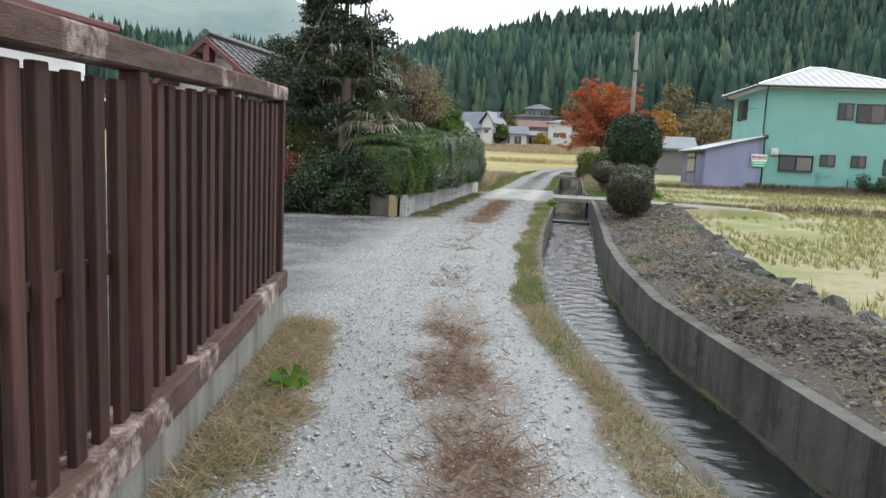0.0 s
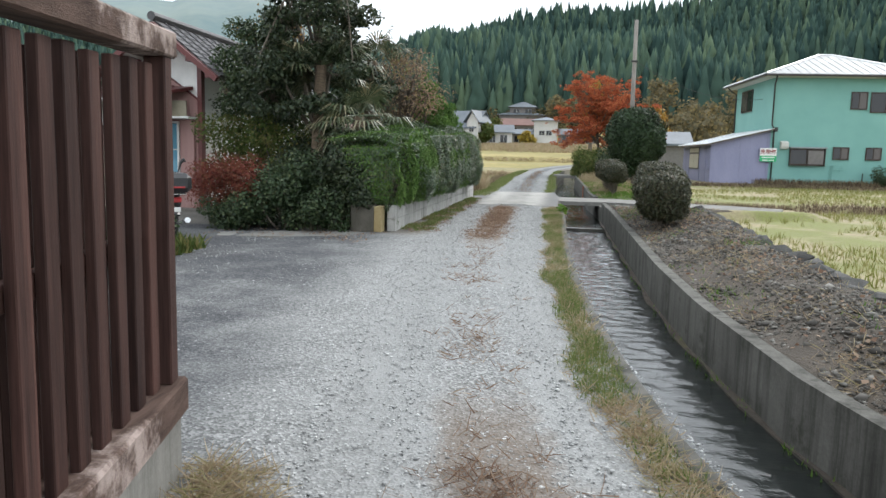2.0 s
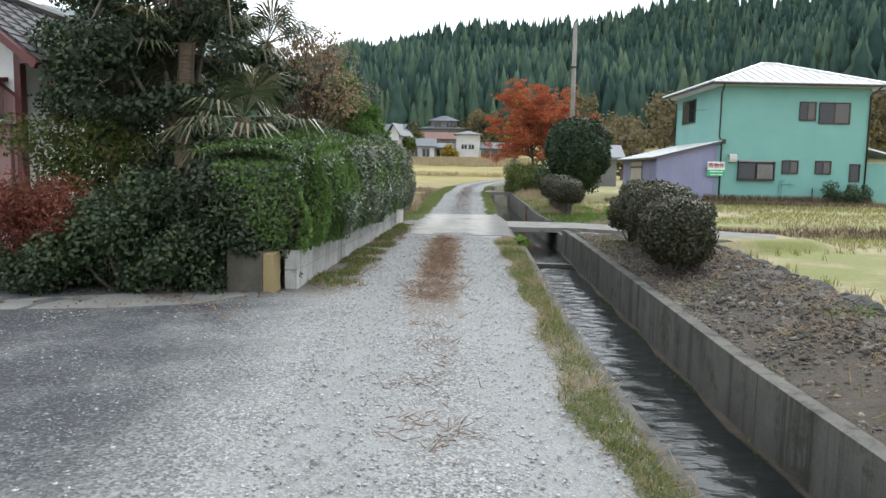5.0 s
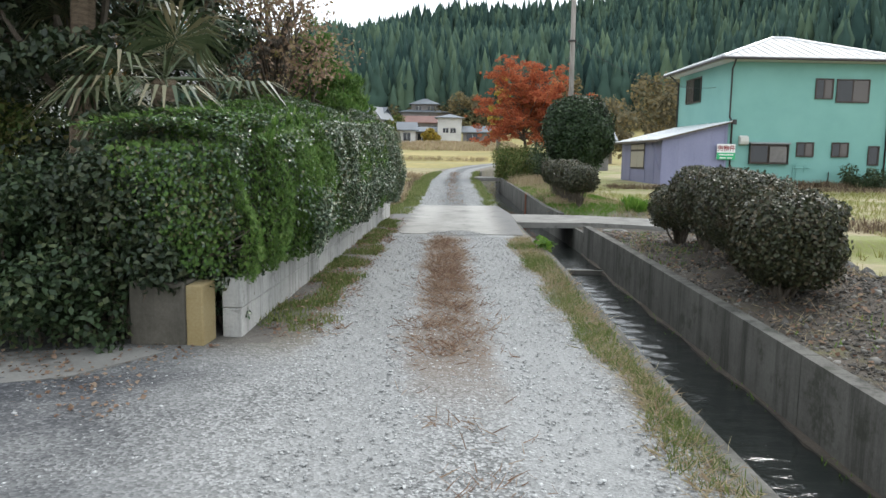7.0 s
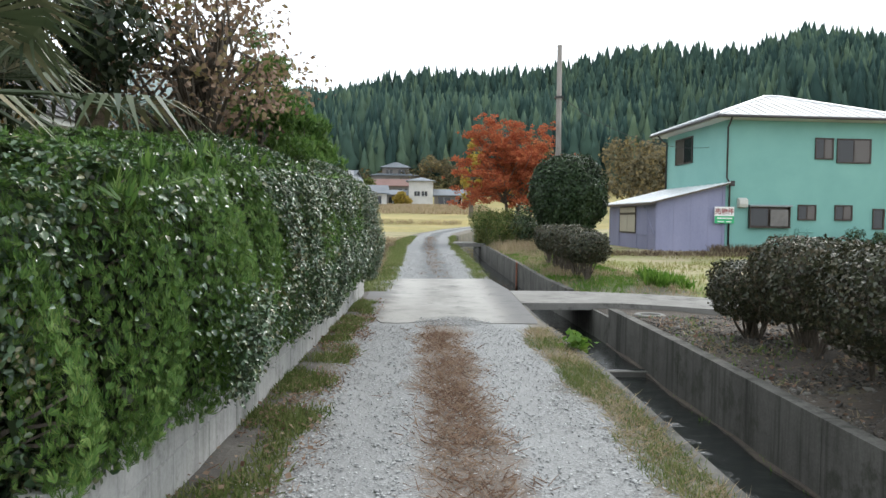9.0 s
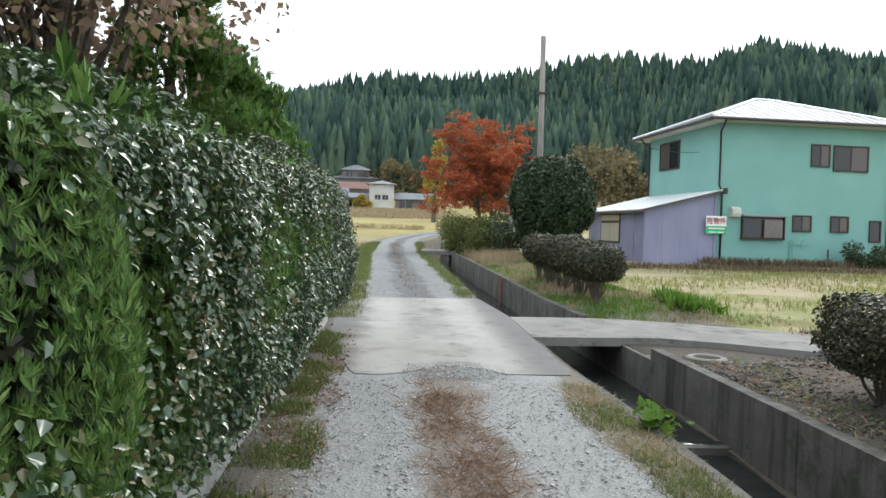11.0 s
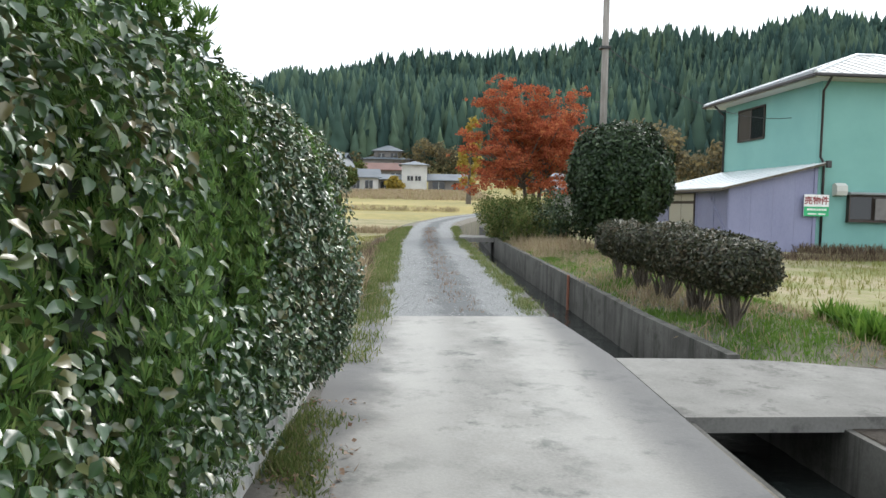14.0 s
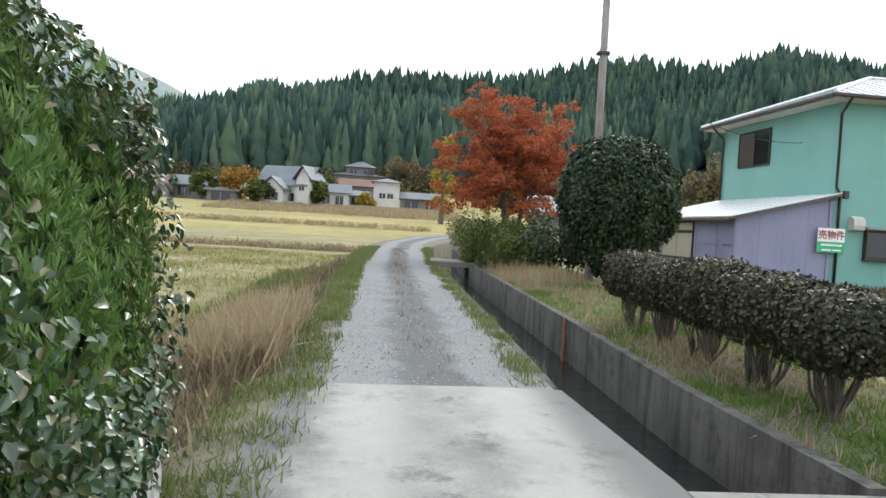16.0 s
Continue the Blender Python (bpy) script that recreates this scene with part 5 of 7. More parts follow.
# ---- clipped garden hedge with vine ----
def garden_hedge():
    he = empty("garden_hedge", pose(-4.1, 15.3, 0), "clipped green conifer hedge overgrown with glossy vine", "hedge")
    inv = Matrix.Translation((4.1, -15.3, 0))

    def add(o):
        o.matrix_parent_inverse = inv
        return o

    CREST = [(15, 1.42), (15.6, 1.55), (16.2, 1.64), (17, 1.72), (18, 1.78), (20, 1.82), (22, 1.92), (24.4, 1.9), (25.6, 1.6)]

    def skin(n, y0, y1):
        """Points on the hedge's face and top with their outward normals."""
        y = rng.uniform(y0, y1, n)
        s = rng.uniform(0, 1, n)
        top = G(y) + line(y, CREST)
        low = G(y) + 0.46
        wave = np.array([noise.noise(Vector((b * 1.1, a * 1.6, 3.0))) for a, b in zip(s, y)]) * 0.11 + np.array([noise.noise(Vector((b * 3.1, a * 4.0, 9.0))) for a, b in zip(s, y)]) * 0.06
        wave = wave + 0.14 * np.abs(np.sin(y * 5.4 + 1.3 * np.sin(y * 1.7) + 0.8 * s)) ** 0.6 - 0.05
        f = s < 0.68
        t = np.where(f, s / 0.68, (s - 0.68) / 0.32)
        bulge = 0.16 * np.sin(np.pi * np.clip(t, 0, 1)) + 0.06
        x = np.where(f, -3.74 + bulge + wave, -3.72 - 0.95 * t)
        z = np.where(f, low + (top - low) * t, top + wave + 0.1 * np.sin(t * 3))
        nx = np.where(f, 1.0, 0.15)
        nz = np.where(f, 0.15 + 0.5 * (t > 0.85), 1.0)
        end = smooth(24.6, 25.4, y)
        x = x - end * 0.35 - smooth(16.0, 15.2, y) * 0.22 * (0.4 + t)
        y, ny = y.copy(), end * 1.2
        # the two clipped ends
        cap = rng.uniform(0, 1, n) < 0.09
        far_end = rng.uniform(0, 1, n) < 0.4
        x = np.where(cap, rng.uniform(-4.7, -3.85, n), x)
        y = np.where(cap, np.where(far_end, y1 + wave, y0 + 0.02 + 2.2 * wave + 0.35 * (x + 4.3) ** 2), y)
        cap_top = G(y) + line(y, CREST)
        z = np.where(cap, low + (cap_top - low) * rng.uniform(0, 1, n), z)
        ny = np.where(cap, np.where(far_end, 1.0, -1.0), ny)
        nx, nz = np.where(cap, 0.2, nx), np.where(cap, 0.2, nz)
        return np.stack([x, y, z], 1), np.stack([nx, ny, nz], 1)

    p, nm = skin(74000, 15.2, 25.2)
    p[:, 0] -= rng.uniform(0, 1, len(p)) ** 2 * 0.16
    V, F = scatter(SPRAY, facing(nm, 0.5, -2.4), rng.uniform(0.032, 0.065, len(p)), p)
    add(put("conifer_sprays", V, F, "leaf_spray", he))

    n = 3400
    y = rng.uniform(15.5, 24.9, n)
    p = np.stack([rng.uniform(-4.6, -3.62, n), y, G(y) + line(y, [(15, 1.38), (16.2, 1.58), (17.2, 1.7), (25, 1.72)]) + rng.uniform(-0.1, 0.12, n)], 1)
    V, F = scatter(PLUME, facing(np.tile([1.0, 0, 0.2], (n, 1)), 1.0, -5.0), rng.uniform(0.07, 0.17, n), p)
    add(put("top_growth", V, F, "leaf_spray", he))

    def vine(n, keep, size, name):
        p, nm = skin(n, 15.2, 25.3)
        k = np.array([noise.noise(Vector((a[1] * 0.75, a[2] * 1.2, 1.5))) for a in p])
        e = smooth(15.7, 15.3, p[:, 1]) * 0.38 + smooth(16.5, 20.5, p[:, 1]) * 0.46 + smooth(23.5, 25.4, p[:, 1]) * 0.35 + 0.25 * smooth(1.2, 1.7, p[:, 2] - G(p[:, 1]))
        e = e + 0.3 * (nm[:, 1] < -0.5)
        ok = k + e + rng.normal(0, 0.12, n) > keep
        p, nm = p[ok], nm[ok]
        p[:, 0] += rng.uniform(0.0, 0.1, len(p))
        V, F = scatter(LEAF_VINE, facing(nm + np.array([0, 0, 0.55]), 0.75, 1.2), rng.uniform(0.6, 1.3, len(p)) * size, p)
        add(put(name, V, F, "leaf_ivy", he, "dark glossy vine leaves"))

    vine(150000, 0.6, 0.031, "vine_leaves")
    # the dark inside, twigs and stems
    bm = bmesh.new()
    for k in range(420):
        y = random.uniform(15.4, 25.1)
        g = float(G(y))
        z = g + random.uniform(0.5, 1.5)
        tube(bm, [(-4.25, y + random.uniform(-0.2, 0.2), g + random.uniform(0.3, 1.0)), (-4.0, y, z), (-3.72, y + random.uniform(-0.1, 0.1), z + random.uniform(-0.05, 0.2))], 0.016, 0.006, 4)
    for k in range(18):
        y = 15.6 + k * 0.56
        tube(bm, [(-4.25, y, float(G(y)) - 0.05), (-4.22, y + 0.1, 0.9), (-4.2, y, 1.5)], 0.035, 0.02, 6)
    tagged(add(part("twig_mass", bm, "bark", he)), kind="stuff")
    # inner leaves borrow the dark evergreen colour as painted shade behind the sprays
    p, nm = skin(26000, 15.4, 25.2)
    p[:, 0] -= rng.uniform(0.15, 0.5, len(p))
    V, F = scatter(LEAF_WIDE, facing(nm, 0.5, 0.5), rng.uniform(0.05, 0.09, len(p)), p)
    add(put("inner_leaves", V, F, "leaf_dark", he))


garden_hedge()


def shrub_mass(name, pts, rad, n, size, mat, label, shape=LEAF, category="shrub", inner=0.35, stems=True):
    t = empty(name, pose(*[float(v) for v in np.mean(np.array(pts)[:, :2], 0)], 0), label, category)
    inv = t.matrix_world.inverted()
    V, F = crown(pts, rad, n, size, shape, inner, 0.6, 0.8)
    o = put("leaves", V, F, mat, t)
    o.matrix_parent_inverse = inv
    if stems:
        bm = bmesh.new()
        for k, p in enumerate(pts):
            if p[2] > 0.25:
                limbs(bm, (p[0] * 0.6 + 0.4 * float(t.location.x), p[1] * 0.6 + 0.4 * float(t.location.y), float(H(p[0], p[1])) - 0.03), [p], 0.02, 0.1, k, 4)
        o = tagged(part("twig_mass", bm, "bark", t), kind="stuff")
        o.matrix_parent_inverse = inv
    return t


def patch(x0, x1, y0, y1, z0, z1, n, r, seed):
    q = np.random.default_rng(seed)
    p = np.stack([q.uniform(x0, x1, n), q.uniform(y0, y1, n), q.uniform(z0, z1, n)], 1)
    return p, q.uniform(0.7, 1.25, n) * r


# overgrown front garden
shrub_mass("garden_shrub", *patch(-5.2, -4.2, 15.0, 15.5, 0.6, 1.35, 24, 0.2, 71), 7500, 0.055, "leaf_dark", "dark creeper hanging over the hedge end", LEAF_VINE)
shrub_mass("garden_shrub", *patch(-4.05, -3.85, 15.35, 15.75, 0.3, 0.75, 9, 0.1, 72), 1200, 0.04, "leaf_ivy", "ivy sprays hanging between pier and wall", LEAF_VINE)
shrub_mass("garden_shrub", *patch(-4.55, -3.98, 15.25, 15.6, 0.6, 1.2, 14, 0.15, 1), 2200, 0.042, "leaf_ivy", "glossy creeper shrub hanging over the pier", LEAF_VINE)
shrub_mass("garden_shrub", *patch(-5.0, -3.95, 15.3, 16.7, 1.4, 1.68, 30, 0.16, 73), 5200, 0.042, "leaf_ivy", "glossy creeper sprawling over the hedge top", LEAF_VINE)
shrub_mass("garden_shrub", *patch(-6.3, -4.6, 14.7, 16.2, 0.3, 1.25, 36, 0.3, 2), 17000, 0.06, "leaf_shrub", "dark green spreading shrub by the driveway")
shrub_mass("garden_shrub", *patch(-7.1, -6.1, 14.6, 15.4, 0.25, 0.6, 20, 0.24, 3), 9000, 0.055, "leaf_shrub", "dark evergreen shrub by the driveway")
shrub_mass("red_shrub", *patch(-7.75, -6.35, 14.8, 15.8, 0.65, 1.3, 34, 0.27, 4), 13000, 0.055, "leaf_red", "dark red low maple shrub", LEAF_THIN)
shrub_mass("garden_shrub", *patch(-6.9, -5.2, 16.2, 18.2, 0.6, 1.6, 40, 0.34, 5), 15000, 0.07, "leaf_dark", "tall dark evergreen shrubs under the trees")
shrub_mass("garden_shrub", *patch(-8.4, -6.2, 17.0, 19.5, 0.8, 2.2, 30, 0.4, 6), 11000, 0.07, "leaf_olive", "yellow-green garden shrubs behind the driveway")
shrub_mass("garden_shrub", *patch(-5.4, -4.5, 18.2, 24.6, 0.8, 2.05, 50, 0.33, 8), 13000, 0.07, "leaf_olive", "dense shrubs behind the clipped hedge")


shrub_mass("garden_shrub", *patch(-7.4, -5.2, 18.6, 20.6, 0.7, 2.1, 40, 0.42, 9), 13000, 0.08, "leaf_dark", "dark evergreen thicket at the back of the garden")


# ---- pink house on the drive ----
def pink_house():
    ho = empty("cottage", pose(-9.85, 18.4, 0.16), "small pink-sided cottage with white gable and dark tiles", "house")
    hl, hw, az, D = 1.9, 0.72, 3.95, 8.0
    sl = 0.78
    el, er = az - hl * sl, az - hw * sl
    bm = bmesh.new()
    poly = [(-hl, -0.3), (hw, -0.3), (hw, er), (0, az), (-hl, el)]
    for y0, y1 in ((0.0, 0.14), (D - 0.14, D)):
        a, b = [bm.verts.new((x, y0, z)) for x, z in poly], [bm.verts.new((x, y1, z)) for x, z in poly]
        bm.faces.new(a)
        bm.faces.new(b[::-1])
        for i in range(5):
            bm.faces.new((b[i], b[(i + 1) % 5], a[(i + 1) % 5], a[i]))
    box(bm, (-hl, 0.14, -0.3), (-hl + 0.14, D - 0.14, el))
    box(bm, (hw - 0.14, 0.14, -0.3), (hw, D - 0.14, er))
    part("wall", bm, "white", ho, "white plaster gable wall")
    # pink vertical boards with a peaked top
    z_at = lambda x: 3.05 - abs(x + 0.1) * 0.72
    for k in range(18):
        a, b = -hl + k * (hl + hw) / 18, -hl + (k + 1) * (hl + hw) / 18
        q = bmesh.new()
        vs = [q.verts.new(p) for p in ((a + 0.003, -0.03, -0.2), (b - 0.003, -0.03, -0.2), (b - 0.003, -0.03, z_at(b)), (a + 0.003, -0.03, z_at(a)), (a + 0.003, -0.004, -0.2), (b - 0.003, -0.004, -0.2), (b - 0.003, -0.004, z_at(b)), (a + 0.003, -0.004, z_at(a)))]
        for f in ((0, 1, 2, 3), (0, 4, 5, 1), (1, 5, 6, 2), (2, 6, 7, 3), (3, 7, 4, 0)):
            q.faces.new([vs[i] for i in f])
        part("siding_board", q, "pink", ho)
    part("siding_trim", tube(bmesh.new(), [(-hl, -0.05, z_at(-hl)), (-0.1, -0.05, z_at(-0.1)), (hw + 0.03, -0.05, z_at(hw + 0.03))], 0.03, 0.03, 4), "maroon", ho)
    # window with blue curtain
    win = part("window", crate((-0.65, -0.05, 0.72), (0.15, -0.028, 1.98)), "bronze", ho)
    fr = bmesh.new()
    for lo, hi in (((-0.7, -0.1, 0.66), (0.2, -0.03, 0.73)), ((-0.68, -0.08, 1.96), (0.18, -0.03, 2.0)), ((-0.68, -0.08, 0.73), (-0.63, -0.03, 1.96)), ((0.13, -0.08, 0.73), (0.18, -0.03, 1.96)), ((-0.28, -0.075, 0.73), (-0.24, -0.03, 1.96)), ((-0.24, -0.07, 1.35), (0.13, -0.04, 1.37))):
        box(fr, lo, hi, 0.003)
    part("window_frame", fr, "white", win)
    part("pane", crate((-0.62, -0.062, 0.74), (-0.28, -0.054, 1.95)), "pane_cream", win)
    part("pane", crate((-0.24, -0.062, 0.74), (0.13, -0.054, 1.95)), "pane_blue", win)
    part("shutter_box", crate((0.24, -0.12, 0.6), (0.58, -0.032, 2.05), 0.01), "pink", ho)
    part("corner_board", crate((hw - 0.08, -0.06, -0.3), (hw + 0.03, 0.1, er), 0.006), "maroon", ho)
    # roof slopes with barge boards, rafters and tile rows
    over, run = 0.75, 1.5
    for s in (-1, 1):
        q = bmesh.new()
        vs = [q.verts.new(p) for p in ((0, -over, az + 0.08), (s * run, -over, az + 0.08 - run * sl), (s * run, D + 0.3, az + 0.08 - run * sl), (0, D + 0.3, az + 0.08))]
        up = [q.verts.new(v.co + Vector((0, 0, 0.09))) for v in vs]
        q.faces.new(vs)
        q.faces.new(up[::-1])
        for i in range(4):
            q.faces.new((vs[i], vs[(i + 1) % 4], up[(i + 1) % 4], up[i]))
        part("roof", q, "soffit", ho, "boarded eaves")
        tl = bmesh.new()
        for i in range(9):
            for j in range(22):
                x, y = run * (i + 0.5) / 9, -over + (D + 0.3 + over) * (j + 0.5) / 22
                z = az + 0.2 - x * sl
                rot = Matrix.Translation((s * x, y, z)) @ Matrix.Rotation(s * math.atan(sl) - s * 0.07, 4, "Y")
                box(tl, (-0.15, -0.19, -0.012), (0.15, 0.19, 0.02), 0.0, rot)
                tube(tl, [rot @ Vector((-0.15, 0.17, 0.02)), rot @ Vector((0.15, 0.17, 0.02))], 0.035, 0.035, 5)
        part("roof_tiles", tl, "tile", ho, "dark grey roof tiles")
        part("barge_board", tube(bmesh.new(), [(0, -over - 0.03, az + 0.1), (s * run, -over - 0.03, az + 0.1 - run * sl)], 0.08, 0.08, 4), "maroon", ho, "maroon barge board")
        for k in range(4):
            x = s * (0.35 + k * 0.45)
            part("rafter_end", crate((x - 0.05, -over, az - abs(x) * sl - 0.06), (x + 0.05, -0.004, az - abs(x) * sl + 0.06)), "maroon", ho)
    part("ridge_tile", tube(bmesh.new(), [(0, -over - 0.05, az + 0.27), (0, D + 0.3, az + 0.27)], 0.1, 0.1, 8), "tile", ho)
    part("gable_bracket", crate((-0.09, -over, az - 0.45), (0.09, -over + 0.3, az - 0.02), 0.01), "maroon", ho)
    # porch canopy with curved white side wall
    pc = empty("porch", pose(-9.85, 18.4, 0.16), "entrance porch with maroon sheet canopy and curved white wall", "porch")
    q = bmesh.new()
    a = [q.verts.new(p) for p in ((-2.6, -1.5, 2.42), (0.15, -1.5, 2.42), (0.55, -0.06, 2.72), (-2.6, -0.06, 2.72))]
    b = [q.verts.new(v.co + Vector((0, 0, 0.07))) for v in a]
    q.faces.new(a)
    q.faces.new(b[::-1])
    for i in range(4):
        q.faces.new((a[i], a[(i + 1) % 4], b[(i + 1) % 4], b[i]))
    part("canopy", q, "maroon", pc)
    for k in range(7):
        x = -2.5 + k * 0.42
        part("canopy_seam", tube(bmesh.new(), [(x, -1.5, 2.5), (x + 0.05, -0.06, 2.8)], 0.022, 0.022, 5), "maroon", pc)
    part("canopy_edge", crate((-2.62, -1.54, 2.36), (0.18, -1.48, 2.43)), "white", pc)
    q = bmesh.new()
    poly = [(x - 0.0, z) for x, z in [(-0.75, -0.2), (-0.62, 0.0), (-0.55, 0.5), (-0.42, 1.0), (-0.2, 1.5), (0.05, 1.95), (0.3, 2.4), (-1.0, 2.4), (-1.0, -0.2)]]
    a, b = [q.verts.new((x, -0.75, z)) for x, z in poly], [q.verts.new((x, -0.62, z)) for x, z in poly]
    q.faces.new(a)
    q.faces.new(b[::-1])
    n = len(poly)
    for i in range(n):
        q.faces.new((b[i], b[(i + 1) % n], a[(i + 1) % n], a[i]))
    part("wing_wall", q, "grey_plaster", pc, "curved plaster wing wall, grey from canopy shade put into its colour")
    part("wing_edge", tube(bmesh.new(), [(x + 0.01, -0.69, z) for x, z in poly[:7]], 0.06, 0.06, 6), "white", pc, "white curved edge")
    part("lattice_panel", crate((-0.1, -0.4, 2.1), (0.55, -0.36, 2.45), 0.0), "board", pc, "woven grey panel")
    part("window_hood", crate((-0.2, -0.5, 2.05), (0.65, -0.03, 2.1), 0.01), "white", pc)


pink_house()


def side_shed():
    """White boarded outbuilding behind the fence."""
    sh = empty("outbuilding", pose(-5.6, 3.2, 0), "white boarded outbuilding behind a slatted fence", "outbuilding")
    for k in range(16):
        part("board", crate((-0.06, -4, 0.0 + k * 0.17), (0.0 - 0.006 * (k % 2), 4.2, 0.165 + k * 0.17), 0.004), "white", sh)
    part("body", crate((-3.0, -4, -0.3), (-0.07, 4.2, 2.7)), "white", sh)
    q = crate((-3.3, -4.3, 2.73), (0.3, 4.4, 2.8), 0.01)
    part("roof", q, "maroon", sh, "red sheet roof")


side_shed()


def gate_post():
    g = empty("gate_post", pose(-6.25, 11.5, 0.1), "slim stone-faced gate post in weeds", "gate post")
    q = random.Random(4)
    for i in range(13):
        z = i * 0.115
        x = -0.1
        while x < 0.09:
            w = q.uniform(0.07, 0.12)
            part("stone", crate((x, -0.1 - q.uniform(0, 0.012), z), (min(x + w, 0.11) - 0.006, 0.1, z + 0.108), 0.01), "stone", g)
            x += w
    part("core", crate((-0.09, -0.085, -0.1), (0.09, 0.09, 1.49)), "pier", g)
    t = empty("trellis", pose(-6.4, 11.56, 0.1), "pale weathered diagonal garden trellis beside a gate post", "trellis")
    part("top_bar", crate((-1.0, -0.02, 1.38), (0.03, 0.02, 1.43), 0.004), "board", t)
    part("bottom_bar", crate((-1.0, -0.02, 0.38), (0.03, 0.02, 0.43), 0.004), "board", t)
    for x in (-0.98, 0.0):
        part("stile", crate((x, -0.022, -0.1), (x + 0.04, 0.022, 1.45), 0.004), "board", t)
    for s in (-1, 1):
        for k in range(-7, 8):
            x0, x1 = -0.47 + k * 0.13 - 0.475 * s, -0.47 + k * 0.13 + 0.475 * s
            lo, hi = (x0, 0.43), (x1, 1.38)
            pts = []
            for f in np.linspace(0, 1, 21):
                x, z = lo[0] + (hi[0] - lo[0]) * f, lo[1] + (hi[1] - lo[1]) * f
                if -0.95 < x < 0.0:
                    pts.append((x, 0.008 * s, z))
            if len(pts) > 2:
                part("lath", tube(bmesh.new(), [pts[0], pts[-1]], 0.012, 0.012, 4), "board", t)


gate_post()


def motorbike():
    b = empty("motorbike", pose(-6.75, 13.0, 0.13, 0, 0, 40), "parked dark motorbike with black top box", "motorbike")

    def ring(r, t, n=22, m=8):
        bm = bmesh.new()
        vs = [[bm.verts.new(((r + t * math.cos(j * math.tau / m)) * math.cos(i * math.tau / n) * 0 + t * 0.8 * math.sin(j * math.tau / m), (r + t * math.cos(j * math.tau / m)) * math.cos(i * math.tau / n), (r + t * math.cos(j * math.tau / m)) * math.sin(i * math.tau / n))) for j in range(m)] for i in range(n)]
        for i in range(n):
            for j in range(m):
                bm.faces.new((vs[i][j], vs[(i + 1) % n][j], vs[(i + 1) % n][(j + 1) % m], vs[i][(j + 1) % m]))
        return bm

    for y in (0.0, 1.2):
        tyre = part("wheel", ring(0.25, 0.045), "rubber", b, smooth=True)
        tyre.location = (0, y, 0.295)
        part("rim", ring(0.2, 0.014), "chrome", tyre)
        sp = bmesh.new()
        for k in range(12):
            a = k * math.tau / 12
            tube(sp, [(0, 0, 0), (0, 0.2 * math.cos(a), 0.2 * math.sin(a))], 0.004, 0.004, 3)
        tube(sp, [(-0.07, 0, 0), (0.07, 0, 0)], 0.04, 0.04, 8)
        part("spokes", sp, "chrome", tyre)
    part("rear_mudguard", tube(bmesh.new(), [(0, -0.3 * math.cos(t), 0.3 + 0.33 * math.sin(t)) for t in np.linspace(0.3, 2.4, 8)], 0.06, 0.07, 8), "black", b)
    part("front_mudguard", tube(bmesh.new(), [(0, 1.2 + 0.3 * math.cos(t), 0.3 + 0.32 * math.sin(t)) for t in np.linspace(0.4, 2.2, 7)], 0.05, 0.05, 8), "black", b)
    part("body", tube(bmesh.new(), [(0, -0.05, 0.58), (0, 0.2, 0.55), (0, 0.5, 0.42), (0, 0.75, 0.5), (0, 0.98, 0.85)], 0.12, 0.07, 10), "black", b, smooth=True)
    part("engine", crate((-0.12, 0.35, 0.2), (0.12, 0.75, 0.42), 0.03), "chrome", b)
    part("exhaust", tube(bmesh.new(), [(0.14, 0.6, 0.24), (0.16, 0.2, 0.24), (0.16, -0.28, 0.33)], 0.025, 0.045, 8), "chrome", b)
    part("seat", crate((-0.12, -0.05, 0.66), (0.12, 0.55, 0.75), 0.035), "black", b)
    part("rack", crate((-0.13, -0.42, 0.72), (0.13, -0.02, 0.74), 0.005), "chrome", b)
    tb = part("top_box", crate((-0.2, -0.5, 0.75), (0.2, -0.1, 1.04), 0.07), "black", b, "black rounded top box", smooth=False)
    part("reflector", crate((-0.09, -0.508, 0.82), (0.09, -0.498, 0.845), 0.004), "red", tb, "red reflector strip")
    part("tail_light", crate((-0.07, -0.36, 0.6), (0.07, -0.28, 0.68), 0.015), "red", b, "red tail light")
    part("number_plate", crate((-0.05, -0.37, 0.46), (0.05, -0.36, 0.53), 0.003), "white", b)
    part("fork", tube(bmesh.new(), [(0, 1.2, 0.3), (0, 1.02, 0.95)], 0.04, 0.04, 8), "chrome", b)
    part("handlebar", tube(bmesh.new(), [(-0.33, 0.85, 0.98), (-0.15, 0.98, 1.02), (0.15, 0.98, 1.02), (0.33, 0.85, 0.98)], 0.014, 0.014, 6), "black", b)
    for s in (-1, 1):
        part("mirror", tube(bmesh.new(), [(0.25 * s, 0.93, 1.0), (0.3 * s, 0.95, 1.18), (0.36 * s, 0.93, 1.22)], 0.01, 0.04, 6), "black", b)
    part("leg_shield", crate((-0.2, 0.85, 0.4), (0.2, 0.9, 0.8), 0.02), "black", b)


motorbike()


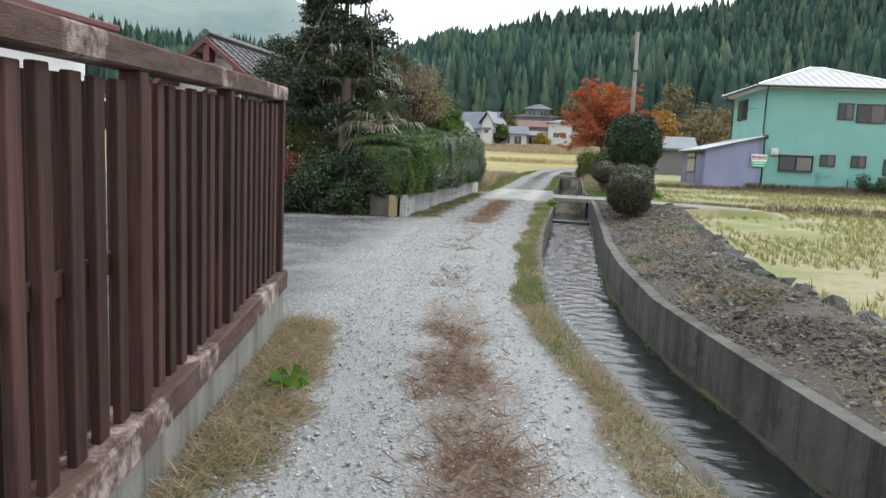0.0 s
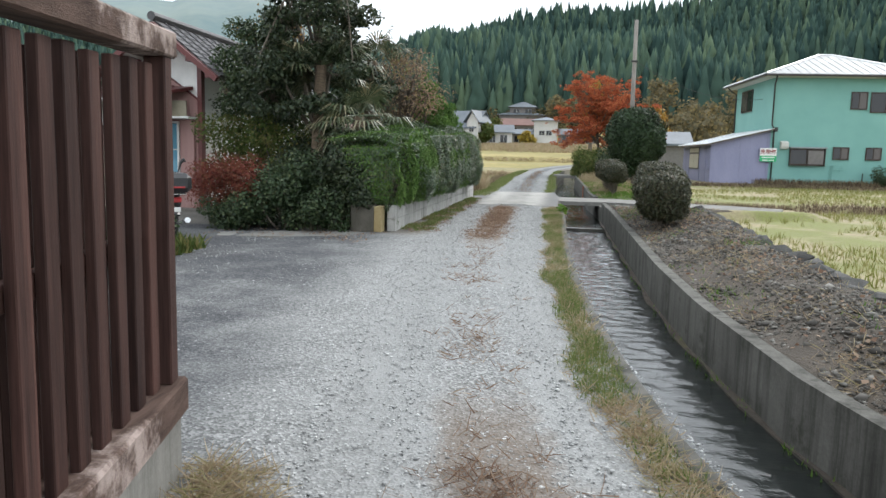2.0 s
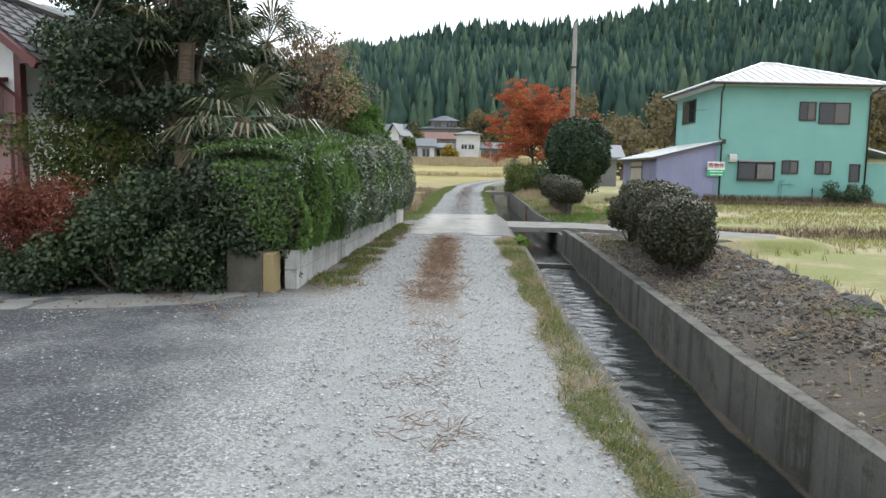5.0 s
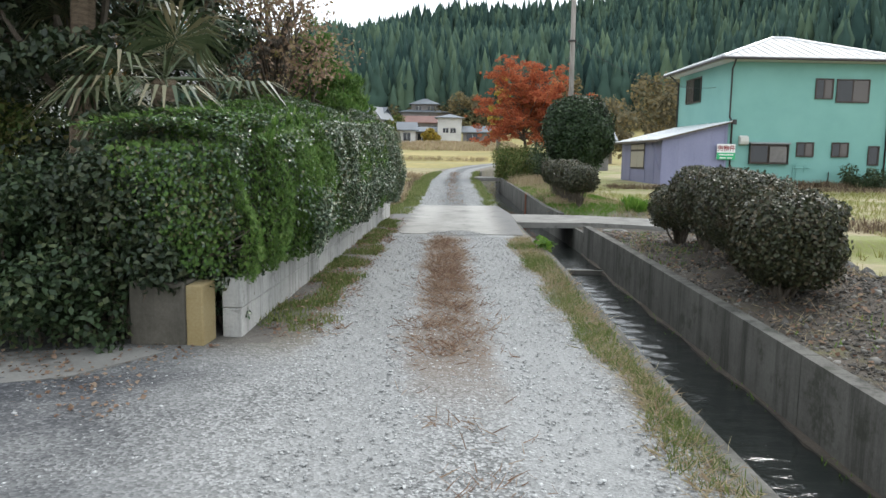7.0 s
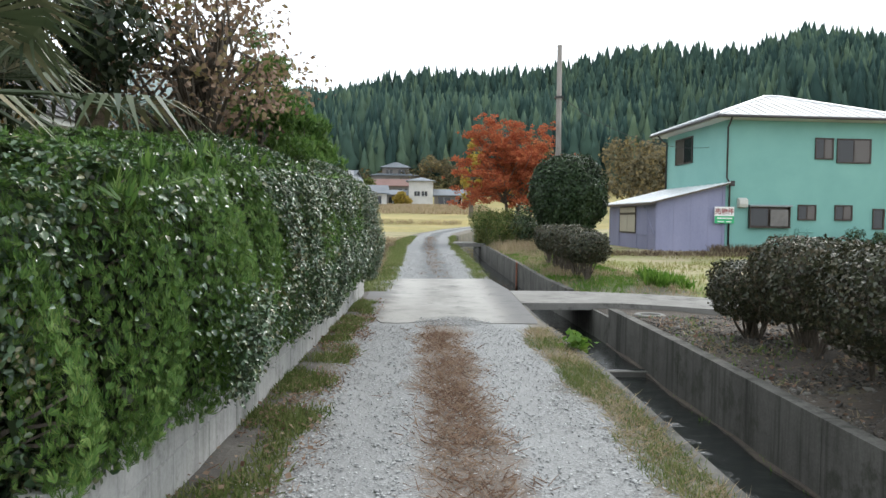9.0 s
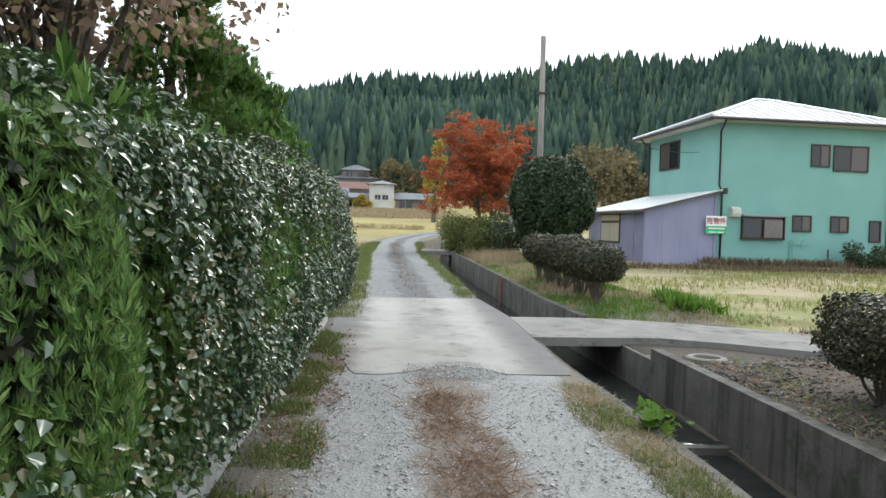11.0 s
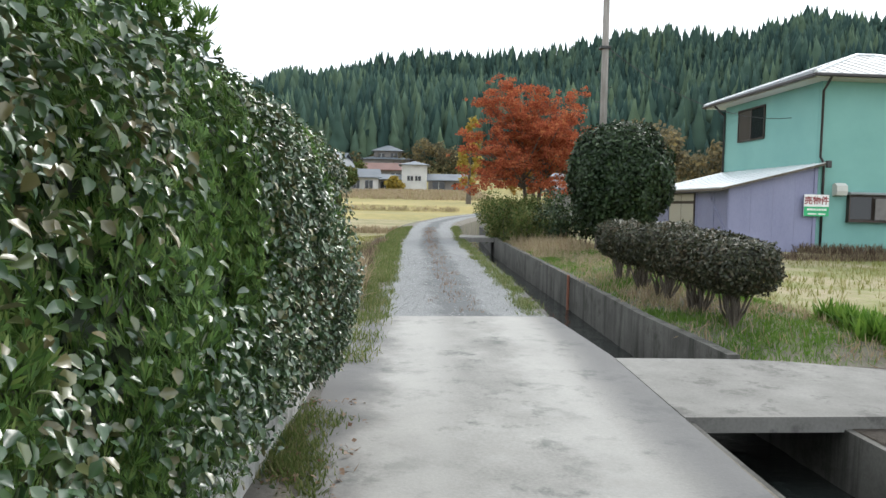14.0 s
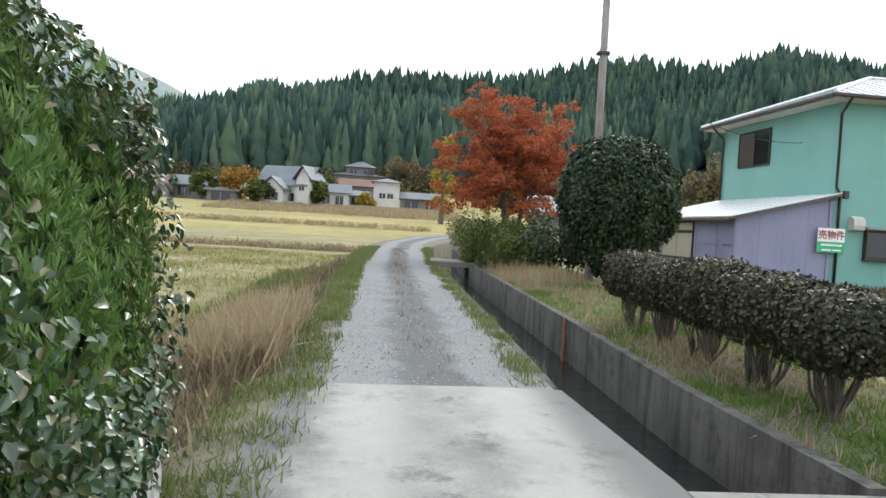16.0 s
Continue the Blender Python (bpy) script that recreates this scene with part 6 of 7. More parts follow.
# ---- far houses ----
def far_house(x, y, z, w, d, h, rise, wall_m, roof_m, label, turn=0, hip=False, wins=(), gable_front=False, name="farmhouse"):
    ho = empty(name, pose(x, y, z, 0, 0, turn), label, "house")
    part("wall", crate((-w / 2, 0, -2), (w / 2, d, h)), wall_m, ho)
    if hip:
        hip_roof(ho, (-w / 2, 0), (w / 2, d), h, rise, 0.7, mat=roof_m)
    else:
        o = 0.6
        if gable_front:
            V = [(-w / 2 - o, -o, h - 0.2), (0, -o, h + rise), (w / 2 + o, -o, h - 0.2), (-w / 2 - o, d + o, h - 0.2), (0, d + o, h + rise), (w / 2 + o, d + o, h - 0.2)]
            put("gable", [(-w / 2, -0.004, h - 0.01), (w / 2, -0.004, h - 0.01), (0, -0.004, h + rise - 0.15), (-w / 2, 0.2, h - 0.01), (w / 2, 0.2, h - 0.01), (0, 0.2, h + rise - 0.15)], [(0, 1, 2), (5, 4, 3), (0, 2, 5, 3), (1, 4, 5, 2)], wall_m, ho)
            tops = [(0, 1, 4, 3), (1, 2, 5, 4)]
        else:
            V = [(-w / 2 - o, -o, h - 0.2), (-w / 2 - o, d / 2, h + rise), (-w / 2 - o, d + o, h - 0.2), (w / 2 + o, -o, h - 0.2), (w / 2 + o, d / 2, h + rise), (w / 2 + o, d + o, h - 0.2)]
            put("gable", [(-w / 2, 0, h - 0.01), (-w / 2, d, h - 0.01), (-w / 2, d / 2, h + rise - 0.15), (w / 2, 0, h - 0.01), (w / 2, d, h - 0.01), (w / 2, d / 2, h + rise - 0.15)], [(0, 2, 1), (3, 4, 5), (0, 3, 5, 2), (1, 2, 5, 4)], wall_m, ho)
            tops = [(0, 3, 4, 1), (1, 4, 5, 2)]
        V2 = V + [(a, b, c + 0.18) for a, b, c in V]
        F = [tuple(i + 6 for i in f) for f in tops] + [f[::-1] for f in tops]
        for a, b in ((0, 1), (1, 2), (3, 4), (4, 5), (0, 3), (2, 5)):
            F.append((a, b, b + 6, a + 6))
        put("roof", V2, F, roof_m, ho)
    for wx, wz, ww, wh in wins:
        wi = part("window", crate((wx, -0.06, wz), (wx + ww, 0.05, wz + wh)), "pane_dark", ho)
        part("window_frame", crate((wx + ww / 2 - 0.04, -0.09, wz), (wx + ww / 2 + 0.04, -0.05, wz + wh)), "soffit", wi)
    return ho


four = lambda z: tuple((x, z, 1.3, 1.0) for x in (-2.2, 0.8))
far_house(-6.8, 170.5, 4.6, 5.2, 6, 5.6, 0.9, "plaster", "slate", "white two-storey storehouse below the hill", hip=True, wins=((-1.4, 2.3, 1.2, 1.0), (0.2, 2.3, 1.2, 1.0)))
far_house(-11.8, 171.5, 4.6, 5.0, 5, 2.6, 0.9, "grey_wall", "slate", "low farm building with dark openings", wins=((-2.0, 0.5, 1.8, 1.6), (0.4, 0.5, 1.6, 1.6)))
far_house(0.2, 171.5, 4.6, 8.2, 5, 2.6, 1.2, "grey_wall", "slate", "long grey farm shed", wins=((-3.2, 0.4, 2.6, 1.8), (1.2, 0.6, 1.4, 1.4)))
far_house(-13.2, 186, 6.4, 10, 8, 3.4, 1.6, "grey_wall", "rust_roof", "farmhouse with rusty red roof", wins=((-3.5, 1.0, 2.2, 1.6), (0.6, 1.0, 2.2, 1.6)))
far_house(-14.8, 205, 9.8, 12, 9, 3.6, 1.4, "grey_wall", "slate", "large grey-roofed house on the slope", hip=True, wins=((-4.6, 1.1, 2.4, 1.5), (-1.0, 1.1, 2.4, 1.5), (2.6, 1.1, 2.0, 1.5)))
far_house(-14.6, 206.5, 13.2, 7, 6, 2.4, 1.6, "grey_wall", "slate", "upper storey roofed in grey tiles", hip=True, wins=((-2.4, 0.6, 1.6, 1.2), (0.8, 0.6, 1.6, 1.2)))
far_house(-24.6, 150.5, 4.1, 9.4, 8, 3.4, 3.4, "plaster", "slate", "white-gabled house with steep blue-grey roof", turn=-18, wins=((-2.6, 0.6, 2.4, 1.8), (1.2, 0.6, 1.4, 1.4)))
far_house(-25.6, 147.2, 4.0, 4.0, 3.6, 2.6, 2.0, "plaster", "slate", "timbered white porch gable wing", gable_front=True, turn=-10, wins=((-1.2, 0.7, 2.4, 1.3),))
far_house(-20.6, 148.8, 4.0, 2.4, 5, 4.6, 2.2, "plaster", "slate", "tall narrow white gable wing", gable_front=True, turn=-18, wins=((-0.6, 2.6, 0.9, 1.1),))
far_house(-15.6, 152, 4.2, 5.6, 5, 2.6, 1.4, "plaster", "slate", "small pale cottage with dark openings", turn=10, wins=((-1.8, 0.5, 1.2, 1.5), (0.4, 0.5, 1.4, 1.5)))
far_house(-50, 152, 4.2, 11, 6, 2.4, 1.3, "grey_wall", "rust_roof", "long low barn with faded red roof", wins=((-4, 0.5, 2.2, 1.4), (0.6, 0.5, 2.6, 1.4)))
far_house(-41.5, 156, 4.4, 6.5, 5, 2.4, 1.6, "grey_wall", "slate", "low grey-roofed wooden farm shed", wins=((-2.2, 0.5, 2.2, 1.4),))
far_house(-34.5, 150, 4.0, 5, 4, 2.0, 0.4, "grey_wall", "grey_wall", "open flat-roofed grey farm store", wins=((-1.8, 0.2, 3.2, 1.5),))
far_house(7.2, 68, 0.8, 3.2, 4, 2.3, 0.9, "grey_wall", "slate", "grey shed beyond the green house")


# ---- hills ----
AZ = [(-60, 60), (-40, 50), (-30, 47), (-24, 46), (-19, 46), (-16, 48), (-14, 50), (-10.8, 58), (-9.1, 56), (-5.7, 64), (-4, 68), (-1.4, 70), (3.1, 70), (5.3, 71), (8.8, 73), (11.8, 78), (15.6, 82), (18.1, 80), (22, 77), (23, 81), (25.2, 84), (27.8, 81), (31.4, 75), (35, 70), (45, 66), (60, 62)]


def ridge_height(az):
    return line(az, AZ)


def hill_z(az, r):
    """Height of the wooded slope by bearing and distance."""
    foot, top = 208.0, 385.0
    base = float(G(210)) - 4
    t = np.clip((r - foot) / (top - foot), 0, 1)
    fold = np.sin(np.radians(az * 9 + r * 0.55)) * 5 + np.sin(np.radians(az * 21 - r * 0.4 + 70)) * 3
    return base + (ridge_height(az) - 0.5 - base) * t ** 0.95 + (fold - 5) * np.sin(np.pi * t)


def hills():
    az = np.arange(-75, 76, 1.5)
    rr = np.concatenate([np.linspace(205, 385, 19), [420, 520]])
    V = []
    for a in az:
        for r in rr:
            z = hill_z(a, r) if r <= 385 else hill_z(a, 385) - (r - 385) * 0.35
            z += 3 * noise.noise(Vector((a * 0.25, r * 0.02, 0)))
            V.append((r * math.sin(radians(a)), r * math.cos(radians(a)), z))
    n = len(rr)
    F = [(i * n + j, (i + 1) * n + j, (i + 1) * n + j + 1, i * n + j + 1) for i in range(len(az) - 1) for j in range(n - 1)]
    tagged(put("hillside", V, F, "hill", smooth=True), "steep wooded hillside behind the village", "hill", kind="structure")
    # more distant range; its haze is only the pale base colour
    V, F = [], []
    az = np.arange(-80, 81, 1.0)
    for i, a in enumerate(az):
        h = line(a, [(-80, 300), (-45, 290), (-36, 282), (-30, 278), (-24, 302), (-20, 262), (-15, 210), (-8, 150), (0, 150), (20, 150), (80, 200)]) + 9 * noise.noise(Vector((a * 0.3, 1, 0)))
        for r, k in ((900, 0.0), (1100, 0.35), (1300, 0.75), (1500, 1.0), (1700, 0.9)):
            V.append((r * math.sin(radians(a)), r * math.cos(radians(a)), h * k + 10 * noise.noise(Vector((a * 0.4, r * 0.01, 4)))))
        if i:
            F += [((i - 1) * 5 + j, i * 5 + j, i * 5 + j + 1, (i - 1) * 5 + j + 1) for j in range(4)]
    tagged(put("far_range", V, F, "hill_far", smooth=True), "distant mountain range with haze put into its blue-green colour", "mountain", kind="structure")


hills()


def cedar_shape(seed, rings=7, pts=7):
    """A narrow ragged spire, fullest low down, with vertical fluting."""
    q = random.Random(seed)
    V, F = [], []
    ridge = [q.uniform(0.65, 1.3) for k in range(pts)]
    for t in range(rings):
        u = t / rings
        r = 0.15 * (1 - u) ** 0.75 * (0.55 if t == 0 else 1.0)
        for k in range(pts):
            a = (k + 0.5 * (t % 2)) * math.tau / pts
            rr = r * ridge[k] * q.uniform(0.7, 1.3)
            V.append((rr * math.cos(a), rr * math.sin(a), 0.14 + 0.8 * u + q.uniform(-0.03, 0.03)))
    V.append((q.uniform(-0.01, 0.01), 0, 1.0))
    for t in range(rings - 1):
        for k in range(pts):
            a, b = t * pts + k, t * pts + (k + 1) % pts
            F += [(a, b, a + pts), (b, b + pts, a + pts)]
    for k in range(pts):
        F.append(((rings - 1) * pts + k, (rings - 1) * pts + (k + 1) % pts, rings * pts))
    b = len(V)
    V += [(0.009, 0, 0), (-0.005, 0.008, 0), (-0.005, -0.008, 0), (0, 0, 0.5)]
    F += [(b, b + 1, b + 3), (b + 1, b + 2, b + 3), (b + 2, b, b + 3)]
    return np.array(V), np.array(F)


def forest():
    out = []
    total = 9800
    for s in range(7):
        n = total // 7
        az = rng.uniform(-50, 48, n)
        r = np.sqrt(rng.uniform(212 ** 2, 392 ** 2, n))
        h = rng.uniform(8.5, 15, n) * (1 + 0.5 * (1 - smooth(270, 350, r)))
        keep = ~((az > 13) & (az < 30) & (r < 262) & (rng.uniform(0, 1, n) < 0.8))
        az, r, h = az[keep], r[keep], h[keep]
        z = np.array([hill_z(a, min(q, 385)) for a, q in zip(az, r)]) - 2
        p = np.stack([r * np.sin(np.radians(az)), r * np.cos(np.radians(az)), z], 1)
        R = turns(len(p), 0.03)
        wide = rng.uniform(0.75, 1.35, len(h)) * h
        out.append(scatter(cedar_shape(s), R, np.stack([wide, wide * rng.uniform(0.85, 1.2, len(h)), h], 1), p))
    V, F = joined(*out)
    tagged(put("cedar_forest", V, F, "cedar"), "dense plantation of dark green cedars on the hillside", "forest", kind="stuff")
    # scrub along the foot of the hill
    n = 420
    az = rng.uniform(-34, 24, n)
    r = rng.uniform(200, 222, n)
    c = np.stack([r * np.sin(np.radians(az)), r * np.cos(np.radians(az)), G(r * np.cos(np.radians(az))) + rng.uniform(0.5, 3.5, n)], 1)
    V, F = crown(c, rng.uniform(1.2, 2.6, n), 26000, 0.7, LEAF_WIDE, 0.2, 0.8, 0.4)
    tagged(put("hill_foot_scrub", V, F, "far_scrub"), "dull brown-green scrub along the foot of the hill", "scrub", kind="stuff")


forest()


def blob_tree(x, y, w, h, mat, label, n=1500, size=0.5, seed=1):
    t = empty("autumn_tree", pose(x, y, float(H(x, y)) - 0.2), label, "tree")
    part("trunk", tube(bmesh.new(), [(0, 0, 0), (0.1, 0, h * 0.3), (0, 0, h * 0.7)], 0.2 * h / 6, 0.06, 7), "bark", t)
    p, r = clumps((0, 0, h * 0.6), (w / 2, w / 2, h * 0.4), 22, w * 0.17, seed)
    V, F = crown(p, r, n, size, LEAF_WIDE, 0.2, 0.8, 0.4)
    put("crown", V, F, mat, t)


blob_tree(-32.5, 153, 6.5, 7.2, "leaf_ochre", "round ochre autumn tree by the far houses", seed=1)
blob_tree(-38.5, 152, 4.5, 5.0, "leaf_olive", "dull green garden tree by the far houses", seed=2)
blob_tree(-27.5, 147, 4, 4.5, "leaf_olive", "garden tree before the far house", seed=3)
blob_tree(-18.0, 150, 3.5, 4.4, "leaf_olive", "garden tree between the far houses", seed=4)
blob_tree(-10.2, 165, 3.6, 3.2, "leaf_yellow", "low yellow bush before the white storehouse", seed=5)
blob_tree(-5.2, 205, 6, 8.5, "far_wood", "pale autumn tree at the foot of the hill", seed=6)
blob_tree(1.0, 207, 7, 8.0, "far_wood", "brown autumn tree at the foot of the hill", seed=7)
blob_tree(26, 118, 4.5, 10.0, "far_wood", "pale brownish-yellow autumn tree beyond the green house", seed=8)
blob_tree(2.0, 120, 3.6, 12.2, "leaf_yellow", "bright yellow autumn tree beyond the maple", n=1400, size=0.4, seed=12)
blob_tree(-17.5, 166, 5, 5.5, "leaf_olive", "green tree by the far houses", seed=9)
blob_tree(14, 95, 6, 7.5, "far_wood", "brownish bare-topped tree beyond the green house", seed=10)
blob_tree(9.5, 110, 7, 8.5, "leaf_ochre", "pale yellow-brown tree beyond the green house", seed=11)
for i in range(10):
    blob_tree(18 + i * 7 + rng.uniform(-2, 2), 150 + rng.uniform(-18, 30), rng.uniform(8, 13), rng.uniform(9, 15), "far_wood", "greyish autumn woodland tree at the foot of the hill", n=1800, size=0.7, seed=30 + i)

# bamboo grass and bushes along the stream under the maple
shrub_mass("wild_bush", *patch(-0.1, 1.6, 43.5, 48, 0.6, 1.9, 34, 0.42, 55), 10000, 0.12, "leaf_olive", "dense olive green bushes beside the far stream", LEAF_THIN)
shrub_mass("wild_bush", *patch(-0.5, 0.8, 45.5, 52, 0.6, 1.9, 44, 0.45, 51), 12000, 0.13, "leaf_olive", "wild green bushes under the maple", LEAF_THIN)
shrub_mass("wild_bush", *patch(-0.2, 1.2, 53, 62, 0.8, 2.0, 26, 0.55, 53), 6000, 0.14, "leaf_olive", "wild olive bushes along the stream", LEAF_THIN)
shrub_mass("wild_bush", *patch(1.0, 3.4, 42.5, 45.5, 0.8, 2.0, 20, 0.5, 52), 6000, 0.12, "leaf_shrub", "dark bushes behind the camellia", LEAF)
shrub_mass("house_shrub", *patch(14.2, 16.0, 41.8, 42.3, 0.65, 1.2, 12, 0.34, 54), 3500, 0.09, "leaf_shrub", "green shrub against the mint wall", LEAF)

shrub_mass("ivy_growth", *patch(-6.8, -6.1, 11.2, 11.75, 0.15, 0.6, 20, 0.15, 61), 3200, 0.05, "leaf_shrub", "ivy and weeds smothering the gate post", LEAF)
for ob in list(scene.collection.objects):
    base = ob.name.split(".")[0]
    if ob.parent is None and base == "clipped_shrub" and ob is not big:
        ob["group"] = "clipped hedge bushes along the channel"
    if base == "farmhouse":
        ob["group"] = "farm buildings below the hill"
    if base == "fan_palm":
        ob["group"] = "garden palms"
    if base == "young_conifer":
        ob["group"] = "young conifers behind the hedge"
    if base == "garden_shrub":
        ob["group"] = "garden shrubs"


# ---- stones along the field bank ----
def bank_stones():
    st = empty("stone_edging", pose(2.2, 8, 0.2), "row of rough dark field stones along the bank", "stone edging")
    inv = Matrix.Translation((-2.2, -8, -0.2))
    shapes = []
    for s in range(6):
        V, F = stone_shape(s, 0.7)
        me = bpy.data.meshes.new("stone")
        bm = bmesh.new()
        vs = [bm.verts.new(v) for v in V]
        for f in F:
            bm.faces.new([vs[i] for i in f])
        bmesh.ops.subdivide_edges(bm, edges=bm.edges[:], cuts=1, use_grid_fill=True)
        for v in bm.verts:
            v.co = v.co.lerp(v.co.normalized() * 0.5, 0.45)
        bm.to_mesh(me)
        bm.free()
        me.materials.append(M["stone"])
        shapes.append(me)
    q = random.Random(8)
    y = -2.0
    while y < 20.8:
        d = q.uniform(0.16, 0.36)
        o = new("stone", shapes[q.randrange(6)])
        x = float(rim(y)) + q.uniform(0.02, 0.16)
        o.parent, o.matrix_parent_inverse = st, inv
        o.matrix_basis = pose(x, y, float(H(x - 0.1, y)) - 0.04, q.uniform(-25, 25), q.uniform(-25, 25), q.uniform(0, 360)) @ Matrix.Diagonal((d, d * q.uniform(0.8, 1.3), d * q.uniform(0.7, 1.0), 1))
        y += d * q.uniform(0.75, 1.25)


bank_stones()


# ---- loose stuff on the ground ----
def strew(n, x0, x1, y0, y1, weight=None):
    """Points on the ground between two lines, thinned by a weight of across, along."""
    y = rng.uniform(y0, y1, n)
    a = x0(y) if callable(x0) else x0
    b = x1(y) if callable(x1) else x1
    x = a + (b - a) * rng.uniform(0, 1, n)
    if weight is not None:
        k = rng.uniform(0, 1, n) < weight(x, y)
        x, y = x[k], y[k]
    return np.stack([x, y, H(x, y)], 1)


def patchy(x, y, s, seed=0.0):
    return np.array([noise.noise(Vector((a * s, b * s, seed))) for a, b in zip(x, y)])


def stuff(name, pairs, material, label, category):
    V, F = joined(*pairs)
    return tagged(put(name, V, F, material), label, category, kind="stuff")


def gravel():
    out = []
    for s in range(4):
        p = strew(12000, lambda y: middle(y) - 1.3, lambda y: middle(y) + 1.1, 1.2, 22.5, lambda x, y: 1.15 - np.exp(-((np.abs(x - middle(y)) - 0.68) / 0.25) ** 2) * 0.6)
        q = strew(900, lambda y: np.maximum(middle(y) - 4.2, -6.6), lambda y: middle(y) - 1.2, 6.2, 14.8)
        e = strew(1500, lambda y: middle(y) - 0.9, lambda y: middle(y) + 0.9, 29.3, 40)
        p = np.concatenate([p, q, e])
        p[:, 2] += 0.001
        n = len(p)
        out.append(scatter(stone_shape(s + 10, 0.42), turns(n, 0.15), np.clip(rng.lognormal(-4.3, 0.42, n), 0.007, 0.034), p - np.array([0, 0, 0.003])))
    for s in range(3):
        p = strew(1500, -2.95, -1.6, 22.4, 23.35, lambda x, y: np.clip(1.25 - ((x + 2.26) / 0.5) ** 2 - np.maximum(0, y - 22.75) / 0.5 + 0.5 * patchy(x, y, 5, 2.0), 0, 1))
        p[:, 2] = G(p[:, 1]) + 0.012
        out.append(scatter(stone_shape(s + 30, 0.5), turns(len(p), 0.2), np.clip(rng.lognormal(-4.4, 0.4, len(p)), 0.007, 0.03), p))
    stuff("gravel", out, "pebble", "loose crushed grey stone on the track", "gravel")
    out = []
    for s in range(4):
        p = strew(6800, lambda y: wall(y) + 0.15, lambda y: np.minimum(rim(y), 2.6) + 0.05, 1.5, 24.2, lambda x, y: np.clip(0.8 + 0.9 * patchy(x, y, 0.8, 21.0), 0.35, 1))
        n = len(p)
        p[:, 2] += 0.006
        out.append(scatter(stone_shape(s + 20, 0.65), turns(n, 0.5), np.clip(rng.lognormal(-3.95, 0.55, n), 0.01, 0.1), p))
    stuff("bank_rubble", out, "pebble_dark", "grey rubble and pebbles on the stony bank", "rubble")


gravel()


def grass():
    def tufts(p, per, h, shape=BLADE, tilt=0.5, spread=0.05):
        q = np.repeat(p, per, 0)
        n = len(q)
        q[:, :2] += rng.normal(0, spread, (n, 2))
        q[:, 2] = H(q[:, 0], q[:, 1]) - 0.005
        s = rng.uniform(0.5, 1.3, n) * h
        return scatter(shape, turns(n, tilt), s, q)

    # dead rusty grass in the middle of the track
    mid = lambda x, y: np.clip(np.exp(-((x - middle(y)) / 0.22) ** 2) * (0.75 + 1.6 * patchy(x, y, 1.6, 5.0)) * np.where(((y < 6.0) & (y > 2.6)) | (y > 15), 1.0, 0.12), 0, 1)
    p = strew(19000, lambda y: middle(y) - 0.5, lambda y: middle(y) + 0.5, 0.5, 22.3, mid)
    stuff("dead_grass", [tufts(p, 5, 0.1, blade_shape(0.03, 0.3), 1.25, 0.035)], "grass_rust", "flat rusty dead grass along the track's crown", "grass")
    p = strew(1500, lambda y: middle(y) - 0.4, lambda y: middle(y) + 0.4, 29.5, 58, lambda x, y: np.exp(-((x - middle(y)) / 0.2) ** 2) * 0.5)
    stuff("dead_grass", [tufts(p, 5, 0.08, BLADE, 0.9, 0.05)], "grass_rust", "thin dead grass along the far track's crown", "grass")
    # strip beside the channel
    w = lambda x, y: np.clip(0.6 + 1.2 * patchy(x, y, 1.2, 2.0), 0.08, 1)
    edge = lambda y: np.minimum(middle(y) + 1.12, bank(y) - 0.3) + 0.1 * np.sin(y * 2.3) * np.sin(y * 0.9 + 1) - 0.04
    p = strew(9000, edge, lambda y: bank(y) - 0.1, 1.5, 22.3, lambda x, y: w(x, y) * (0.25 + 0.75 * smooth(5, 9, y)))
    stuff("verge_grass", [tufts(p, 6, 0.055, BLADE, 0.95, 0.03)], "grass", "short patchy grass along the channel's edge", "grass")
    p = strew(8000, edge, lambda y: bank(y) - 0.08, 1.5, 22.3, lambda x, y: np.clip(0.6 - 1.2 * patchy(x, y, 1.2, 2.0), 0.05, 1) * (1 - 0.55 * smooth(5, 9, y)))
    stuff("verge_straw", [tufts(p, 5, 0.1, blade_shape(0.03, 0.3), 1.1, 0.04)], "grass_dry", "dry straw among the verge grass", "grass")
    p = strew(3500, edge, lambda y: bank(y) - 0.05, 29.4, 60, w)
    stuff("verge_grass", [tufts(p, 6, 0.08, BLADE, 0.7, 0.05)], "grass", "short grass along the far channel edge", "grass")
    # foot of the fence
    fx = lambda y: -2.36 - (y - 5.62) * 0.2315
    p = strew(4200, fx, lambda y: fx(y) + 0.45 - 0.03 * np.maximum(0, y - 4), -1.0, 5.75, lambda x, y: np.clip(1.0 - (x - fx(y)) * 1.6 + 0.7 * patchy(x, y, 2, 1.0), 0, 1))
    stuff("fence_straw", [tufts(p, 5, 0.13, blade_shape(0.025, 0.3), 1.15, 0.04)], "grass_dry", "dry matted grass at the foot of the fence", "grass")
    p = strew(1500, fx, lambda y: fx(y) + 0.4, 1.0, 5.7, lambda x, y: np.clip(0.25 + 1.5 * patchy(x, y, 1.3, 6.0), 0, 1))
    stuff("fence_grass", [tufts(p, 6, 0.06, BLADE, 1.0, 0.03)], "grass", "green weeds at the foot of the fence", "grass")
    # under the hedge wall
    p = strew(8500, -3.82, lambda y: middle(y) - 1.02 + 0.12 * np.sin(y * 2.1) * np.sin(y * 0.8), 15.6, 25.2, lambda x, y: np.clip(0.5 + 1.7 * patchy(x, y, 1.7, 3.0) - (x + 3.8) * 0.5, 0, 1))
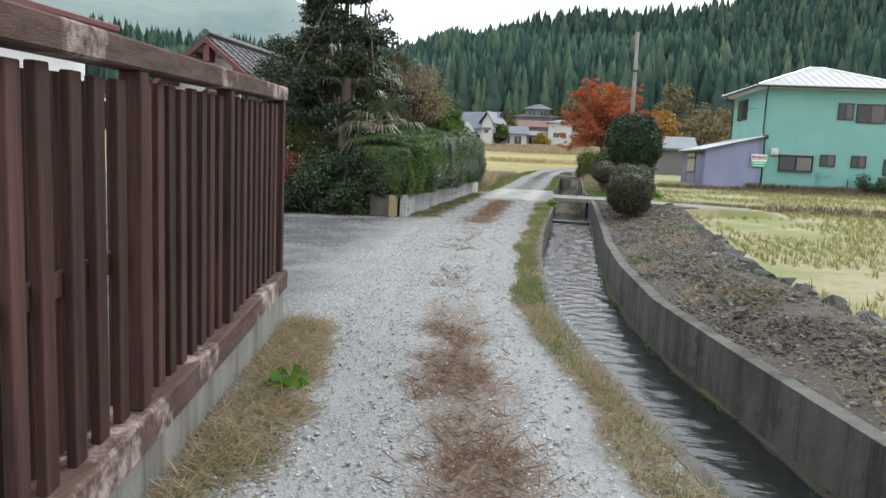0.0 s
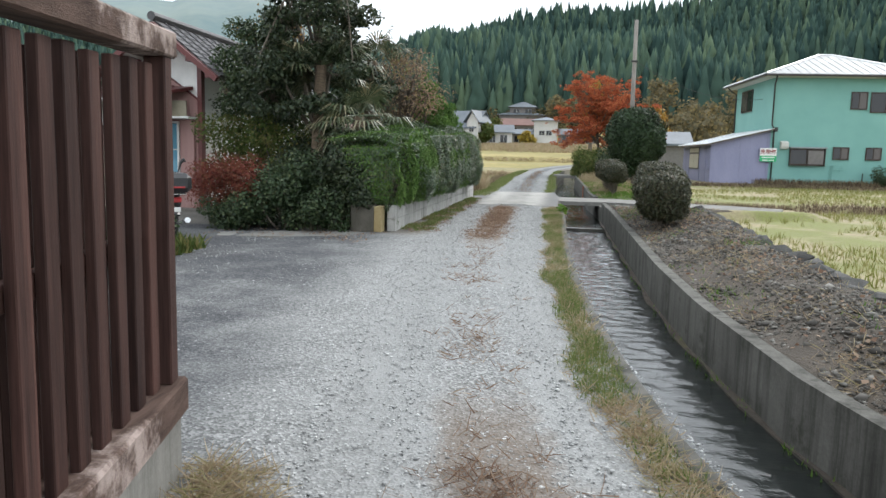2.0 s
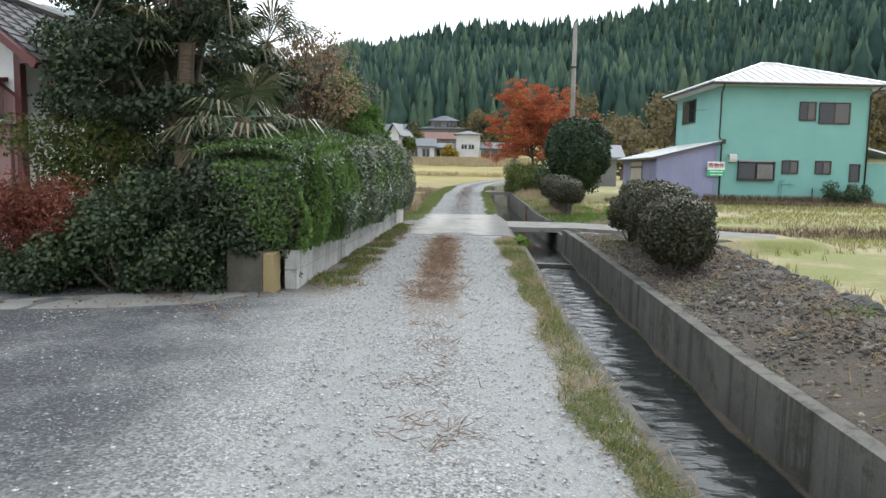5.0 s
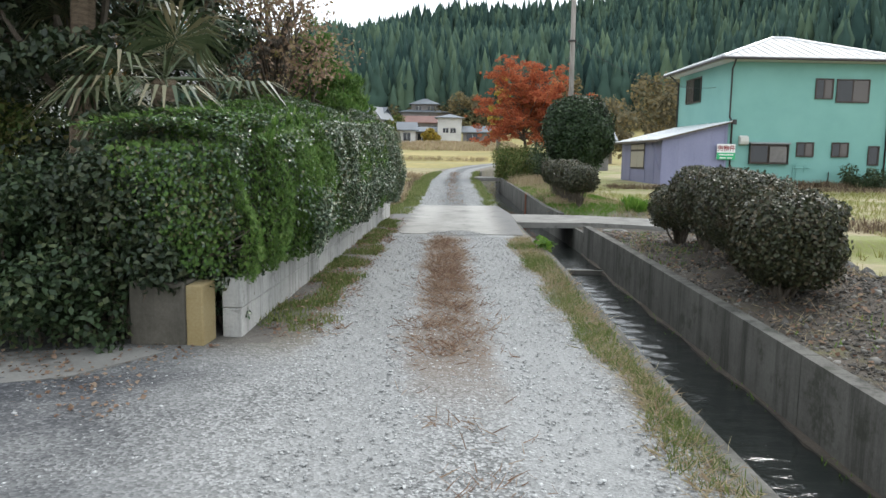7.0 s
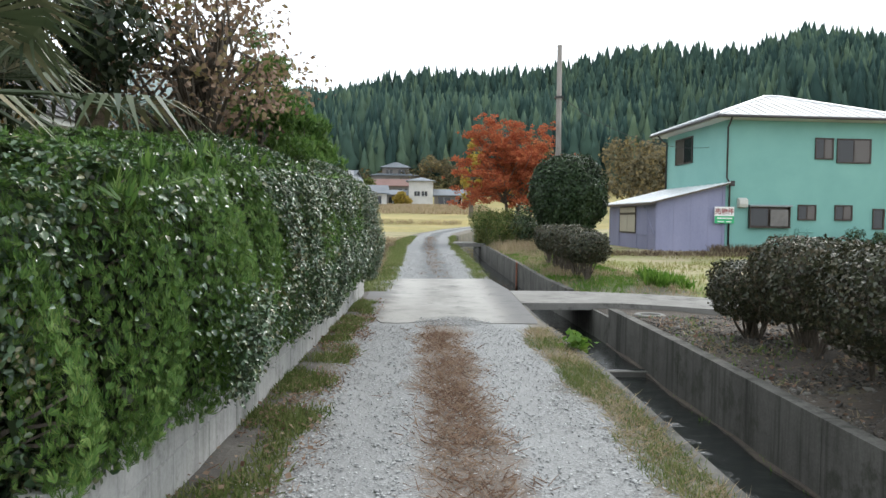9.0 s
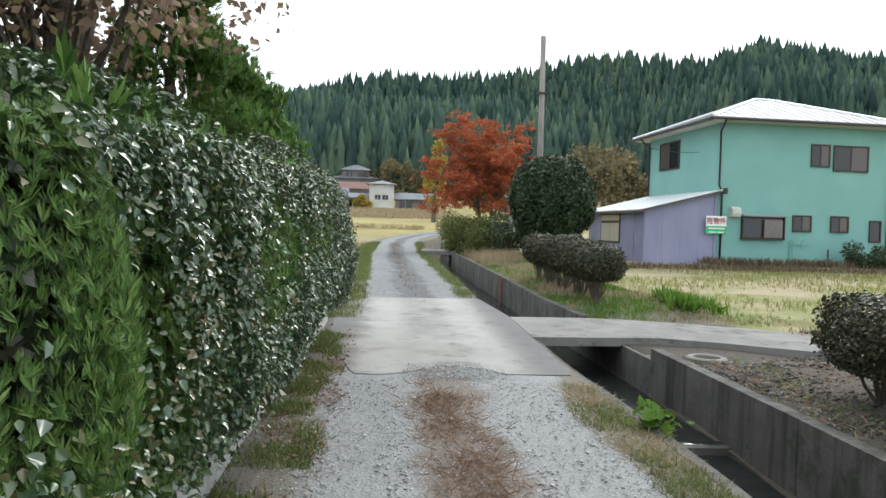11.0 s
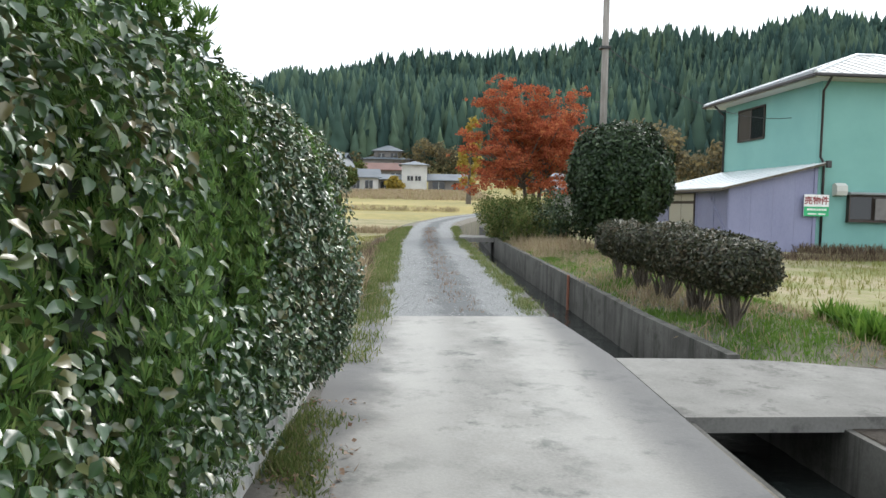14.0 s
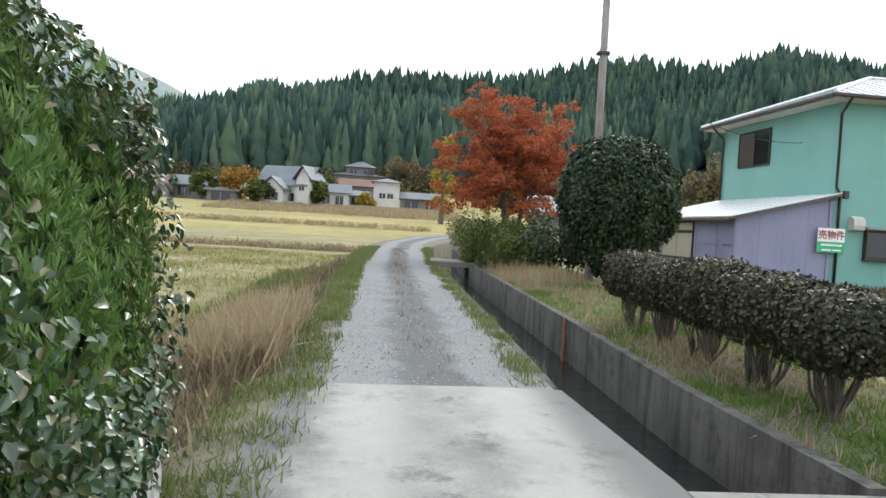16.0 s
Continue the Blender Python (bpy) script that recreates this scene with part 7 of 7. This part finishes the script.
    stuff("wall_grass", [tufts(p, 5, 0.055, BLADE_WIDE, 0.98, 0.04)], "grass", "weeds and grass below the block wall", "grass")
    p = strew(1500, -3.82, lambda y: middle(y) - 0.9, 15.4, 25.2, lambda x, y: np.clip(0.6 - 1.2 * patchy(x, y, 1.5, 3.0), 0, 1))
    n = len(p)
    stuff("leaf_litter", [scatter(LEAF_WIDE, facing(np.tile([0.0, 0, 1], (n, 1)), 0.4), rng.uniform(0.02, 0.048, n), p + np.array([0, 0, 0.028])), tufts(p[:600], 4, 0.07, BLADE, 1.0, 0.04)], "grass_rust", "brown leaf litter below the hedge", "leaf litter")
    p = strew(1800, -6.8, -3.9, 13.6, 15.3, lambda x, y: np.clip(0.3 + patchy(x, y, 1.5, 8.0), 0, 1))
    n = len(p)
    stuff("leaf_litter", [scatter(LEAF_WIDE, facing(np.tile([0.0, 0, 1], (n, 1)), 0.4), rng.uniform(0.018, 0.042, n), p + np.array([0, 0, 0.012]))], "grass_rust", "brown fallen leaves at the garden's edge", "leaf litter")
    p = strew(4200, lambda y: wall(y) + 0.2, lambda y: np.minimum(rim(y), 2.6) + 0.1, 5, 24, lambda x, y: np.clip(0.2 + 0.9 * patchy(x, y, 0.9, 14.0) + 0.3 * smooth(14, 17, y), 0, 1))
    n = len(p)
    stuff("bank_litter", [scatter(LEAF_WIDE, facing(np.tile([0.0, 0, 1], (n, 1)), 0.5), rng.uniform(0.025, 0.06, n), p + np.array([0, 0, 0.02]))], "grass_rust", "brown fallen leaves on the stony bank", "leaf litter")
    # stony bank: scattered straw and green
    p = strew(4200, lambda y: wall(y) + 0.2, lambda y: np.minimum(rim(y), 2.6) + 0.25, 2, 24, lambda x, y: np.clip(0.2 + 1.4 * patchy(x, y, 1.1, 4.0), 0, 1))
    stuff("bank_straw", [tufts(p, 5, 0.12, blade_shape(0.025, 0.3), 1.0, 0.06)], "grass_dry", "dry grass lying on the stony bank", "grass")
    p = strew(2600, lambda y: wall(y) + 0.2, lambda y: np.minimum(rim(y), 2.8) + 0.3, 6, 24, lambda x, y: np.clip(-0.1 + 1.6 * patchy(x, y, 0.8, 7.0) + 0.3 * smooth(14, 20, y), 0, 1))
    stuff("bank_grass", [tufts(p, 6, 0.06, BLADE, 0.7, 0.05)], "grass_lush", "low green weeds on the stony bank", "grass")
    p = strew(12000, lambda y: wall(y) + 0.15, lambda y: rim(y) + 0.6, 27.0, 41, lambda x, y: np.clip(0.55 + 1.2 * patchy(x, y, 0.7, 7.0), 0.05, 1))
    stuff("bank_grass", [tufts(p, 5, 0.085, BLADE, 0.7, 0.05)], "grass_lush", "green grass under the clipped hedge", "grass")
    p = strew(6000, lambda y: wall(y) + 0.15, lambda y: rim(y) + 0.8, 27.0, 46, lambda x, y: np.clip(0.35 - 1.2 * patchy(x, y, 0.7, 7.0) + 0.5 * smooth(38, 42, y), 0.05, 1))
    stuff("bank_straw", [tufts(p, 5, 0.13, BLADE, 0.8, 0.06)], "grass_dry", "dry grass along the bank beyond the bridge", "grass")
    # lush clump by the bridge path
    p = strew(80, 1.9, 2.6, 27.6, 28.7)
    stuff("grass_clump", [tufts(p, 14, 0.26, BLADE_WIDE, 0.6, 0.06)], "grass_lush", "lush green leafy clumps beside the bridge path", "grass")
    # rice stubble in rows
    ys, xs = np.arange(2.0, 25.2, 0.19), np.arange(0, 15, 0.3)
    X, Y = np.meshgrid(xs, ys)
    X = X.ravel() + rim(Y.ravel()) + 0.8 + rng.normal(0, 0.03, X.size)
    Y = Y.ravel() + rng.normal(0, 0.03, X.size)
    k = patchy(X, Y, 0.35, 2.0) + rng.normal(0, 0.18, X.size) > -0.12
    p = np.stack([X[k], Y[k], H(X[k], Y[k])], 1)
    stuff("rice_stubble", [tufts(p, 9, 0.13, BLADE, 0.4, 0.035)], "stubble", "rows of cut rice stubble with new green shoots", "stubble")
    ys, xs = np.arange(26.2, 40.8, 0.24), np.arange(0, 19, 0.3)
    X, Y = np.meshgrid(xs, ys)
    X = X.ravel() + 2.6 + rng.normal(0, 0.04, X.size)
    Y = Y.ravel() + rng.normal(0, 0.04, X.size)
    k = patchy(X, Y, 0.25, 12.0) + rng.normal(0, 0.15, X.size) + 0.3 * smooth(4, 7, X) > 0.08
    p = np.stack([X[k], Y[k], H(X[k], Y[k])], 1)
    stuff("rice_stubble", [tufts(p, 7, 0.13, BLADE, 0.45, 0.04)], "stubble", "rows of stubble in the field before the green house", "stubble")
    for y0, a, b in ((25.65, 2.9, 18), (41.2, 3.8, 18)):
        p = strew(1500, a, b, y0 - 0.35, y0 + 0.3)
        stuff("bund_grass", [tufts(p, 5, 0.16, BLADE, 0.6, 0.06)], "weed_brown", "withered grass along a field bund", "grass")
    # left bank and meadow beyond the hedge
    foot = lambda y: middle(y) - 3.0
    p = strew(9000, lambda y: middle(y) - 2.0, lambda y: middle(y) - 1.0, 26.4, 58, w)
    stuff("verge_grass", [tufts(p, 6, 0.1, BLADE, 0.7, 0.05)], "grass", "short grass on the left bank of the track", "grass")
    p = strew(1500, foot, lambda y: middle(y) - 1.65, 26.2, 48, lambda x, y: np.clip(0.55 + 1.1 * patchy(x, y, 0.6, 1.0), 0, 1) * (1 - 0.6 * smooth(34, 48, y)))
    stuff("tall_weeds", [tufts(p, 5, 0.32, blade_shape(0.014, 0.25), 0.55, 0.1), tufts(p, 5, 0.24, BLADE, 0.6, 0.1)], "weed_brown", "tall withered brown weeds on the bank", "weeds")
    p = strew(170, lambda y: middle(y) - 2.5, lambda y: middle(y) - 1.6, 29.4, 33.4)
    stuff("straw_tussock", [tufts(p, 26, 0.5, blade_shape(0.02, 0.5), 0.35, 0.09)], "grass_dry", "pale straw tussock of dry pampas-like grass", "grass")
    p = strew(2600, lambda y: middle(y) - 3.4, lambda y: middle(y) - 2.2, 26.2, 45)
    stuff("bank_grass", [tufts(p, 7, 0.22, BLADE, 0.5, 0.07)], "grass", "rank green grass at the foot of the bank", "grass")
    p = strew(26000, lambda y: middle(y) - 16, lambda y: middle(y) - 2.6, 26, 60, lambda x, y: np.clip(0.55 + patchy(x, y, 0.3, 9.0), 0.15, 1))
    stuff("meadow_grass", [tufts(p, 4, 0.13, BLADE, 0.7, 0.09)], "stubble", "short yellow-green meadow grass in the lower field", "grass")
    for y0, a, b in ((64.2, -40, -5.0), (104.5, -60, 0.0)):
        p = strew(1600, a, b, y0 - 0.3, y0 + 0.3)
        stuff("bund_grass", [tufts(p, 5, 0.25, BLADE_WIDE, 0.8, 0.15)], "grass_dry", "withered grass along a far field bund", "grass")
    p = strew(3500, -32, 6, 128, 166)
    stuff("far_reeds", [tufts(p, 6, 0.6, BLADE_WIDE, 0.4, 0.4)], "grass_dry", "tawny tall grass before the far houses", "grass")
    p = strew(330, -0.1, 1.5, 39.5, 45.5)
    stuff("dry_reeds", [tufts(p, 8, 0.36, blade_shape(0.02, 0.35), 0.55, 0.1)], "grass_dry", "dry reeds and grasses on the bank under the maple", "grass")
    p = strew(500, 8.6, 16.2, 41.9, 42.55)
    stuff("wall_foot_weeds", [tufts(p, 6, 0.3, BLADE, 0.5, 0.08)], "weed_brown", "withered weeds at the foot of the house wall", "weeds")
    # weeds at the gate post and the edge of the channel
    p = strew(300, -7.4, -5.9, 10.2, 12.4)
    stuff("gate_weeds", [tufts(p, 8, 0.2, BLADE_WIDE, 0.5, 0.05)], "leaf_olive", "green weeds round the gate post", "grass")
    y = rng.uniform(4, 24, 420)
    k = patchy(y, y * 0, 0.9, 3.0) > -0.05
    y = y[k]
    q = np.repeat(np.stack([wall(y) - 0.03, y, np.full_like(y, -0.4)], 1), 7, 0)
    q[:, :2] += rng.normal(0, 0.03, (len(q), 2))
    stuff("wall_moss", [scatter(BLADE_WIDE, turns(len(q), 0.7), rng.uniform(0.03, 0.1, len(q)), q)], "grass_lush", "weeds along the waterline of the channel wall", "weeds")


grass()


def small_things():
    p = part("marker_post", tube(bmesh.new(), [(0, 0, -0.6), (0, 0, 0.09)], 0.028, 0.028, 8), "orange")
    p.location = (float(wall(34)) - 0.04, 34.0, float(G(34)))
    tagged(p, "short rusty orange marker post on the channel wall", "post")
    V, F = scatter(LEAF_WIDE, facing(rng.normal(0, 1, (60, 3)) + np.array([0, 0, 1.5]), 0.4), rng.uniform(0.06, 0.13, 60), np.stack([-0.93 + rng.normal(0, 0.07, 60), 20.9 + rng.normal(0, 0.09, 60), 0.2 + rng.uniform(0.02, 0.16, 60)], 1))
    tagged(put("leafy_weed", V, F, "grass_lush"), "bright green leafy weed on the channel edge", "weed", kind="stuff")
    q = strew(30, -1.85, -1.65, 4.0, 4.25)
    V, F = scatter(LEAF_WIDE, turns(30, 0.9), rng.uniform(0.05, 0.11, 30), q + np.array([0, 0, 0.03]))
    tagged(put("dandelion", V, F, "grass_lush"), "green dandelion rosette beside the fence", "weed", kind="stuff")


small_things()
